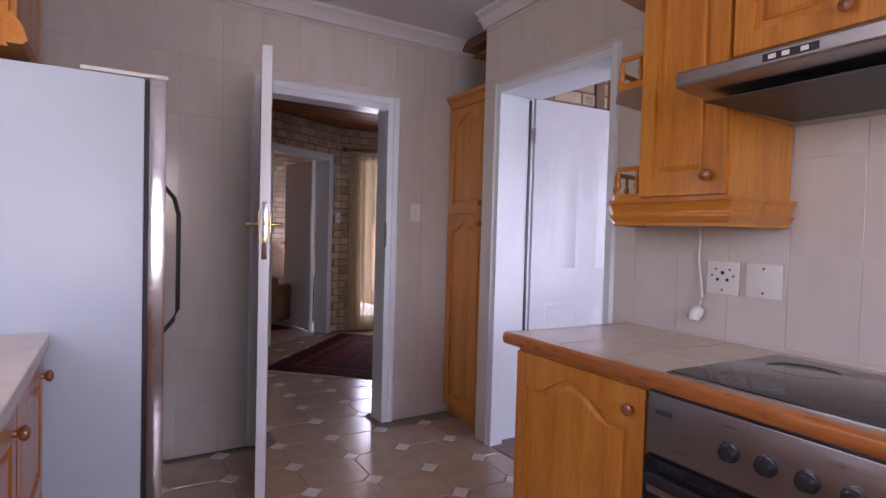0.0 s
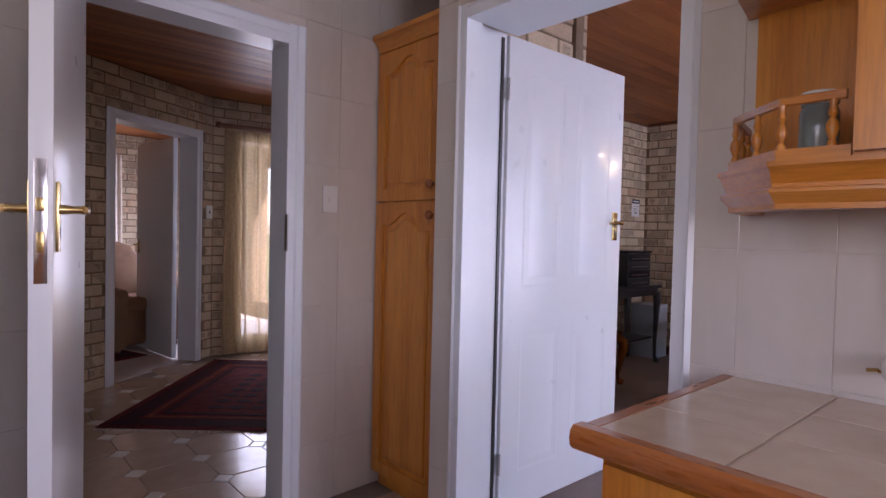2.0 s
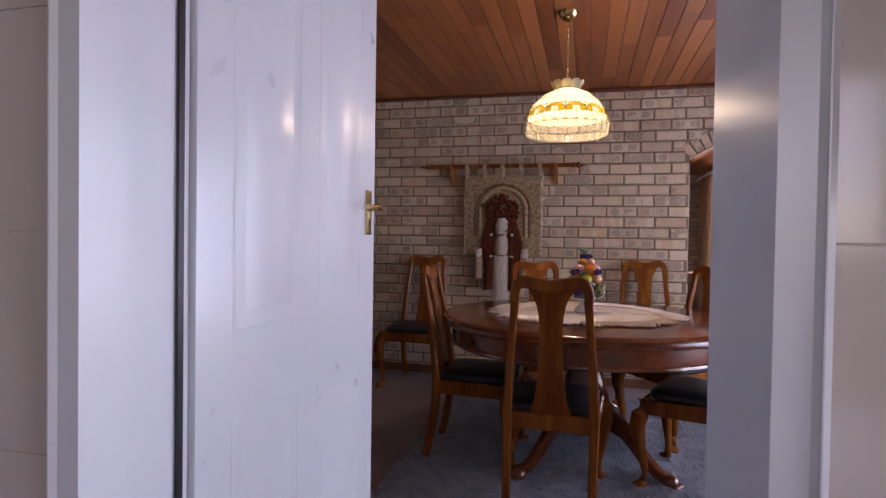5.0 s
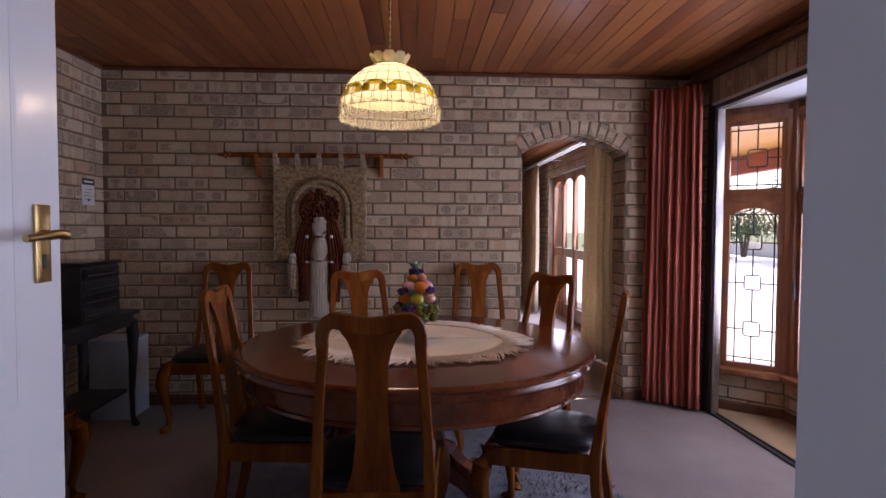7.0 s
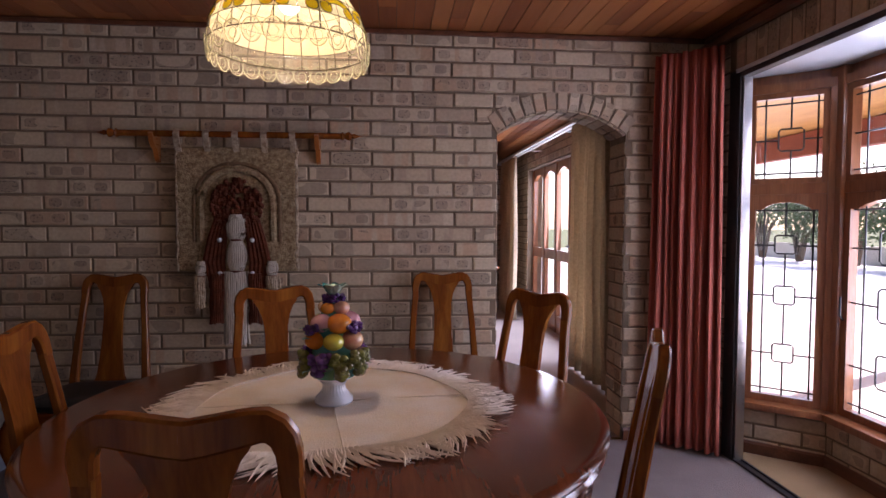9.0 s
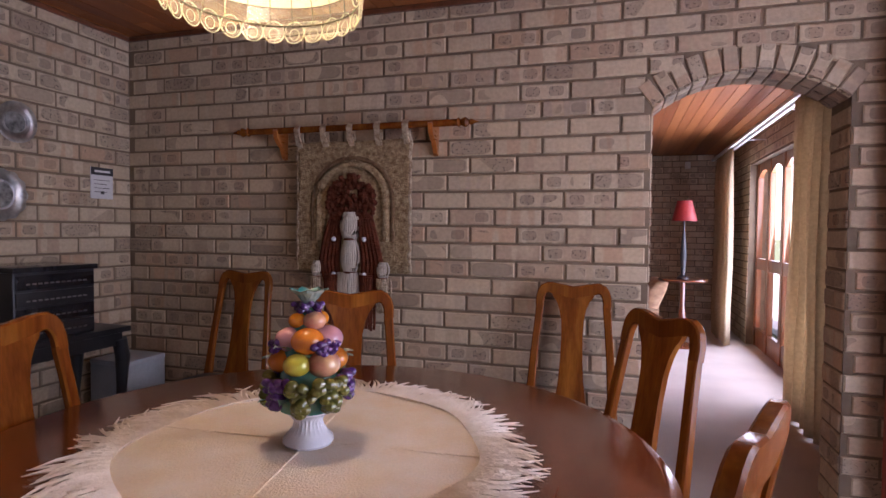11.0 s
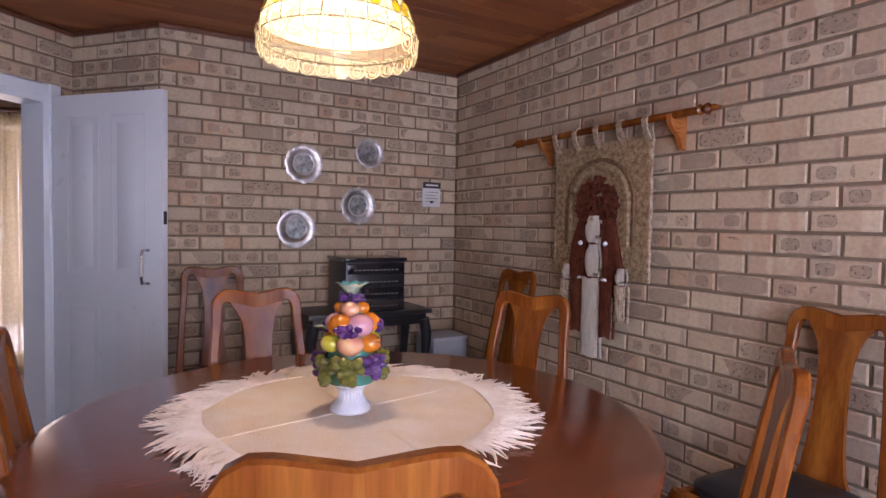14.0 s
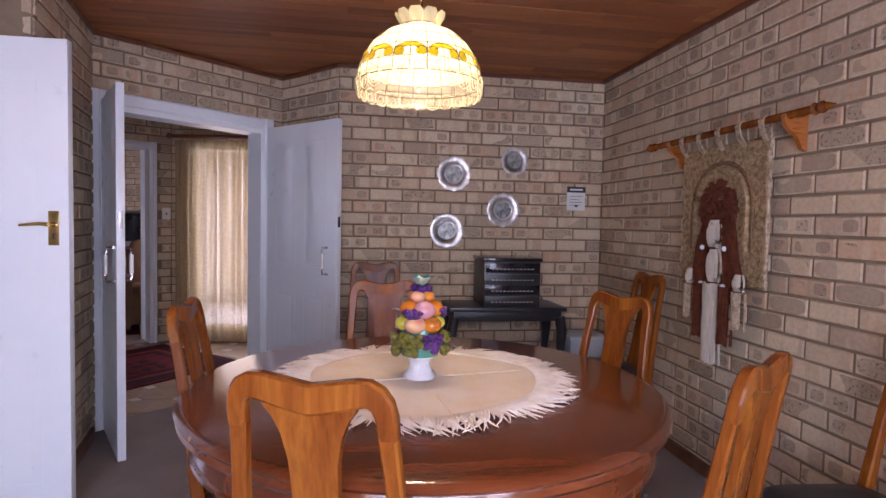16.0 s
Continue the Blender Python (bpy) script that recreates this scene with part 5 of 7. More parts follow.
# rug under the table
bm = bmesh.new()
rng = random.Random(9)
RX0, RX1, RY0, RY1 = 3.62, 5.75, 1.18, 3.06
nx, ny = 56, 48
gv = [[bm.verts.new((RX0 + (RX1 - RX0) * i / nx + (rng.uniform(-0.02, 0.02) if i in (0, nx) else 0), RY0 + (RY1 - RY0) * j / ny + (rng.uniform(-0.02, 0.02) if j in (0, ny) else 0),
                     0.004 if i in (0, nx) or j in (0, ny) else 0.016 + rng.uniform(0, 0.012))) for j in range(ny + 1)] for i in range(nx + 1)]
for i in range(nx):
    for j in range(ny):
        bm.faces.new((gv[i][j], gv[i + 1][j], gv[i + 1][j + 1], gv[i][j + 1]))
rug = tagged(part("shag_rug", bm, SHAG, None), "blue-grey shaggy wool rug spread under the dining table", "rug")
bm = bmesh.new()
for k in range(5200):
    x, y = rng.uniform(RX0, RX1), rng.uniform(RY0, RY1)
    a, h, w = rng.uniform(0, 6.28), rng.uniform(0.014, 0.03), rng.uniform(0.006, 0.011)
    lx, ly = rng.uniform(-0.02, 0.02), rng.uniform(-0.02, 0.02)
    v = [bm.verts.new((x + w * math.cos(a + q), y + w * math.sin(a + q), 0.012)) for q in (0, 2.1, 4.2)] + [bm.verts.new((x + lx, y + ly, 0.014 + h))]
    for q in ((0, 1, 3), (1, 2, 3), (2, 0, 3)):
        bm.faces.new([v[i] for i in q])
tagged(part("pile", bm, SHAG, rug, "tufts of wool pile", False), kind="stuff")

# fringed cloth
cloth = thing("table_mat", flat(4.59, 2.15, TZ + 0.001), "round cream woven mat with a long shaggy fringe", "table mat")
bm = bmesh.new()
rng = random.Random(14)
rings = []
for k in range(15):
    r = 0.385 * k / 14
    ring = []
    for i in range(72):
        a = 2 * math.pi * i / 72
        rr = r * (1 + 0.03 * math.sin(a * 3 + 1) + 0.015 * math.sin(a * 7))
        ring.append((rr * math.cos(a), rr * math.sin(a), 0.006 + 0.0035 * math.sin(a * 5 + r * 18) * (r / 0.385) + 0.006 * noise.noise(Vector((rr * math.cos(a) * 11, rr * math.sin(a) * 11, 3)))))
    rings.append(ring)
rings[0] = [(0.002 * math.cos(2 * math.pi * i / 72), 0.002 * math.sin(2 * math.pi * i / 72), 0.006) for i in range(72)]
rings.append([(x, y, 0.0005) for x, y, z in rings[-1]])
loft(bm, rings)
part("woven_panel", bm, DOILY, cloth)
bm = bmesh.new()
for ang in (0.17, 1.66):
    d = Vector((math.cos(ang), math.sin(ang), 0))
    tube(bm, [tuple(d * s + Vector((0, 0, 0.0072))) for s in (-0.38, -0.2, 0, 0.2, 0.38)], 0.002, 6)
part("seam", bm, DOILY, cloth, "raised stitched seams")
bm = bmesh.new()
for i in range(520):
    a = 2 * math.pi * (i + rng.uniform(-0.6, 0.6)) / 520
    r0 = 0.375 * (1 + 0.03 * math.sin(a * 3 + 1) + 0.015 * math.sin(a * 7))
    L = rng.uniform(0.08, 0.145)
    bend = rng.uniform(-0.3, 0.3) + 0.25 * math.sin(a * 6)
    pts = []
    for q in range(5):
        t = q / 4
        rr, aa = r0 + L * t, a + bend * t * t * L / 0.45 * 1.6
        pts.append((rr * math.cos(aa), rr * math.sin(aa), 0.007 + 0.006 * math.sin(t * 3) * rng.uniform(0.3, 1.2)))
    tube(bm, pts, [0.0045, 0.005, 0.0045, 0.0035, 0.001], 4)
tagged(part("fringe", bm, FRINGE, cloth, "long loose cream yarn fringe", False), kind="stuff")

# ceramic fruit
def glaze(name, c1, c2):
    return mat(name, c1, c2, rough=0.12, scale=14, fine=60, bump=0.04, coat=0.5)


PURPLE, OLIVE, ORANGE = glaze("purple_glaze", (0.10, 0.03, 0.16), (0.05, 0.015, 0.08)), glaze("olive_glaze", (0.15, 0.15, 0.025), (0.09, 0.085, 0.015)), glaze("orange_glaze", (0.66, 0.21, 0.015), (0.55, 0.14, 0.01))
PEACH, PINK, LEMON = glaze("peach_glaze", (0.72, 0.46, 0.22), (0.50, 0.09, 0.09)), glaze("pink_glaze", (0.62, 0.30, 0.33), (0.52, 0.24, 0.29)), glaze("lemon_glaze", (0.66, 0.53, 0.05), (0.46, 0.42, 0.04))
TEAL = glaze("teal_leaf_glaze", (0.04, 0.22, 0.19), (0.10, 0.20, 0.06))
WHITE_GLAZE = glaze("white_glaze", (0.74, 0.75, 0.78), (0.68, 0.69, 0.73))
LEAF_GLAZE = glaze("teal_cream_leaf_glaze", (0.03, 0.24, 0.25), (0.50, 0.48, 0.30))
fruit = thing("fruit_centrepiece", flat(4.578, 2.145, TZ + 0.0105) @ Matrix.Diagonal((1.06, 1.06, 0.92, 1)), "glazed ceramic tower of fruit on a white fluted foot", "ornament")
bm = bmesh.new()
rings = []
for r, h in ((0.049, 0.0), (0.052, 0.006), (0.048, 0.016), (0.039, 0.026), (0.030, 0.040), (0.027, 0.054), (0.033, 0.066), (0.046, 0.076), (0.046, 0.084)):
    rings.append([((r + 0.0022 * (k % 2) * (0.01 < h < 0.07)) * math.cos(2 * math.pi * k / 48), (r + 0.0022 * (k % 2) * (0.01 < h < 0.07)) * math.sin(2 * math.pi * k / 48), h) for k in range(48)])
loft(bm, rings)
part("fluted_foot", bm, WHITE_GLAZE, fruit, "white fluted foot")
bm = bmesh.new()
lathe(bm, [(0.0, 0.08), (0.058, 0.084), (0.062, 0.15), (0.05, 0.22), (0.032, 0.28), (0.012, 0.33), (0.0, 0.335)], 20)
part("core", bm, TEAL, fruit, "leafy green core")
rng = random.Random(21)


GRAPES = {}


def bunch(a, z, r, count, br, material, drop=0.07):
    """Single grapes in a hanging cluster that tapers downwards; alike grapes share one mesh."""
    if material.name not in GRAPES:
        bm = bmesh.new()
        ball(bm, (0, 0, 0), 1.0, (1, 1, 1), 8, 6)
        GRAPES[material.name] = to_mesh("grape", bm, material, True)
    for k in range(count):
        t = rng.random()
        w = 0.036 * (1 - 0.75 * t)
        aa = a + rng.uniform(-1, 1) * w / r
        rr = r + rng.uniform(-0.006, 0.012) * (1 - t * 0.5)
        q = br * rng.uniform(0.85, 1.1)
        ob = new("grape", GRAPES[material.name])
        ob.parent = fruit
        ob.location, ob.scale = (rr * math.cos(aa), rr * math.sin(aa), z - drop * t), (q, q, q)


def one(name, a, z, r, size, material, lab, squash=(1, 1, 0.92)):
    bm = bmesh.new()
    ball(bm, (r * math.cos(a), r * math.sin(a), z), size, squash, 16, 12)
    part(name, bm, material, fruit, lab)


for k in range(8):
    a = k * math.pi / 4 - 2.0
    if k in (1, 3, 4, 6):
        bunch(a, 0.166, 0.078, 30, 0.0118, PURPLE, 0.062)
    else:
        bunch(a, 0.166, 0.078, 30, 0.0130, OLIVE, 0.072)
for k, (mt, lb, sz) in enumerate(((PEACH, "blushed peach", 0.034), (ORANGE, "orange", 0.030), (LEMON, "yellow pear", 0.027), (PEACH, "blushed peach", 0.031), (ORANGE, "orange", 0.029), (LEMON, "yellow lemon", 0.028))):
    one("fruit_piece", k * math.pi / 3 - 2.0, 0.198, 0.052, sz, mt, lb)
for k, (mt, lb, sz) in enumerate(((PINK, "pink peach", 0.035), (ORANGE, "orange", 0.034), (LEMON, "yellow banana", 0.024), (PINK, "pink peach", 0.031), (ORANGE, "orange", 0.034))):
    one("fruit_piece", k * math.pi * 0.4 - 1.4, 0.250, 0.038, sz, mt, lb)
for k in range(3):
    bunch(k * 2.1 - 2.05, 0.250, 0.066, 22, 0.0088, PURPLE, 0.03)
for k, (mt, lb, sz) in enumerate(((PEACH, "small peach", 0.024), (ORANGE, "small orange", 0.021), (PEACH, "small apple", 0.022), (ORANGE, "small orange", 0.02))):
    one("fruit_piece", k * math.pi / 2 - 2.1, 0.294, 0.024, sz, mt, lb)
for k in range(3):
    bunch(k * 2.1 - 2.1, 0.333, 0.018, 18, 0.0078, PURPLE, 0.025)


def leaf_mesh(bm, base, out, up, L, w):
    out, up = Vector(out).normalized(), Vector(up).normalized()
    side = out.cross(up).normalized()
    base = Vector(base)
    mid, lf, rt = [], [], []
    for q in range(6):
        t = q / 5
        c = base + out * L * t + up * (0.25 * L * math.sin(t * 2.2))
        k = w * math.sin(math.pi * min(1.0, t * 0.92 + 0.08)) * (1.0 if q % 2 else 0.78)
        mid.append(bm.verts.new(c))
        lf.append(bm.verts.new(c + side * k + up * 0.004))
        rt.append(bm.verts.new(c - side * k + up * 0.004))
    for q in range(5):
        bm.faces.new((mid[q], mid[q + 1], lf[q + 1], lf[q]))
        bm.faces.new((mid[q + 1], mid[q], rt[q], rt[q + 1]))


for k in range(22):
    bm = bmesh.new()
    a = rng.uniform(0, 6.28)
    if k < 7:
        a, r, z, L, o = k * 0.9, 0.010, 0.330, 0.044, 0.75
    elif k < 14:
        a, r, z, L, o = (k - 7) * 0.785 - 1.6, 0.066, 0.112 + 0.01 * (k % 3), 0.04, -0.3
    else:
        r, z, L, o = 0.055, rng.uniform(0.19, 0.23), 0.04, 0.1
    d = Vector((math.cos(a), math.sin(a), o))
    leaf_mesh(bm, (r * math.cos(a), r * math.sin(a), z), d, (-0.4 * math.cos(a), -0.4 * math.sin(a), 1.0), L, 0.019)
    part("leaf", bm, LEAF_GLAZE, fruit, "", True)

# pendant lamp
LX, LY = 4.573, 2.259
lamp = thing("pendant_lamp", flat(LX, LY, 0.222) @ Matrix.Diagonal((0.95, 0.95, 0.866, 1)), "lit shell-glass dome pendant with a yellow scroll band and scalloped rim", "pendant lamp")
TIERS = [(2.012, 0.062), (1.9757, 0.1322), (1.9348, 0.1732), (1.8894, 0.2009), (1.8349, 0.2189), (1.785, 0.224)]
NP = 24


def dome_point(t, a):
    k = min(int(t), len(TIERS) - 2)
    f = t - k
    z = TIERS[k][0] * (1 - f) + TIERS[k + 1][0] * f
    r = TIERS[k][1] * (1 - f) + TIERS[k + 1][1] * f
    return Vector((r * math.cos(a), r * math.sin(a), z))


for tier in range(5):
    me = None
    for i in range(NP):
        a0, a1 = 2 * math.pi * 0.02 / NP, 2 * math.pi * 0.98 / NP
        if me is None:
            bm = bmesh.new()
            q = [[bm.verts.new(dome_point(tier + 0.02 + 0.96 * v / 3, a0 + (a1 - a0) * u / 3)) for u in range(4)] for v in range(4)]
            for v in range(3):
                for u in range(3):
                    bm.faces.new((q[v][u], q[v][u + 1], q[v + 1][u + 1], q[v + 1][u]))
            me = to_mesh("pane", bm, SHELL if tier < 4 else SHELL_CLEAR, True)
        ob = new("pane", me)
        ob.parent = lamp
        ob.rotation_euler = (0, 0, 2 * math.pi * i / NP)
bm = bmesh.new()
for i in range(NP):
    a = 2 * math.pi * i / NP
    if i % 2 == 0:
        tube(bm, [dome_point(t / 3, a) for t in range(16)], 0.0016, 4)
    else:
        tube(bm, [dome_point(1 + t / 3, a) for t in range(13)], 0.0014, 4)
for t in (0, 1, 2, 3, 4, 5):
    tube(bm, [dome_point(min(t, 4.999), 2 * math.pi * i / 48) for i in range(49)], 0.0022 if t in (0, 5) else 0.0015, 4)
part("lead_came", bm, LEAD, lamp, "thin dark metal lines between panes")
# scroll band: loops of yellow shell edged in lead
me = None
for i in range(12):
    if me is None:
        bm = bmesh.new()
        n = 18
        def loop(rt, ra, out, t0=3.6, q0=math.pi, q1=2 * math.pi, a0=0.0):
            pts = [dome_point(t0 + rt * math.sin(q0 + (q1 - q0) * k / n), a0 + ra * math.cos(q0 + (q1 - q0) * k / n)) for k in range(n + 1)]
            return [Vector((p.x * out, p.y * out, p.z)) for p in pts]

        o, i2 = [[bm.verts.new(p) for p in loop(*w)] for w in ((0.55, 0.25, 1.014), (0.24, 0.14, 1.014))]
        for k in range(n):
            bm.faces.new((o[k], o[k + 1], i2[k + 1], i2[k]))
        for a0 in (-0.17, 0.17):
            bm.faces.new([bm.verts.new(p) for p in loop(0.33, 0.08, 1.016, 3.68, 0.0, 2 * math.pi, a0)[:-1]])
        me = to_mesh("scroll", bm, SHELL_YELLOW, True)
        bm = bmesh.new()
        for w in ((0.55, 0.25, 1.017), (0.24, 0.14, 1.017), (0.33, 0.08, 1.018, 3.68, 0.0, 2 * math.pi, -0.17), (0.33, 0.08, 1.018, 3.68, 0.0, 2 * math.pi, 0.17)):
            tube(bm, loop(*w), 0.0013, 4)
        me2 = to_mesh("scroll_edge", bm, LEAD, True)
    for mm, nm in ((me, "scroll"), (me2, "scroll_edge")):
        ob = new(nm, mm)
        ob.parent = lamp
        ob.rotation_euler = (0, 0, 2 * math.pi * (i + 0.5) / 12)
# scalloped petals at the rim and the crown
bm = bmesh.new()
n = 16
bm.faces.new([bm.verts.new((0.2245 + 0.004 * math.sin(q), 0.0265 * math.cos(q), 1.767 + 0.033 * math.sin(q))) for q in (2 * math.pi * j / n for j in range(n))])
petal = to_mesh("petal", bm, SHELL_CLEAR, True)
bm = bmesh.new()
pts = [(0.2265 + 0.004 * math.sin(q), 0.0265 * math.cos(q), 1.767 + 0.033 * math.sin(q)) for q in (2 * math.pi * j / n for j in range(n + 1))]
tube(bm, pts, 0.0018, 5)
pts = [(0.2275, 0.013 * math.cos(q), 1.762 + 0.016 * math.sin(q)) for q in (2 * math.pi * j / n for j in range(n + 1))]
tube(bm, pts, 0.0014, 5)
petal_edge = to_mesh("petal_edge", bm, SHELL, True)
for i in range(26):
    for mm, nm in ((petal, "petal"), (petal_edge, "petal_edge")):
        ob = new(nm, mm)
        ob.parent = lamp
        ob.rotation_euler = (0, 0, 2 * math.pi * i / 26)
bm = bmesh.new()
q = [[bm.verts.new((0.062 + 0.03 * v / 4 , 0.026 * (u / 3 - 0.5) * 2 * (1 if v < 4 else 0.6), 2.012 + 0.048 * v / 4)) for u in range(4)] for v in range(5)]
for v in range(4):
    for u in range(3):
        bm.faces.new((q[v][u], q[v][u + 1], q[v + 1][u + 1], q[v + 1][u]))
crown = to_mesh("crown_petal", bm, SHELL, True)
for i in range(10):
    ob = new("crown_petal", crown)
    ob.parent = lamp
    ob.rotation_euler = (0, 0, 2 * math.pi * i / 10)
bm = bmesh.new()
lathe(bm, [(0.066, 2.006), (0.066, 2.014), (0.02, 2.022), (0.012, 2.045), (0.004, 2.05)], 20)
part("cap", bm, BRASS, lamp, "brass cap")
bm = bmesh.new()
for k in range(23):
    z = 2.05 + 0.0175 * k
    c = (0.006, 0) if k % 2 else (0, 0.006)
    pts = [(c[0] * math.cos(q), c[1] * math.cos(q), z + 0.013 * math.sin(q)) for q in (2 * math.pi * j / 8 for j in range(9))]
    tube(bm, pts, 0.0017, 4)
part("chain", bm, BRASS, lamp, "brass hanging chain")
bm = bmesh.new()
tube(bm, [(0.003, 0.002, 2.04), (0.005, -0.003, 2.15), (-0.003, 0.003, 2.33), (0, 0, 2.45)], 0.0025, 6)
part("flex", bm, BRASS, lamp, "gold flex threaded through the chain")
bm = bmesh.new()
lathe(bm, [(0.006, 2.43), (0.03, 2.44), (0.05, 2.463), (0.055, 2.489), (0.0, 2.489)], 24)
part("ceiling_rose", bm, BRASS, lamp, "brass ceiling rose")
bm = bmesh.new()
ball(bm, (0, 0, 1.935), 0.032, (1, 1, 1.25), 16, 12)
part("bulb", bm, BULB, lamp, "glowing bulb")
bm = bmesh.new()
lathe(bm, [(0.018, 1.968), (0.018, 2.005), (0.006, 2.01)], 14)
part("lamp_holder", bm, WHITE_PLASTIC, lamp)

# woven wall hanging; local x runs along the wall towards the window, z up, y out of the wall
hang = thing("wall_hanging", Matrix(((0, -1, 0, 6.192), (-1, 0, 0, 2.815), (0, 0, 1, 0), (0, 0, 0, 1))), "woven wool wall hanging with yarn tassels on a turned rod", "wall hanging")
bm = bmesh.new()
tube(bm, [(-0.60, 0.085, 1.765), (0.56, 0.085, 1.765)], 0.017, 12)
rod_part = part("rod", bm, CHAIR_WOOD, hang, "turned wooden rod")
for sx, x0 in ((-1, -0.60), (1, 0.56)):
    bm = bmesh.new()
    prof = [(0.017, 0.0), (0.024, 0.008), (0.013, 0.018), (0.022, 0.035), (0.024, 0.045), (0.010, 0.06), (0.015, 0.068), (0.008, 0.085), (0.002, 0.105)]
    lathe(bm, [(r, x0 + sx * h) for r, h in prof], 14, (0, 0.085, 1.765), "x")
    part("finial", bm, CHAIR_WOOD, rod_part)
for x0 in (-0.43, 0.43):
    bm = bmesh.new()
    slab(bm, [(0.0, 1.62), (0.022, 1.63), (0.045, 1.68), (0.075, 1.70), (0.10, 1.725), (0.108, 1.765), (0.095, 1.775), (0.07, 1.748), (0.02, 1.76), (0.0, 1.79)], lambda u, v, d: (x0 + d, u, v), -0.012, 0.012)
    part("bracket", bm, EDGE_OAK, hang, "carved wooden bracket")
bm = bmesh.new()
nx, nz = 36, 46
HX, HZ0, HZ1 = 0.315, 1.03, 1.70
rng = random.Random(31)
gv = [[bm.verts.new((-HX + 2 * HX * i / nx + (0.006 * math.sin(j * 0.9) if i in (0, nx) else 0), 0.055 + 0.006 * noise.noise(Vector((i * 0.5, j * 0.5, 1))) + rng.uniform(0, 0.004), HZ0 + (HZ1 - HZ0) * j / nz)) for j in range(nz + 1)] for i in range(nx + 1)]
for i in range(nx):
    for j in range(nz):
        bm.faces.new((gv[i][j], gv[i + 1][j], gv[i + 1][j + 1], gv[i][j + 1]))
panel = part("woven_panel", bm, TAPESTRY, hang, "gold and brown looped wool panel")
k = panel.modifiers.new("thickness", "SOLIDIFY")
k.thickness, k.offset = 0.012, -1
for x0 in (-0.30, -0.15, 0.0, 0.15, 0.30):
    bm = bmesh.new()
    bar(bm, [(x0, 0.062, 1.67), (x0, 0.098, 1.72), (x0, 0.106, 1.765), (x0, 0.088, 1.787), (x0, 0.068, 1.77), (x0, 0.058, 1.70)], 0.032, 0.008)
    part("loop", bm, MOTTLED_WOOL, hang, "mottled cream yarn loop")
for x0 in (-HX, HX):
    bm = bmesh.new()
    tube(bm, [(x0 + 0.004 * math.sin(j * 1.7), 0.062, HZ0 + (HZ1 - HZ0) * j / 24) for j in range(25)], [0.008 + 0.003 * (j % 2) for j in range(25)], 7)
    part("edge_cord", bm, MOTTLED_WOOL, hang, "mottled plaited edge")


def arch_cord(r, thick, material, lab, z0=1.19, zc=1.40):
    bm = bmesh.new()
    pts = [(-r, 0.066, z0 + (zc - z0) * j / 6) for j in range(6)]
    pts += [(r * math.cos(math.pi - math.pi * j / 18), 0.066, zc + r * 0.95 * math.sin(math.pi * j / 18)) for j in range(19)]
    pts += [(r, 0.066, zc - (zc - z0) * j / 6) for j in range(1, 7)]
    tube(bm, pts, [thick * (1 + 0.2 * (j % 2)) for j in range(len(pts))], 7)
    part("arch_cord", bm, material, hang, lab)


arch_cord(0.225, 0.011, UMBER_WOOL, "raised brown wool arch")
arch_cord(0.19, 0.018, TAPESTRY, "raised gold wool arch")
bm = bmesh.new()
for j in range(260):
    a, r = rng.uniform(0, 6.28), 0.135 * math.sqrt(rng.random())
    ball(bm, (r * math.cos(a), 0.07 + rng.uniform(0, 0.018), 1.385 + r * math.sin(a) * 1.05), rng.uniform(0.012, 0.018), (1, 1, 1), 6, 4)
part("wool_disc", bm, BROWN_WOOL, hang, "curly brown wool disc")
for sx in (-1, 1):
    bm = bmesh.new()
    for j in range(5):
        x0 = sx * (0.06 + 0.017 * j)
        tube(bm, [(x0 * 0.8, 0.075, 1.33), (x0 * 1.1, 0.085, 1.20), (x0 * 1.3, 0.08, 1.08), (x0 * 1.1, 0.075, 0.94)], [0.014, 0.016, 0.016, 0.012], 6)
    part("brown_yarn", bm, BROWN_WOOL, hang, "hanging brown yarn")


def yarn_bundle(x0, z1, z0, w, material, lab, strands=9, tail=False):
    bm = bmesh.new()
    for j in range(strands):
        t = j / (strands - 1) * 2 - 1
        pts = []
        for q in range(7):
            f = q / 6
            bulge = 1.0 if tail else math.sin(math.pi * (0.12 + 0.76 * f)) ** 0.6
            pts.append((x0 + t * w * bulge + (rng.uniform(-0.004, 0.004) if tail else 0), 0.085 + 0.03 * bulge * math.sqrt(max(0, 1 - t * t)), z1 + (z0 - z1) * f * (rng.uniform(0.94, 1.0) if tail and q == 6 else 1)))
        tube(bm, pts, w / strands * 1.55, 6)
    tagged(part("tassel", bm, material, hang, lab), kind="stuff")


def cord(x0, z, w):
    bm = bmesh.new()
    lathe(bm, [(w * 0.6, z - 0.006), (w, z - 0.004), (w, z + 0.004), (w * 0.6, z + 0.006)], 14, (x0, 0.09, 0))
    part("binding", bm, BROWN_WOOL, hang, "brown binding cord")


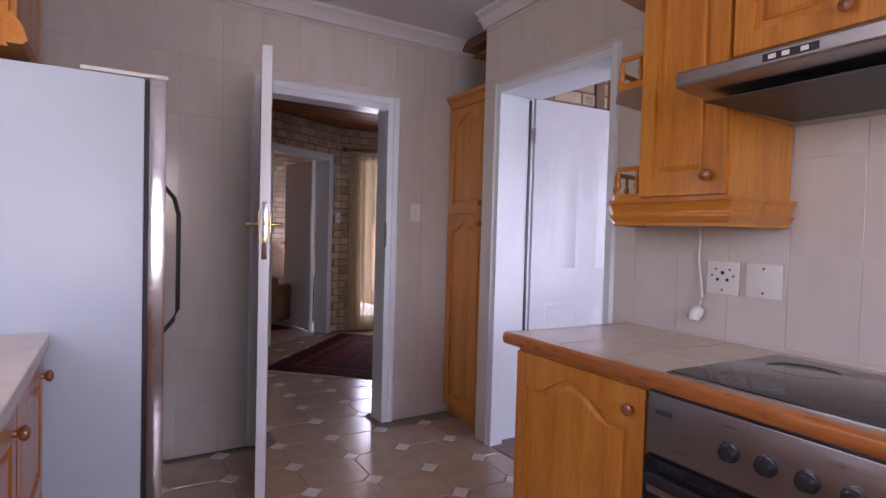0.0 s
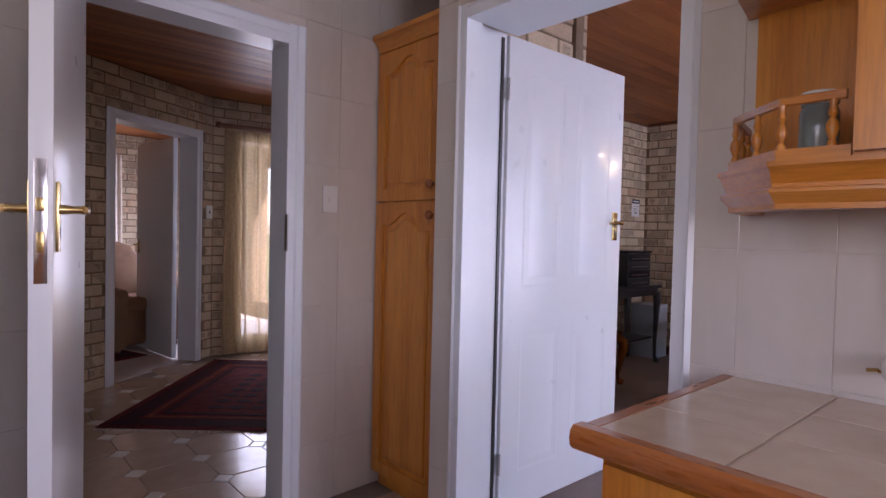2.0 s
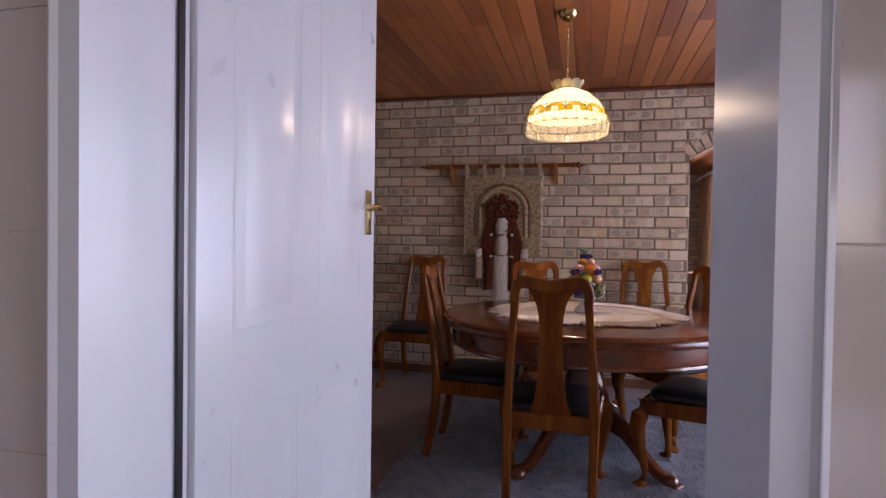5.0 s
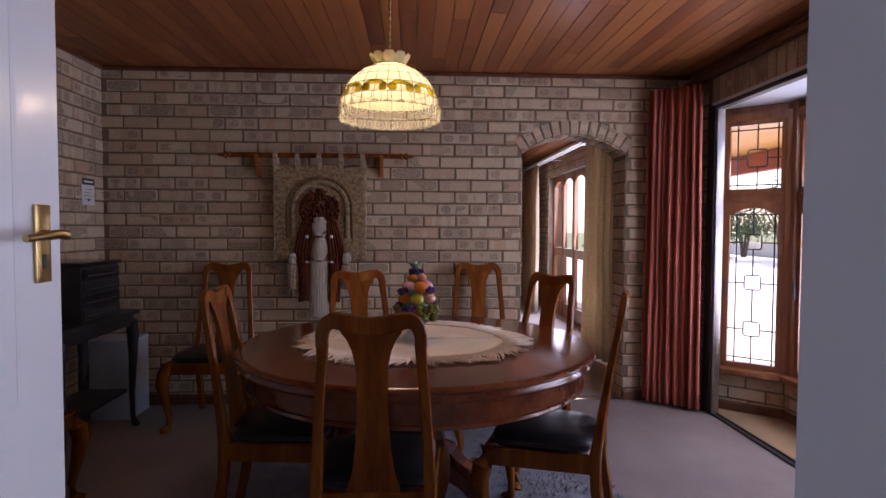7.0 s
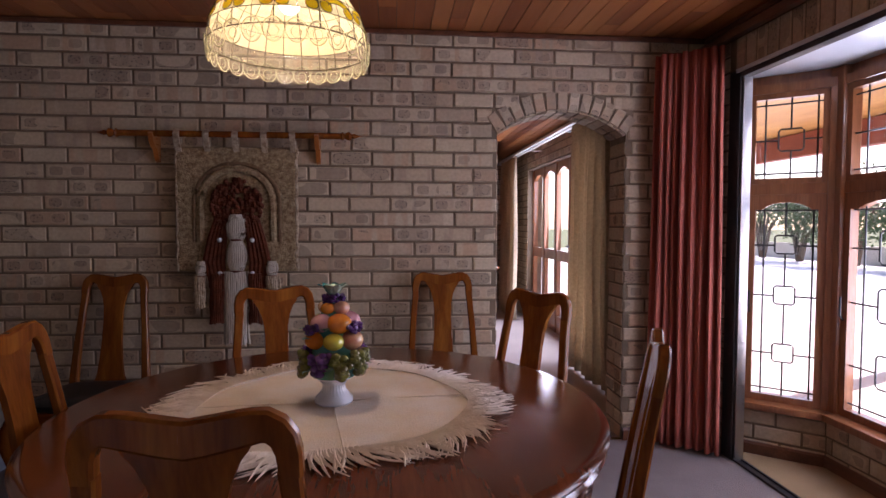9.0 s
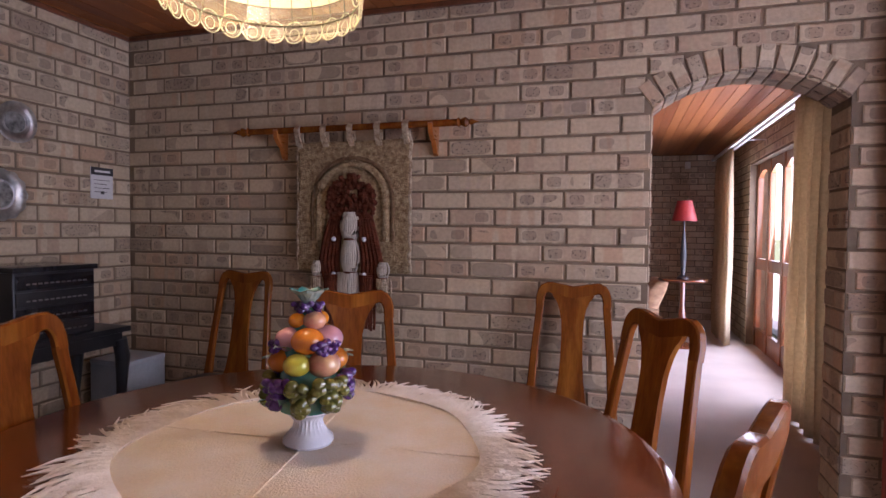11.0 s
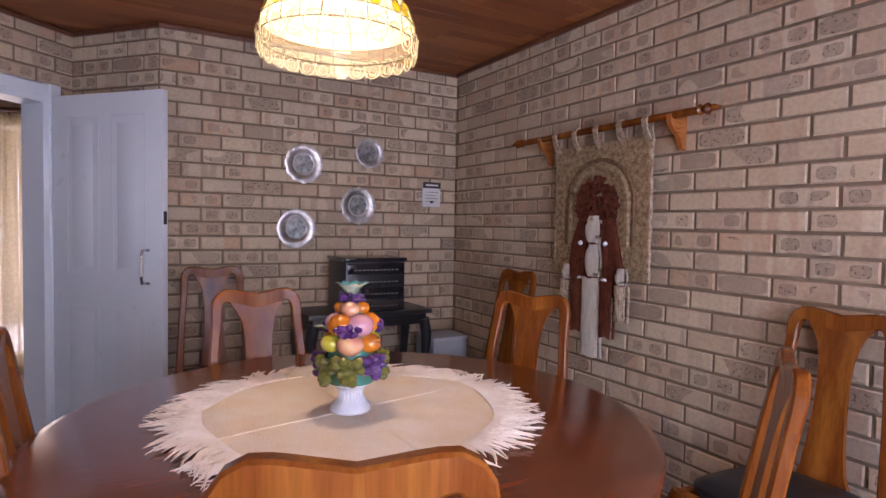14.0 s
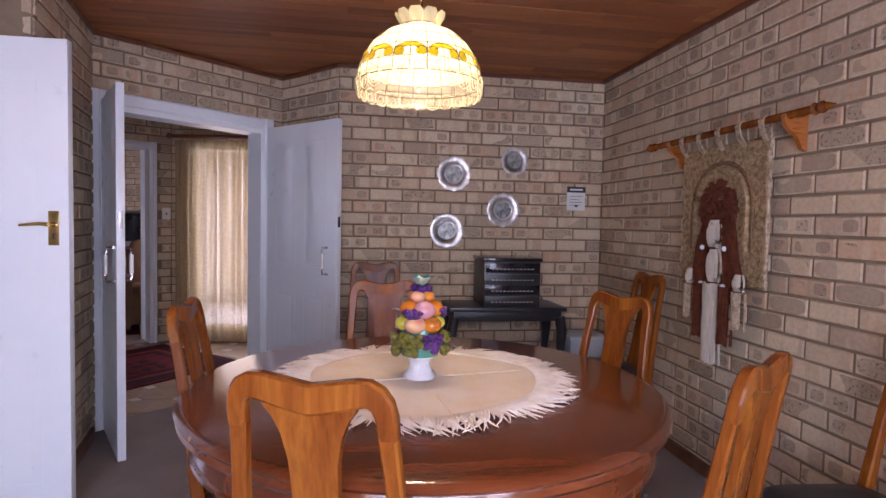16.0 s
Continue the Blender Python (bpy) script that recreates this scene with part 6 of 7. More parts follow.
yarn_bundle(0.0, 1.335, 1.20, 0.052, WHITE_WOOL, "plump white yarn bundle", 11)
cord(0.0, 1.20, 0.03)
yarn_bundle(0.0, 1.195, 1.03, 0.048, WHITE_WOOL, "plump white yarn bundle", 11)
cord(0.0, 1.03, 0.034)
yarn_bundle(-0.005, 1.03, 0.63, 0.062, WHITE_WOOL, "long white yarn tassel", 13, True)
for sx in (-1, 1):
    yarn_bundle(sx * 0.185, 1.085, 1.005, 0.03, WHITE_WOOL, "small white yarn ball", 9)
    cord(sx * 0.185, 1.005, 0.022)
    yarn_bundle(sx * 0.19, 1.005, 0.83, 0.034, MOTTLED_WOOL, "cream yarn tassel", 9, True)
    yarn_bundle(sx * 0.10, 1.02, 0.74, 0.04, BROWN_WOOL, "brown yarn tassel", 9, True)
    for z in (1.20, 1.02):
        bm = bmesh.new()
        ball(bm, (sx * 0.085, 0.10, z), 0.013, (1, 1, 1), 10, 8)
        part("bead", bm, WHITE_GLAZE, hang, "white bead")

# plates on the wall
def plate(x, z, r, wavy, label):
    ob = thing("wall_plate", flat(x, 4.321, z), label, "plate", "plates on the brick wall")
    bm = bmesh.new()
    prof = [(0.0, 0.004), (0.52, 0.004), (0.60, 0.010), (0.66, 0.016), (0.94, 0.022), (1.0, 0.020), (0.98, 0.012), (0.6, 0.0), (0.0, 0.0)]
    rings = []
    for rr, h in prof:
        rings.append([(r * rr * (1 + (0.035 * math.cos(12 * a) if wavy else 0.012 * math.cos(40 * a)) * (rr > 0.8)) * math.cos(a), -h, r * rr * (1 + (0.035 * math.cos(12 * a) if wavy else 0.012 * math.cos(40 * a)) * (rr > 0.8)) * math.sin(a)) for a in (2 * math.pi * k / 80 for k in range(80))])
    rings[0] = [(0.002 * math.cos(2 * math.pi * k / 80), -0.004, 0.002 * math.sin(2 * math.pi * k / 80)) for k in range(80)]
    rings[-1] = [(0.002 * math.cos(2 * math.pi * k / 80), 0.0, 0.002 * math.sin(2 * math.pi * k / 80)) for k in range(80)]
    loft(bm, rings)
    part("rim", bm, PEWTER, ob, "embossed pewter rim")
    bm = bmesh.new()
    lathe(bm, [(0.0, -0.0062), (r * 0.50, -0.0062), (r * 0.50, -0.0045), (0.0, -0.0045)], 40, (0, 0, 0), "y")
    part("picture_disc", bm, PICTURE, ob, "dark engraved landscape disc")
    bm = bmesh.new()
    for rr in (0.56, 0.66 if not wavy else 0.9):
        pts = [(r * rr * math.cos(2 * math.pi * k / 40), -0.016 if rr > 0.6 else -0.009, r * rr * math.sin(2 * math.pi * k / 40)) for k in range(41)]
        tube(bm, pts, 0.003, 5)
    part("raised_ring", bm, WHITE_GLAZE if wavy else PEWTER, ob)


PICTURE = mat("engraved_picture", (0.42, 0.43, 0.42), (0.05, 0.055, 0.05), rough=0.3, scale=24, fine=120, bump=0.1, metal=0.3)
plate(5.068, 1.648, 0.122, True, "large wavy-edged pewter plate with an engraved landscape, on the brick wall")
plate(5.512, 1.752, 0.100, False, "small round pewter plate with a ringed centre, on the brick wall")
plate(5.436, 1.397, 0.122, True, "large wavy-edged pewter plate with an engraved landscape, on the brick wall")
plate(5.022, 1.238, 0.122, False, "round beaded pewter plate with a ringed centre, on the brick wall")
note = thing("wall_calendar", flat(5.995, 4.3205, 1.495), "small white calendar sheet with a black heading, on the brick wall", "calendar")
bm = bmesh.new()
box(bm, -0.072, -0.004, -0.088, 0.072, 0, 0.088, 0.001)
part("sheet", bm, PAPER, note)
bm = bmesh.new()
box(bm, -0.072, -0.006, 0.045, 0.072, -0.0045, 0.088)
part("heading", bm, INK, note, "black heading band")
bm = bmesh.new()
for k in range(4):
    box(bm, -0.05, -0.0055, 0.015 - 0.022 * k, 0.05 - 0.02 * (k % 2), -0.0045, 0.018 - 0.022 * k)
box(bm, -0.01, -0.0055, -0.062, 0.012, -0.0045, -0.045)
part("print_lines", bm, DARK_FRAME, note, "faint printed lines")
bm = bmesh.new()
box(bm, -0.05, -0.0075, 0.06, 0.05, -0.0063, 0.072)
part("heading_print", bm, PAPER, note, "pale heading print")

# hi-fi on a small dark table
hifi_table = thing("side_table", flat(5.385, 4.085) @ Matrix.Diagonal((1, 1, 1.045, 1)), "black-stained side table with shaped legs under the stereo", "table")
bm = bmesh.new()
box(bm, -0.40, -0.19, 0.685, 0.40, 0.19, 0.712, 0.006)
part("tabletop", bm, BLACK_PLASTIC, hifi_table)
bm = bmesh.new()
box(bm, -0.37, -0.165, 0.62, 0.37, 0.165, 0.685, 0.004)
part("apron", bm, BLACK_PLASTIC, hifi_table)
for sx in (-1, 1):
    for sy in (-1, 1):
        bm = bmesh.new()
        x, y = sx * 0.36, sy * 0.155
        tube(bm, [(x, y, 0.65), (x + sx * 0.018, y, 0.56), (x + sx * 0.012, y, 0.42), (x - sx * 0.006, y, 0.2), (x, y, 0.06), (x + sx * 0.02, y - 0.01, 0.012), (x + sx * 0.02, y - 0.01, 0)], [0.035, 0.036, 0.026, 0.018, 0.016, 0.026, 0.024], 10)
        part("leg", bm, BLACK_PLASTIC, hifi_table)
bm = bmesh.new()
box(bm, -0.33, -0.14, 0.22, 0.33, 0.14, 0.24, 0.004)
part("lower_shelf", bm, BLACK_PLASTIC, hifi_table)
stereo = thing("stereo_system", flat(5.41, 4.09, 0.744) @ Matrix.Diagonal((0.9, 1, 0.88, 1)), "black stacked hi-fi system with rows of buttons", "stereo")
bm = bmesh.new()
box(bm, -0.215, -0.16, 0.0, 0.215, 0.16, 0.345, 0.008)
part("cabinet", bm, BLACK_PLASTIC, stereo)
bm = bmesh.new()
box(bm, -0.225, -0.175, 0.345, 0.225, 0.17, 0.372, 0.006)
part("turntable_lid", bm, BLACK_GLASS, stereo, "smoked turntable lid")
for k in range(4):
    bm = bmesh.new()
    box(bm, -0.205, -0.168, 0.012 + 0.083 * k, 0.205, -0.158, 0.082 + 0.083 * k, 0.002)
    unit = part("unit_front", bm, BLACK_GLASS if k % 2 else BLACK_PLASTIC, stereo)
    bm = bmesh.new()
    for j in range(11):
        box(bm, -0.16 + 0.03 * j, -0.172, 0.035 + 0.083 * k, -0.142 + 0.03 * j, -0.167, 0.043 + 0.083 * k)
    part("buttons", bm, STEEL, unit, "row of small grey buttons")
boxy = thing("storage_box", flat(5.99, 4.12), "pale blue-white cardboard box beside the side table", "box")
bm = bmesh.new()
box(bm, -0.13, -0.12, 0, 0.13, 0.14, 0.50, 0.004)
part("carton", bm, mat("pale_blue_card", (0.40, 0.45, 0.50), (0.34, 0.39, 0.44), rough=0.7), boxy)
bm = bmesh.new()
box(bm, -0.132, -0.122, 0.50, 0.132, 0.142, 0.525, 0.004)
part("lid", bm, mat("pale_blue_lid", (0.46, 0.50, 0.54), (0.40, 0.44, 0.48), rough=0.7), boxy)


# ---- kitchen ----
def arched(u0, u1, v0, v1, rise, n=16):
    """Outline with a cathedral top: level shoulders and a curved rise in the middle."""
    pts = [(u0, v0), (u1, v0)]
    for k in range(n + 1):
        t = 1 - 2 * k / n
        pts.append(((u0 + u1) / 2 + (u1 - u0) / 2 * t, v1 - rise * (1 - 0.5 * (1 + math.cos(math.pi * min(1.0, abs(t) * 1.25))))))
    return pts


def square_to(pts, u0, u1, v0, v1):
    """The rectangle's outline with as many points as the arched one."""
    n = len(pts) - 3
    return [(u0, v0), (u1, v0)] + [(u1 + (u0 - u1) * k / n, v1) for k in range(n + 1)]


def cabinet_door(parent, u0, u1, v0, v1, place, rise, knob=None, material=None):
    """A framed door with a raised, arched panel and a turned knob; place(u, v, out)."""
    material = material or PINE
    fr = 0.055
    inner = arched(u0 + fr, u1 - fr, v0 + fr, v1 - fr * 0.8, rise)
    bm = bmesh.new()
    ring_slab(bm, square_to(inner, u0, u1, v0, v1), inner, place, 0.0, 0.020)
    d = part("door", bm, material, parent, "", False)
    bm = bmesh.new()
    slab(bm, arched(u0 + fr - 0.004, u1 - fr + 0.004, v0 + fr - 0.004, v1 - fr * 0.8 + 0.004, rise), place, 0.001, 0.009)
    slab(bm, arched(u0 + fr + 0.022, u1 - fr - 0.022, v0 + fr + 0.022, v1 - fr * 0.8 - 0.022, rise), place, 0.009, 0.018, 0.012)
    part("panel", bm, material, d, "", False)
    if knob:
        bm = bmesh.new()
        ku, kv = knob
        rings = []
        for r, h in ((0.009, 0.018), (0.008, 0.028), (0.015, 0.033), (0.019, 0.041), (0.018, 0.047), (0.010, 0.052), (0.002, 0.053)):
            rings.append([place(ku + r * math.cos(2 * math.pi * k / 14), kv + r * math.sin(2 * math.pi * k / 14), h) for k in range(14)])
        loft(bm, rings)
        part("knob", bm, KNOB, d, "turned red-brown wooden knob")
    return d


# tall cupboard in the recess
def face_x(x):
    return lambda u, v, d: (x - d, u, v)


cup = thing("tall_cupboard", flat(0, 0), "tall honey-oak cupboard with arched panel doors in the wall recess", "cupboard")
bm = bmesh.new()
box(bm, 2.15, 2.975, 0.06, 2.70, 3.437, 2.03)
part("carcass", bm, PINE, cup, "", False)
bm = bmesh.new()
box(bm, 2.175, 2.977, 0.0, 2.69, 3.435, 0.06)
part("plinth", bm, PINE, cup, "", False)
cabinet_door(cup, 2.985, 3.43, 0.075, 1.318, face_x(2.15), 0.055, (3.03, 1.262))
cabinet_door(cup, 2.985, 3.43, 1.326, 1.995, face_x(2.15), 0.055, (3.03, 1.388))
bm = bmesh.new()
prof = [(0.0, 2.0), (0.012, 2.005), (0.018, 2.025), (0.035, 2.048), (0.05, 2.058), (0.05, 2.078), (-0.02, 2.078), (-0.02, 2.0)]
loft(bm, [[(2.148 - u, y, z) for u, z in prof] for y in (2.975, 3.436)])
part("cornice", bm, PINE_H, cup, "moulded oak cornice")

# base units and worktop along the dining room wall
KB = Matrix(((0.882, 0, 0, KX - 2.12 * 0.882), (0, 1, 0, 0.033), (0, 0, 0.968, 0), (0, 0, 0, 1)))
base = thing("base_cabinet", KB, "honey-oak base cabinet with one arched panel door", "cabinet")
bm = bmesh.new()
box(bm, 1.455, 1.19, 0.10, 2.11, 1.775, 0.838)
part("carcass", bm, PINE, base, "", False)
bm = bmesh.new()
box(bm, 1.49, 1.192, 0.0, 2.10, 1.765, 0.10)
part("plinth", bm, TRIM_WOOD, base, "", False)
cabinet_door(base, 1.20, 1.765, 0.115, 0.82, face_x(1.455), 0.075, (1.245, 0.755))
base2 = thing("base_cabinet", KB, "honey-oak base cabinet beside the oven", "cabinet")
bm = bmesh.new()
box(bm, 1.44, -1.2, 0.10, 2.11, 0.575, 0.838)
part("carcass", bm, PINE, base2, "", False)
bm = bmesh.new()
box(bm, 1.48, -1.19, 0.0, 2.10, 0.57, 0.10)
part("plinth", bm, TRIM_WOOD, base2, "", False)
for k in range(3):
    cabinet_door(base2, -1.19 + 0.585 * k, -0.615 + 0.585 * k, 0.115, 0.82, face_x(1.44), 0.075, (-0.66 + 0.585 * k, 0.755))
top = thing("worktop", KB, "tiled kitchen worktop with an oak front edge", "worktop")
bm = bmesh.new()
box(bm, 1.442, -1.2, 0.84, 2.112, 1.78, 0.8795)
part("bed", bm, TOP_GROUT, top, "", False)
bm = bmesh.new()
prof = [(1.442, 0.838), (1.412, 0.838), (1.403, 0.846), (1.400, 0.86), (1.403, 0.874), (1.413, 0.882), (1.442, 0.882)]
loft(bm, [[(x, y, z) for x, z in prof] for y in (-1.2, 1.815)])
part("front_edge", bm, EDGE_OAK, top, "rounded red-oak front edge")
bm = bmesh.new()
prof = [(1.78, 0.838), (1.807, 0.838), (1.815, 0.85), (1.815, 0.872), (1.805, 0.882), (1.78, 0.882)]
loft(bm, [[(x, y, z) for y, z in prof] for x in (1.443, 2.112)])
part("end_edge", bm, EDGE_OAK_X, top, "rounded red-oak end edge")
tw = 0.2215
tile_top = None
for i in range(3):
    for j in range(14):
        y1 = 1.7812 - 0.218 * j
        if tile_top is None:
            bm = bmesh.new()
            box(bm, -tw / 2, -0.1065, 0, tw / 2, 0.1065, 0.009, 0.0015)
            tile_top = to_mesh("tile", bm, TOP_TILE, False)
        ob = new("tile", tile_top)
        ob.parent = top
        ob.location = (1.555 + 0.2235 * i, y1 - 0.1085, 0.8725)
oven = thing("oven", KB, "stainless built-under oven with black knobs and a dark glass door", "oven")
bm = bmesh.new()
box(bm, 1.43, 0.585, 0.10, 2.05, 1.18, 0.836)
part("body", bm, BLACK_PLASTIC, oven, "", False)
bm = bmesh.new()
box(bm, 1.412, 0.59, 0.665, 1.431, 1.175, 0.83, 0.003)
fascia = part("control_panel", bm, STEEL, oven, "stainless control panel")
for k in range(5):
    bm = bmesh.new()
    lathe(bm, [(0.024, 0.0), (0.024, -0.006), (0.019, -0.008), (0.017, -0.026), (0.0, -0.028)], 20, (1.412, 0.94 - 0.0845 * k, 0.745), "x")
    part("control_knob", bm, BLACK_PLASTIC, fascia, "black control knob")
bm = bmesh.new()
box(bm, 1.4105, 1.10, 0.775, 1.4125, 1.15, 0.787)
part("maker_plate", bm, DARK_FRAME, fascia, "small dark name plate")
bm = bmesh.new()
box(bm, 1.405, 0.59, 0.14, 1.431, 1.175, 0.655, 0.003)
odoor = part("oven_door", bm, BLACK_GLASS, oven, "dark glass oven door")
bm = bmesh.new()
bar(bm, [(1.375, 0.62, 0.61), (1.372, 0.88, 0.612), (1.375, 1.145, 0.61)], 0.03, 0.018, (0, 0, 1))
for y in (0.65, 1.115):
    tube(bm, [(1.405, y, 0.61), (1.378, y, 0.61)], 0.008, 8)
part("door_handle", bm, BLACK_PLASTIC, odoor, "black bar handle")
bm = bmesh.new()
box(bm, 1.4035, 0.60, 0.56, 1.4055, 1.165, 0.59)
part("vent_strip", bm, STEEL, odoor)
hob = thing("ceramic_hob", KB, "black ceramic hob with a thin steel rim, set in the worktop", "hob")
bm = bmesh.new()
box(bm, 1.452, 0.57, 0.8815, 2.03, 1.15, 0.886, 0.0015)
part("rim", bm, STEEL, hob, "thin steel rim")
bm = bmesh.new()
box(bm, 1.459, 0.577, 0.886, 2.023, 1.143, 0.8885, 0.001)
part("glass", bm, BLACK_GLASS, hob)
for cx, cy, r in ((1.59, 0.99, 0.075), (1.59, 0.72, 0.09), (1.85, 0.99, 0.09), (1.85, 0.72, 0.075)):
    bm = bmesh.new()
    tube(bm, [(cx + r * math.cos(2 * math.pi * k / 32), cy + r * math.sin(2 * math.pi * k / 32), 0.8882) for k in range(33)], 0.0007, 4)
    part("ring_mark", bm, BLACK_PLASTIC, hob, "faint cooking zone ring")

# wall units
upper = thing("wall_cabinet", flat(-0.04, -0.012, -0.02), "honey-oak wall cabinet with a moulded base", "cabinet")
bm = bmesh.new()
box(bm, 1.80, 1.215, 1.35, 2.11, 1.532, 2.20)
part("carcass", bm, PINE, upper, "", False)
cabinet_door(upper, 1.222, 1.527, 1.36, 2.16, face_x(1.80), 0.0, (1.268, 1.415))
bm = bmesh.new()
prof = [(0.0, 1.352), (0.02, 1.352), (0.02, 1.343), (0.013, 1.336), (0.004, 1.312), (0.004, 1.305), (0.013, 1.302), (0.013, 1.296), (-0.004, 1.276), (-0.004, 1.266), (-0.05, 1.266), (-0.05, 1.352)]
path = [(2.11, 1.213), (1.80, 1.213), (1.80, 1.65), (1.93, 1.785), (2.11, 1.82)]
nrms = [(0, -1), (-1, -1), (-0.924, 0.383), (-0.5, 0.866), (0, 1)]
loft(bm, [[(x + nx * u, y + ny * u, z) for u, z in prof] for (x, y), (nx, ny) in zip(path, nrms)])
part("base_moulding", bm, PINE_H, upper, "stepped oak base moulding", False)
hoodcab = thing("wall_cabinet", flat(-0.04, -0.012, -0.02), "honey-oak wall cabinet above the cooker hood", "cabinet")
bm = bmesh.new()
box(bm, 1.80, 0.615, 1.73, 2.11, 1.213, 2.20)
part("carcass", bm, PINE, hoodcab, "", False)
cabinet_door(hoodcab, 0.62, 1.208, 1.745, 2.16, face_x(1.80), 0.03, (0.914, 1.79))
shelf = thing("corner_shelf", flat(-0.04, -0.012, -0.02), "open honey-oak end shelf with little turned gallery rails", "shelf")
SHELF = [(2.11, 1.534), (1.80, 1.534), (1.80, 1.65), (1.93, 1.785), (2.11, 1.82)]
for z in (1.352, 1.735, 2.13):
    bm = bmesh.new()
    slab(bm, SHELF, lambda u, v, d: (u, v, z + d), 0.0, 0.022)
    part("shelf_board", bm, PINE_H, shelf, "", False)
bm = bmesh.new()
box(bm, 2.10, 1.5345, 1.374, 2.111, 1.795, 2.15)
part("back_panel", bm, PINE, shelf, "", False)
for z in (1.374, 1.757):
    run = [(1.812, 1.545), (1.812, 1.645), (1.935, 1.773), (2.095, 1.805)]
    bm = bmesh.new()
    bar(bm, [(x, y, z + 0.088) for x, y in run], 0.016, 0.012, (0, 0, 1))
    part("gallery_rail", bm, PINE_H, shelf, "slim gallery rail")
    for x, y in ((1.812, 1.565), (1.812, 1.645), (1.873, 1.708), (1.935, 1.773), (2.01, 1.788), (2.085, 1.803)):
        bm = bmesh.new()
        lathe(bm, [(0.008, 0), (0.008, 0.006), (0.005, 0.012), (0.011, 0.03), (0.009, 0.042), (0.004, 0.05), (0.008, 0.058), (0.005, 0.07), (0.007, 0.082)], 10, (x, y, z))
        part("baluster", bm, PINE, shelf, "turned baluster")
jar = thing("jar", flat(1.90, 1.608, 1.354), "small glass jar with a white lid on the corner shelf", "jar")
bm = bmesh.new()
lathe(bm, [(0.03, 0), (0.034, 0.008), (0.034, 0.085), (0.028, 0.1)], 18)
part("jar_body", bm, mat("grey_green_glass", (0.22, 0.26, 0.24), (0.17, 0.2, 0.19), rough=0.15), jar)
bm = bmesh.new()
lathe(bm, [(0.031, 0.1), (0.033, 0.103), (0.033, 0.122), (0.03, 0.125), (0, 0.126)], 18)
part("lid", bm, WHITE_PLASTIC, jar, "white lid")
jar2 = thing("jar", flat(1.89, 1.608, 1.737), "small glass jar with a white lid on the corner shelf", "jar")
bm = bmesh.new()
lathe(bm, [(0.03, 0), (0.034, 0.008), (0.034, 0.07), (0.028, 0.085)], 18)
part("jar_body", bm, mat("clear_green_glass", (0.25, 0.28, 0.26), (0.2, 0.22, 0.2), rough=0.15), jar2)
bm = bmesh.new()
lathe(bm, [(0.031, 0.085), (0.033, 0.088), (0.033, 0.105), (0, 0.108)], 18)
part("lid", bm, WHITE_PLASTIC, jar2, "white lid")
hood = thing("cooker_hood", flat(-0.04, -0.012, -0.02), "slim stainless cooker hood under the wall cabinet", "cooker hood")
bm = bmesh.new()
prof = [(2.11, 1.585), (1.60, 1.612), (1.548, 1.622), (1.545, 1.628), (1.545, 1.655), (1.552, 1.662), (1.79, 1.728), (2.11, 1.728)]
loft(bm, [[(x, y, z) for x, z in prof] for y in (0.617, 1.211)])
part("canopy", bm, STEEL, hood, "", False)
bm = bmesh.new()
box(bm, 1.62, 0.65, 1.588, 2.09, 1.18, 1.5915)
grill = part("filter", bm, DARK_FRAME, hood, "dark grease filter", False)
bm = bmesh.new()
for k in range(26):
    y = 0.75 + 0.013 * k
    tube(bm, [(1.655, y, 1.6925), (1.70, y + 0.006, 1.705)], 0.002, 4)
part("vent_slots", bm, INK, hood, "row of dark vent slots")
bm = bmesh.new()
box(bm, 1.5432, 0.86, 1.632, 1.5455, 0.98, 1.65)
part("switch_panel", bm, BLACK_PLASTIC, hood, "black switch panel")
for y in (0.88, 0.92, 0.95):
    bm = bmesh.new()
    box(bm, 1.5415, y, 1.636, 1.5435, y + 0.016, 1.646)
    part("switch", bm, WHITE_PLASTIC, hood, "white switch")

# sockets and plug
def wall_plate_socket(name, y, z, w, h, label, holes):
    ob = thing(name, flat(KX - 0.0055, y, z), label, "socket")
    bm = bmesh.new()
    box(bm, -0.009, -w / 2, -h / 2, 0, w / 2, h / 2, 0.003)
    part("plate", bm, WHITE_PLASTIC, ob)
    for nm, hy, hz, r in holes:
        bm = bmesh.new()
        lathe(bm, [(r, -0.0088), (r, -0.0098), (0, -0.0098)], 12, (0, hy, hz), "x")
        part(nm, bm, INK, ob)
    return ob


wall_plate_socket("wall_socket", 1.418, 1.073, 0.12, 0.115, "white three-pin wall socket on the tiled splashback", [("pin_hole", 0.0, 0.018, 0.007), ("pin_hole", 0.018, -0.006, 0.006), ("pin_hole", -0.018, -0.006, 0.006),
                  ("pin_hole", 0.04, 0.008, 0.004), ("pin_hole", 0.026, 0.03, 0.004), ("pin_hole", -0.026, 0.03, 0.004), ("pin_hole", -0.04, 0.008, 0.004), ("pin_hole", 0.0, -0.042, 0.004)])
wall_plate_socket("cooker_switch", 1.274, 1.074, 0.12, 0.115, "cream cooker isolator plate on the tiled splashback", [("screw", 0.0, 0.04, 0.004), ("screw", 0.0, -0.04, 0.004)])
plug = thing("plug_and_cable", flat(KX - 0.0055, 1.495, 0.935), "white plug on a cable that drops from the wall cabinet", "plug")
bm = bmesh.new()
tube(bm, [(-0.012, 0, 0.02), (-0.03, 0, 0.012), (-0.045, 0.0, -0.005), (-0.05, 0, -0.02)], [0.014, 0.024, 0.022, 0.016], 12)
part("plug_body", bm, WHITE_PLASTIC, plug)
bm = bmesh.new()
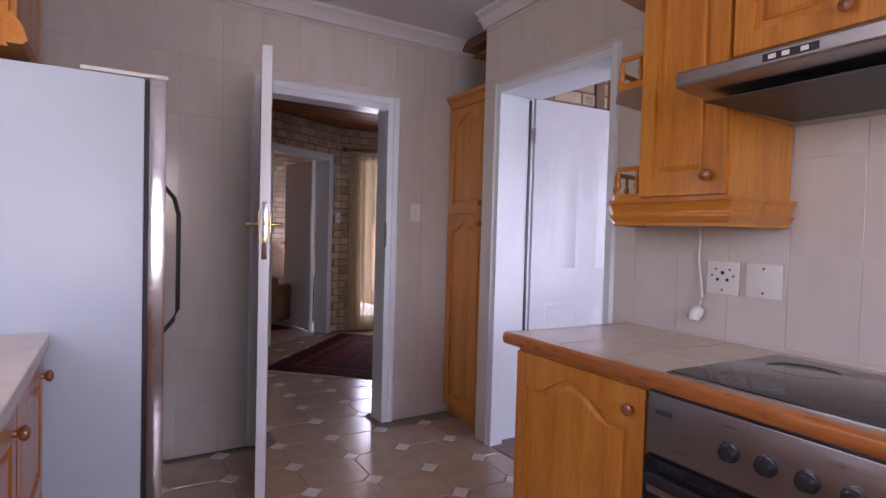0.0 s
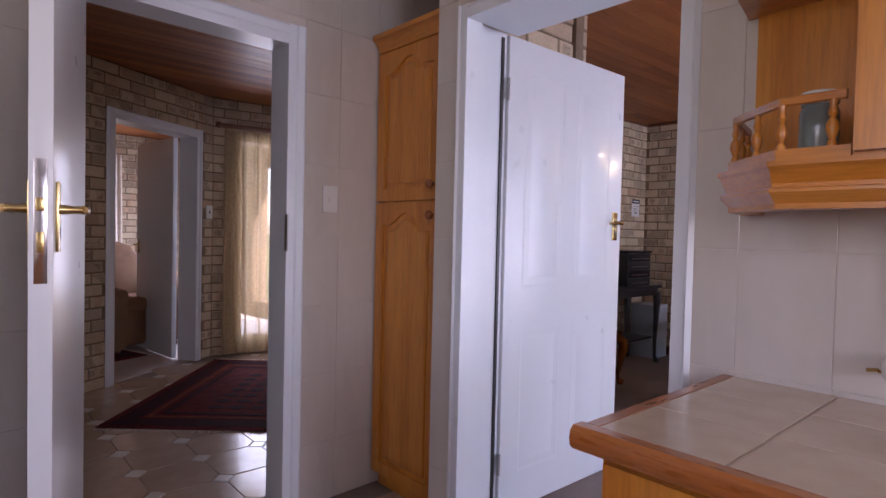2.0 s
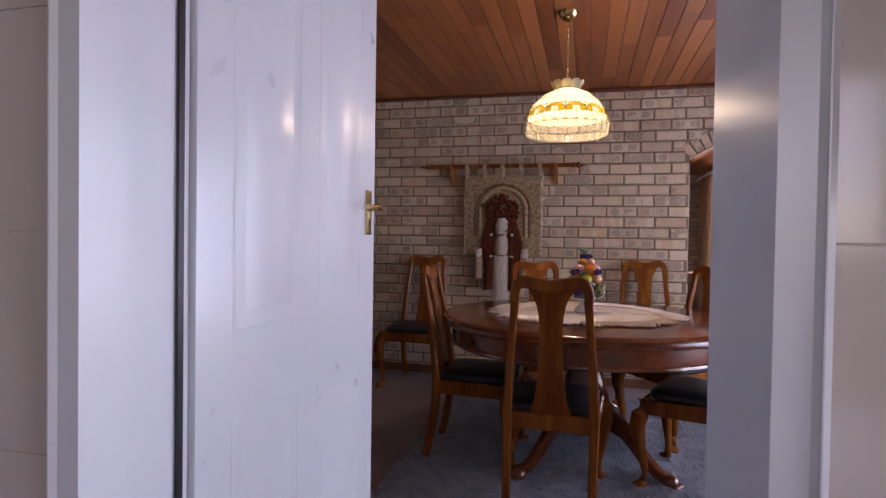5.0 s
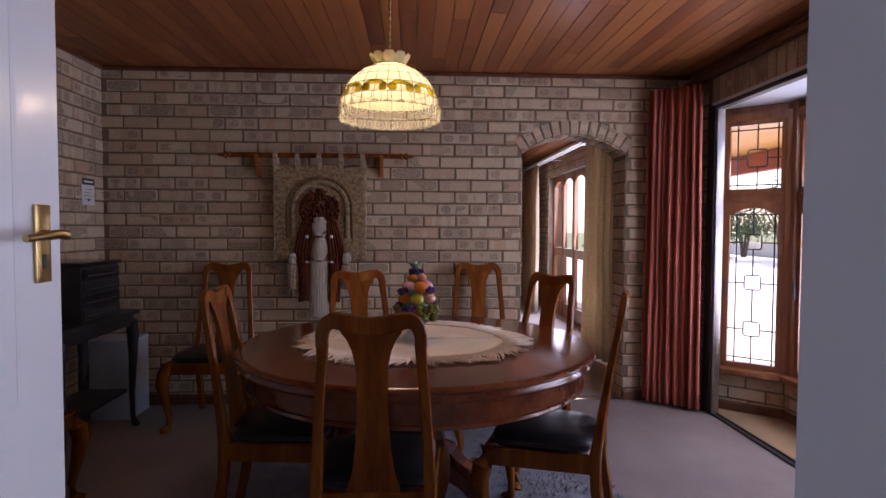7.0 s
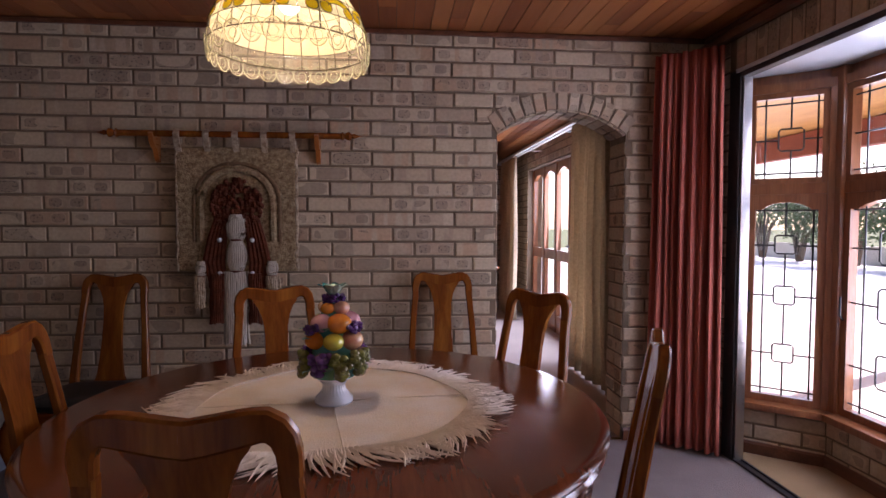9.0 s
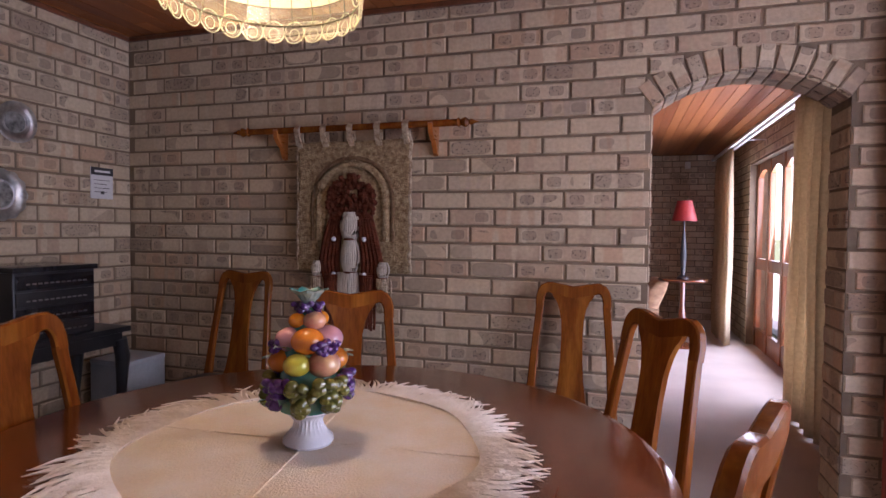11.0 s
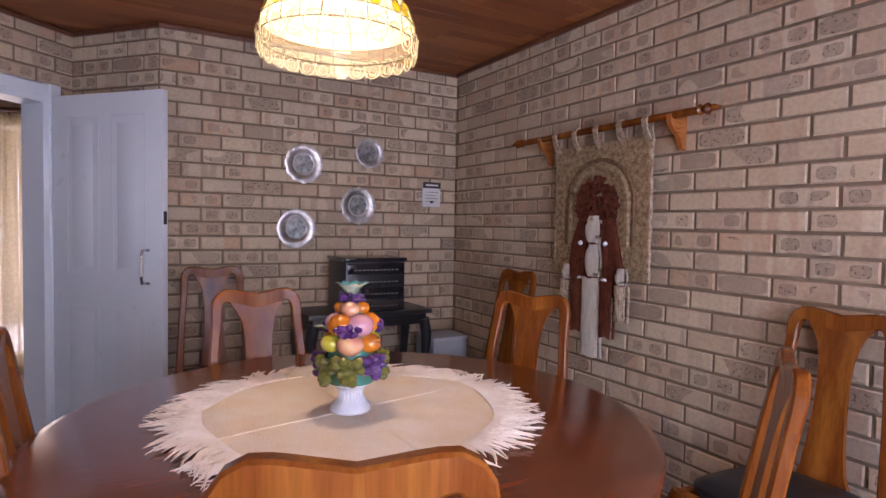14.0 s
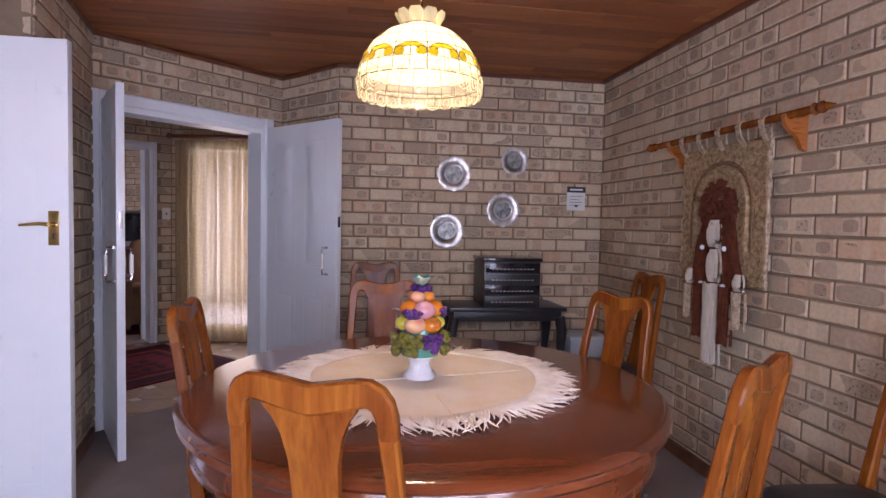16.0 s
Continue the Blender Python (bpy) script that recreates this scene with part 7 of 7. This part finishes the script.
for y in (-0.008, 0.012):
    tube(bm, [(-0.015, 0.02 + y, -0.008), (-0.012, 0.04 + y, -0.012)], 0.004, 6)
part("pin", bm, BRASS, plug, "brass pins")
bm = bmesh.new()
tube(bm, [(-0.035, -0.004, 0.02), (-0.018, -0.008, 0.06), (-0.008, 0.006, 0.12), (-0.006, 0.02, 0.2), (-0.008, 0.016, 0.27), (-0.03, 0.006, 0.335)], 0.004, 8)
part("cable", bm, WHITE_PLASTIC, plug, "white cable")
sw = thing("light_switch", Matrix(((abs(KND.x), KND.y, 0, 1.884), (-KND.y, abs(KND.x), 0, 3.4331), (0, 0, 1, 1.323), (0, 0, 0, 1))), "cream light switch on the tiled kitchen wall", "switch")
bm = bmesh.new()
box(bm, -0.037, -0.009, -0.058, 0.037, 0, 0.058, 0.002)
part("plate", bm, WHITE_PLASTIC, sw)
bm = bmesh.new()
box(bm, -0.008, -0.014, -0.012, 0.008, -0.009, 0.012, 0.002)
part("rocker", bm, WHITE_PLASTIC, sw)

# fridge and drawer unit
fridge = thing("fridge", flat(0.028, 0.145, 0.0), "tall white fridge with a bright door and dark bar handle", "fridge")
bm = bmesh.new()
box(bm, -0.40, 2.225, 0.02, 0.285, 2.90, 1.695, 0.006)
part("cabinet", bm, FRIDGE, fridge)
bm = bmesh.new()
box(bm, 0.286, 2.235, 0.03, 0.298, 2.89, 1.69)
part("seal", bm, INK, fridge, "black door seal")
bm = bmesh.new()
box(bm, 0.299, 2.225, 0.02, 0.352, 2.90, 1.698, 0.006)
fdoor = part("door", bm, CHROME, fridge, "mirror-bright door")
bm = bmesh.new()
box(bm, 0.10, 2.225, 1.6985, 0.355, 2.90, 1.712, 0.003)
part("top_trim", bm, WHITE_PLASTIC, fridge)
bm = bmesh.new()
tube(bm, [(0.352, 2.30, 1.34), (0.385, 2.30, 1.30), (0.40, 2.30, 1.24), (0.40, 2.30, 0.90), (0.385, 2.30, 0.86), (0.352, 2.30, 0.82)], 0.008, 8)
part("handle", bm, BLACK_PLASTIC, fdoor, "dark bar handle")
bm = bmesh.new()
for z in (0.4, 1.5):
    box(bm, 0.352, 2.88, z, 0.364, 2.90, z + 0.05, 0.002)
part("hinge_cap", bm, BLACK_PLASTIC, fdoor)
drawers = thing("drawer_unit", flat(0, 0.2) @ Matrix.Diagonal((1, 1, 0.95, 1)), "honey-oak drawer unit with a tiled top and wooden knobs", "drawer unit")
bm = bmesh.new()
box(bm, -0.70, -1.0, 0.0, 0.02, 2.13, 0.855)
part("carcass", bm, PINE, drawers, "", False)


def face_px(x):
    return lambda u, v, d: (x + d, u, v)


for z0, z1 in ((0.06, 0.39), (0.40, 0.835)):
    for k in range(4):
        cabinet_door(drawers, 1.60 - 0.54 * k, 2.12 - 0.54 * k, z0, z1, face_px(0.02), 0.03, (2.07 - 0.54 * k, z1 - 0.06))
bm = bmesh.new()
box(bm, -0.70, -1.0, 0.856, 0.055, 2.16, 0.90, 0.006)
part("top", bm, TOP_TILE, drawers, "beige tiled top", False)
overfridge = thing("wall_cabinet", flat(0.0, 0.145), "honey-oak wall cabinet above the fridge", "cabinet")
bm = bmesh.new()
box(bm, -0.74, 2.25, 1.74, -0.06, 2.9, 2.2)
part("carcass", bm, PINE, overfridge, "", False)
cabinet_door(overfridge, 2.26, 2.89, 1.75, 2.19, face_px(-0.06), 0.03)
bm = bmesh.new()
prof = [(-0.06, 1.742), (-0.02, 1.742), (-0.005, 1.755), (-0.02, 1.80), (-0.04, 1.83), (-0.06, 1.84)]
loft(bm, [[(x, y, z) for x, z in prof] for y in (2.21, 2.9)])
part("moulding", bm, PINE_H, overfridge, "moulded oak edge")

# ---- hall and sitting room ----
def woven_rug(name, m, w, h, label):
    ob = thing(name, m, label, "rug")
    bm = bmesh.new()
    box(bm, -w / 2, -h / 2, 0, w / 2, h / 2, 0.008, 0.003)
    part("field", bm, RED_RUG, ob)
    for k, (a, b, mt) in enumerate(((0.05, 0.17, NAVY_RUG), (0.19, 0.225, RUST_RUG), (0.26, 0.30, NAVY_RUG))):
        bm = bmesh.new()
        ring_slab(bm, [(-w / 2 + a, -h / 2 + a), (w / 2 - a, -h / 2 + a), (w / 2 - a, h / 2 - a), (-w / 2 + a, h / 2 - a)], [(-w / 2 + b, -h / 2 + b), (w / 2 - b, -h / 2 + b), (w / 2 - b, h / 2 - b), (-w / 2 + b, h / 2 - b)], lambda u, v, d: (u, v, d), 0.005, 0.0088 + 0.0003 * k)
        part("border", bm, mt, ob, "", False)
    bm = bmesh.new()
    for i in range(int((w - 0.7) / 0.14)):
        for j in range(int((h - 0.7) / 0.14)):
            cx, cy = -w / 2 + 0.42 + 0.14 * i, -h / 2 + 0.42 + 0.14 * j
            s = 0.045
            slab(bm, [(cx - s, cy), (cx - s * 0.5, cy - s), (cx + s * 0.5, cy - s), (cx + s, cy), (cx + s * 0.5, cy + s), (cx - s * 0.5, cy + s)], lambda u, v, d: (u, v, d), 0.005, 0.009)
    tagged(part("medallion_pattern", bm, NAVY_RUG, ob, "rows of dark octagonal medallions", False), kind="stuff")
    bm = bmesh.new()
    rngf = random.Random(3)
    for sx in (-1, 1):
        for k in range(70):
            y = -h / 2 + h * (k + 0.5) / 70
            tube(bm, [(sx * w / 2, y, 0.004), (sx * (w / 2 + rngf.uniform(0.03, 0.05)), y + rngf.uniform(-0.01, 0.01), 0.002)], 0.0025, 4)
    tagged(part("fringe", bm, FRINGE, ob, "short cream fringe"), kind="stuff")
    return ob


rug_dir = math.degrees(math.atan2(6.39 - 5.045, 2.475 - 1.30))
u = Vector((math.cos(radians(rug_dir)), math.sin(radians(rug_dir))))
v = Vector((u.y, -u.x))
rc = Vector((1.30, 5.045)) + u * 0.895 + v * 0.62
woven_rug("oriental_rug", flat(rc.x, rc.y, 0.001, rug_dir), 1.79, 1.24, "dark red oriental rug laid aslant on the tiled hall floor")
woven_rug("oriental_rug", flat(1.35, 7.15, 0.0, 20), 1.2, 0.9, "small dark red rug on the far carpet")
hsw = W2A + w2d * 0.055
w2n = Vector((-w2d.y, w2d.x))
hs = thing("light_switch", Matrix(((w2d.x, -w2n.x, 0, hsw.x + w2n.x * 0.008), (w2d.y, -w2n.y, 0, hsw.y + w2n.y * 0.008), (0, 0, 1, 1.33), (0, 0, 0, 1))), "white light switch on the hall brickwork", "switch")
bm = bmesh.new()
box(bm, -0.04, -0.01, -0.06, 0.04, 0, 0.06, 0.002)
part("plate", bm, WHITE_PLASTIC, hs)
bm = bmesh.new()
box(bm, -0.006, -0.014, -0.012, 0.006, -0.01, 0.012)
part("rocker", bm, DARK_FRAME, hs)


def armchair(m, material, label):
    ob = thing("armchair", m, label, "armchair")
    bm = bmesh.new()
    box(bm, -0.36, -0.38, 0.06, 0.36, 0.36, 0.40, 0.05)
    part("base", bm, material, ob)
    bm = bmesh.new()
    box(bm, -0.27, -0.22, 0.38, 0.27, 0.38, 0.50, 0.05)
    part("seat_cushion", bm, material, ob)
    for sx in (-1, 1):
        bm = bmesh.new()
        bar(bm, [(sx * 0.36, -0.36, 0.30), (sx * 0.36, 0.0, 0.34), (sx * 0.36, 0.38, 0.32)], 0.18, 0.56, (1, 0, 0))
        part("arm", bm, material, ob)
    bm = bmesh.new()
    rings = []
    for z, y, w, t in ((0.36, -0.28, 0.30, 0.10), (0.6, -0.32, 0.33, 0.12), (0.85, -0.40, 0.33, 0.12), (0.98, -0.46, 0.27, 0.09), (1.02, -0.48, 0.16, 0.04)):
        rings.append([(w * math.copysign(abs(math.cos(a)) ** 0.4, math.cos(a)), y + t * math.copysign(abs(math.sin(a)) ** 0.5, math.sin(a)), z) for a in (2 * math.pi * k / 20 for k in range(20))])
    loft(bm, rings)
    part("backrest", bm, material, ob)
    for sx in (-1, 1):
        for sy in (-1, 1):
            bm = bmesh.new()
            tube(bm, [(sx * 0.3, sy * 0.3, 0.08), (sx * 0.31, sy * 0.31, 0.0)], [0.03, 0.02], 8)
            part("foot", bm, TRIM_WOOD, ob)
    return ob


BROWN_CLOTH = mat("brown_upholstery", (0.20, 0.10, 0.045), (0.15, 0.07, 0.032), rough=0.85, fine=160, bump=0.5)
MAUVE_CLOTH = mat("grey_mauve_upholstery", (0.22, 0.19, 0.19), (0.17, 0.145, 0.145), rough=0.85, fine=160, bump=0.5)
armchair(flat(8.3, 1.86, 0, 15), RED_HIDE, "red leather wing armchair on the lounge carpet")
armchair(flat(2.05, 7.55, 0, 200), BROWN_CLOTH, "brown upholstered armchair in the far sitting room")
armchair(flat(1.15, 8.3, 0, -60), MAUVE_CLOTH, "grey-mauve upholstered armchair in the far sitting room")
tv = thing("television", flat(1.45, 8.75, 0.86), "grey-framed box television on a dark stand", "television")
bm = bmesh.new()
box(bm, -0.30, -0.02, 0, 0.30, 0.06, 0.52, 0.02)
part("bezel", bm, STEEL, tv, "silver bezel")
bm = bmesh.new()
box(bm, -0.25, -0.026, 0.09, 0.25, -0.021, 0.48, 0.002)
part("screen", bm, BLACK_GLASS, tv, "dark screen")
bm = bmesh.new()
box(bm, -0.22, 0.06, 0.05, 0.22, 0.36, 0.42, 0.05)
part("tube_housing", bm, BLACK_PLASTIC, tv)
stand = thing("television_stand", flat(1.45, 8.9), "dark timber television stand", "stand")
bm = bmesh.new()
box(bm, -0.4, -0.22, 0.82, 0.4, 0.28, 0.86, 0.005)
box(bm, -0.38, -0.2, 0.4, 0.38, 0.26, 0.43)
part("shelf", bm, TRIM_WOOD, stand)
for sx in (-1, 1):
    bm = bmesh.new()
    box(bm, sx * 0.38 - 0.02, -0.2, 0, sx * 0.38 + 0.02, 0.26, 0.82)
    part("side_panel", bm, TRIM_WOOD, stand)


def table_lamp(m, shade_mat, h, label, stem_mat=WHITE_GLAZE):
    ob = thing("table_lamp", m, label, "lamp")
    bm = bmesh.new()
    lathe(bm, [(0.09, 0), (0.09, 0.015), (0.03, 0.04), (0.05, h * 0.3), (0.02, h * 0.6), (0.012, h * 0.82)], 20)
    part("stem", bm, stem_mat, ob)
    bm = bmesh.new()
    lathe(bm, [(0.19, h * 0.74), (0.11, h), (0.106, h), (0.186, h * 0.74)], 28)
    part("shade", bm, shade_mat, ob)
    return ob


def side_stand(m, label, h=0.6):
    ob = thing("side_table", m, label, "table")
    bm = bmesh.new()
    lathe(bm, [(0.0, h), (0.25, h), (0.26, h - 0.012), (0.25, h - 0.025), (0, h - 0.025)], 32)
    part("tabletop", bm, MAHOG, ob)
    bm = bmesh.new()
    lathe(bm, [(0.03, h - 0.025), (0.025, h * 0.6), (0.045, h * 0.4), (0.03, 0.06), (0.16, 0.02), (0.16, 0)], 20)
    part("pedestal", bm, MAHOG, ob)
    return ob


side_stand(flat(1.55, 9.25), "round dark side table against the far wall", 0.7)
table_lamp(flat(1.55, 9.25, 0.7), FRINGE, 0.55, "table lamp with a cream shade in the far sitting room")
curtain("curtain", (2.38, 9.48), (2.0, 9.48), 0.02, 2.1, 6, 0.04, FRINGE, "pale pink curtain beside the far sitting-room window", 17, 0.15)
side_stand(flat(10.2, 0.84), "round dark side table in the lounge", 0.75)
table_lamp(flat(10.2, 0.84, 0.75) @ Matrix.Diagonal((0.7, 0.7, 1, 1)), RED_HIDE, 0.85, "tall dark table lamp with a red shade in the lounge", DARK_FRAME)
TAN_CLOTH = mat("tan_patterned_upholstery", (0.42, 0.25, 0.14), (0.26, 0.14, 0.08), rough=0.85, scale=12, fine=140, bump=0.5)
armchair(flat(10.35, 1.55, 0, 10) @ Matrix.Diagonal((1, 1, 0.72, 1)), TAN_CLOTH, "low tan upholstered armchair beyond the red one in the lounge")
pic = thing("framed_picture", flat(12.39, 2.19, 1.53) @ Matrix.Diagonal((1, 1.2, 1.12, 1)), "small framed landscape picture on the far lounge wall", "picture")
bm = bmesh.new()
ring_slab(bm, [(-0.25, -0.17), (0.25, -0.17), (0.25, 0.17), (-0.25, 0.17)], [(-0.21, -0.13), (0.21, -0.13), (0.21, 0.13), (-0.21, 0.13)], lambda u, v, d: (-d, u, v), 0.002, 0.025)
part("frame", bm, BRASS, pic, "gilt frame", False)
bm = bmesh.new()
box(bm, -0.012, -0.21, -0.13, -0.006, 0.21, 0.13)
part("canvas", bm, mat("faded_landscape", (0.20, 0.22, 0.13), (0.30, 0.29, 0.22), rough=0.7, scale=9), pic, "faded green landscape", False)
pir = thing("motion_sensor", flat(12.36, 0.6, 2.22), "small white motion sensor high in the lounge corner", "sensor")
bm = bmesh.new()
box(bm, -0.05, -0.035, -0.05, 0.03, 0.035, 0.05, 0.012)
part("housing", bm, WHITE_PLASTIC, pir)

# ---- outdoors ----
bm = bmesh.new()
box(bm, -150, -150, -0.6, 150, 150, -0.14)
structure("ground", bm, mat("lawn", (0.09, 0.13, 0.04), (0.12, 0.14, 0.06), rough=0.95, scale=1.5, fine=40, bump=0.6, dist=0.02), "garden lawn around the house", "ground")
bm = bmesh.new()
box(bm, -4, -14.0, -0.2, 34, -0.56, -0.06)
structure("pavement_patio", bm, PATIO, "sunlit pale patio paving outside the bay window", "paving")
bm = bmesh.new()
for k in range(19):
    y0 = -0.62 - 0.12 * k
    z = 2.56 - 0.0095 * k
    slab(bm, [(y0, z), (y0 - 0.117, z - 0.0093), (y0 - 0.117, z + 0.011), (y0, z + 0.02)], lambda a, b, d: (d, a, b), -3, 15)
structure("veranda_ceiling", bm, VERANDA_WOOD, "yellow varnished board ceiling of the veranda", "ceiling")
bm = bmesh.new()
slab(bm, [(-0.55, 2.66), (-3.05, 2.44), (-3.05, 2.40), (-0.55, 2.60)], lambda a, b, d: (d, a, b), -3.1, 15.1)
structure("veranda_roof", bm, BARK, "sheet roof over the veranda", "roof")
bm = bmesh.new()
box(bm, -3, -2.95, 2.10, 15, -2.82, 2.37)
structure("veranda_beam", bm, BEAM_PAINT, "oxide-red beam along the veranda edge", "beam")
for x in (1.4, 4.2, 7.8, 11.5):
    bm = bmesh.new()
    box(bm, x - 0.07, -2.96, -0.06, x + 0.07, -2.81, 2.10, 0.006)
    structure("veranda_post", bm, BEAM_PAINT, "oxide-red veranda post", "post")
bm = bmesh.new()
box(bm, -10, -14.4, -0.14, 40, -14.2, 0.55)
structure("garden_wall", bm, RENDER_WALL, "pale rendered garden wall", "wall")


def shrub(x, y, h, r, count, seed, label):
    rg = random.Random(seed)
    ob = thing("garden_shrub", flat(x, y, -0.14), label, "shrub")
    bm = bmesh.new()
    for k in range(6):
        a = rg.uniform(0, 6.28)
        tube(bm, [(0.03 * math.cos(a), 0.03 * math.sin(a), 0), (0.15 * r * math.cos(a), 0.15 * r * math.sin(a), h * 0.4), (0.6 * r * math.cos(a), 0.6 * r * math.sin(a), h * 0.85)], [0.05 * r + 0.02, 0.03 * r + 0.01, 0.008], 6)
    part("trunk", bm, BARK, ob)
    vs, fs = [], []
    blobs = [(rg.uniform(-0.6, 0.6) * r, rg.uniform(-0.6, 0.6) * r, h * rg.uniform(0.45, 0.95), r * rg.uniform(0.3, 0.55)) for _ in range(14)]
    for k in range(count):
        bx, by, bz, br = rg.choice(blobs)
        d = Vector((rg.gauss(0, 1), rg.gauss(0, 1), rg.gauss(0, 0.8))).normalized() * br * rg.uniform(0.6, 1.05)
        c = Vector((bx, by, bz)) + d
        s = rg.uniform(0.05, 0.1)
        t = Vector((rg.gauss(0, 1), rg.gauss(0, 1), rg.gauss(0, 1))).normalized()
        w = t.cross(d).normalized() * s * 0.5
        n0 = len(vs)
        vs += [tuple(c - t * s), tuple(c + w), tuple(c + t * s), tuple(c - w)]
        fs.append((n0, n0 + 1, n0 + 2, n0 + 3))
    me = bpy.data.meshes.new("crown")
    me.from_pydata(vs, [], fs)
    me.materials.append(LEAF)
    cr = new("crown", me)
    cr.parent = ob
    tagged(cr, "crown of many small leaves", kind="stuff")


for k, (x, y, h, r) in enumerate(((8.6, -7.6, 1.0, 0.6), (9.4, -13.0, 2.6, 1.3), (12.5, -12.2, 3.0, 1.6), (5.6, -13.2, 2.6, 1.3), (16.0, -12.6, 2.8, 1.5), (2.0, -13.3, 2.2, 1.2), (18.2, -13.0, 2.4, 1.4), (20.3, -13.2, 3.0, 1.6), (22.6, -13.0, 2.5, 1.5), (25.0, -13.2, 3.1, 1.7), (27.5, -13.0, 2.6, 1.5), (14.2, -13.2, 2.3, 1.2))):
    shrub(x, y, h, r, 2200, 50 + k, "leafy green garden shrub beyond the patio")


# ---- bricks and tiles, piece by piece ----
lay_bricks()
arch_n = 13
half = math.asin(ARCH_H / ARCH_R)
for face_x0, nx in ((6.2, -1),):
    for k in range(arch_n):
        a = -half + 2 * half * (k + 0.5) / arch_n
        y, z = ARCH_C + (ARCH_R + 0.053) * math.sin(a), ARCH_Z + (ARCH_R + 0.053) * math.cos(a)
        m = Matrix(((0, -1, 0, face_x0), (-1, 0, 0, y), (0, 0, 1, z), (0, 0, 0, 1))) @ Matrix.Rotation(-a, 4, "Y") @ Matrix.Rotation(math.pi / 2, 4, "Y")
        ob = new("voussoir", piece_mesh("voussoir", 0.105, 0.058, 0.008, 0.004, BRICK))
        ob.parent = wall_east
        ob.matrix_basis = m
        for j in range(2):
            xx = 6.2 + 0.0575 + 0.115 * j
            y, z = ARCH_C + ARCH_R * math.sin(a), ARCH_Z + ARCH_R * math.cos(a)
            m = Matrix(((1, 0, 0, xx), (0, math.cos(a), -math.sin(a), y), (0, -math.sin(a), -math.cos(a), z), (0, 0, 0, 1))) @ Matrix.Rotation(math.pi / 2, 4, "X")
            ob = new("voussoir", piece_mesh("voussoir_soffit", 0.107, 0.058, 0.012, 0.004, BRICK))
            ob.parent = wall_east
            ob.matrix_basis = m
for x, z in SOLDIERS:
    if x > 5.93:
        continue
    m = Matrix(((-1, 0, 0, x), (0, 1, 0, S_Y), (0, 0, 1, z), (0, 0, 0, 1))) @ Matrix.Rotation(math.pi / 2, 4, "Y")
    ob = new("soldier_brick", piece_mesh("soldier", 0.165, 0.0735, 0.007, 0.004, BRICK))
    ob.parent = wall_south
    ob.matrix_basis = m


def tile_face(owner, p0, p1, z0, z1, first, cut, material, px=0.2045, pz=0.30, off=0.265):
    p0, p1 = Vector(p0), Vector(p1)
    d = (p1 - p0).normalized()
    nrm = Vector((-d.y, d.x))
    L = (p1 - p0).length
    za = off - pz
    while za < z1:
        a, b = max(za, z0), min(za + pz - 0.0016, z1)
        za += pz
        if b - a < 0.03:
            continue
        gaps = cut(a, b)
        s = first - px * 30
        while s < L:
            spans = [(max(s, 0.002), min(s + px - 0.0016, L - 0.002))]
            s += px
            for g0, g1 in gaps:
                spans = [q for x0, x1 in spans for q in ((x0, min(x1, g0)), (max(x0, g1), x1)) if q[1] - q[0] > 0.012]
            for x0, x1 in spans:
                if x1 - x0 < 0.012:
                    continue
                c = p0 + d * ((x0 + x1) / 2)
                m = Matrix(((-d.x, nrm.x, 0, c.x), (-d.y, nrm.y, 0, c.y), (0, 0, 1, (a + b) / 2), (0, 0, 0, 1)))
                ob = new("tile", piece_mesh("wall_tile", round(x1 - x0, 3), round(b - a, 3), 0.003, 0.0006, material))
                ob.parent = owner
                ob.matrix_basis = m


tile_face(wall_west, (KX, -0.6), (KX, 2.957), 0.0, KCEIL - 0.06, 1.816 + 0.6, lambda a, b: ([(-1, 2.40)] if b < 0.82 else []) + ([(2.527, 3.44)] if a < 2.0 else []), WALL_TILE)
tile_face(wall_kitchen_north, KN0, KN1, 0.0, KCEIL - 0.06, ks(0.708), lambda a, b: ([(ks(D1B) - 0.07, ks(D1A) + 0.07)] if a < 1.98 else []) + [(0, ks(2.72))], WALL_TILE)
P, CUT = 0.305, 0.052
bm = bmesh.new()
q = P / 2 - 0.002
o = [(-q + CUT, -q), (q - CUT, -q), (q, -q + CUT), (q, q - CUT), (q - CUT, q), (-q + CUT, q), (-q, q - CUT), (-q, -q + CUT)]
slab(bm, o, lambda a, b, d: (a, b, d), -0.008, 0.0, 0.002)
octagon = to_mesh("octagon_tile", bm, FLOOR_TILE)
bm = bmesh.new()
q = CUT - 0.003
slab(bm, [(-q, 0), (0, -q), (q, 0), (0, q)], lambda a, b, d: (a, b, d), -0.008, 0.0, 0.002)
dot = to_mesh("inset_tile", bm, DOT_TILE)


def on_tiles(x, y, pad):
    if y < 3.30 - pad:
        return 0.3 < x < 2.1 and y > 0.75
    if y < 3.62:
        return D1A < x < D1B + 0.02 or (y < 3.40 and 0.3 < x < 2.22)
    p = Vector((x, y))
    if (p - DW0).dot(DNRM) > 0.06 - pad or (p - W2A).dot(w2n) < pad or (p - W3A).dot(w3n) < pad:
        return False
    return 0.35 < x < 4.05 and y < 6.6


for i in range(-5, 10):
    for j in range(-8, 14):
        x, y = 1.325 + P * i, 2.70 + 0.308 * j
        if on_tiles(x + P / 2, y + P / 2, 0.0):
            ob = new("octagon_tile", octagon)
            ob.parent = tiled_floor
            ob.location = (x + P / 2, y + 0.154, 0)
        if on_tiles(x, y, 0.0):
            ob = new("inset_tile", dot)
            ob.parent = tiled_floor
            ob.location = (x, y, 0.0004)
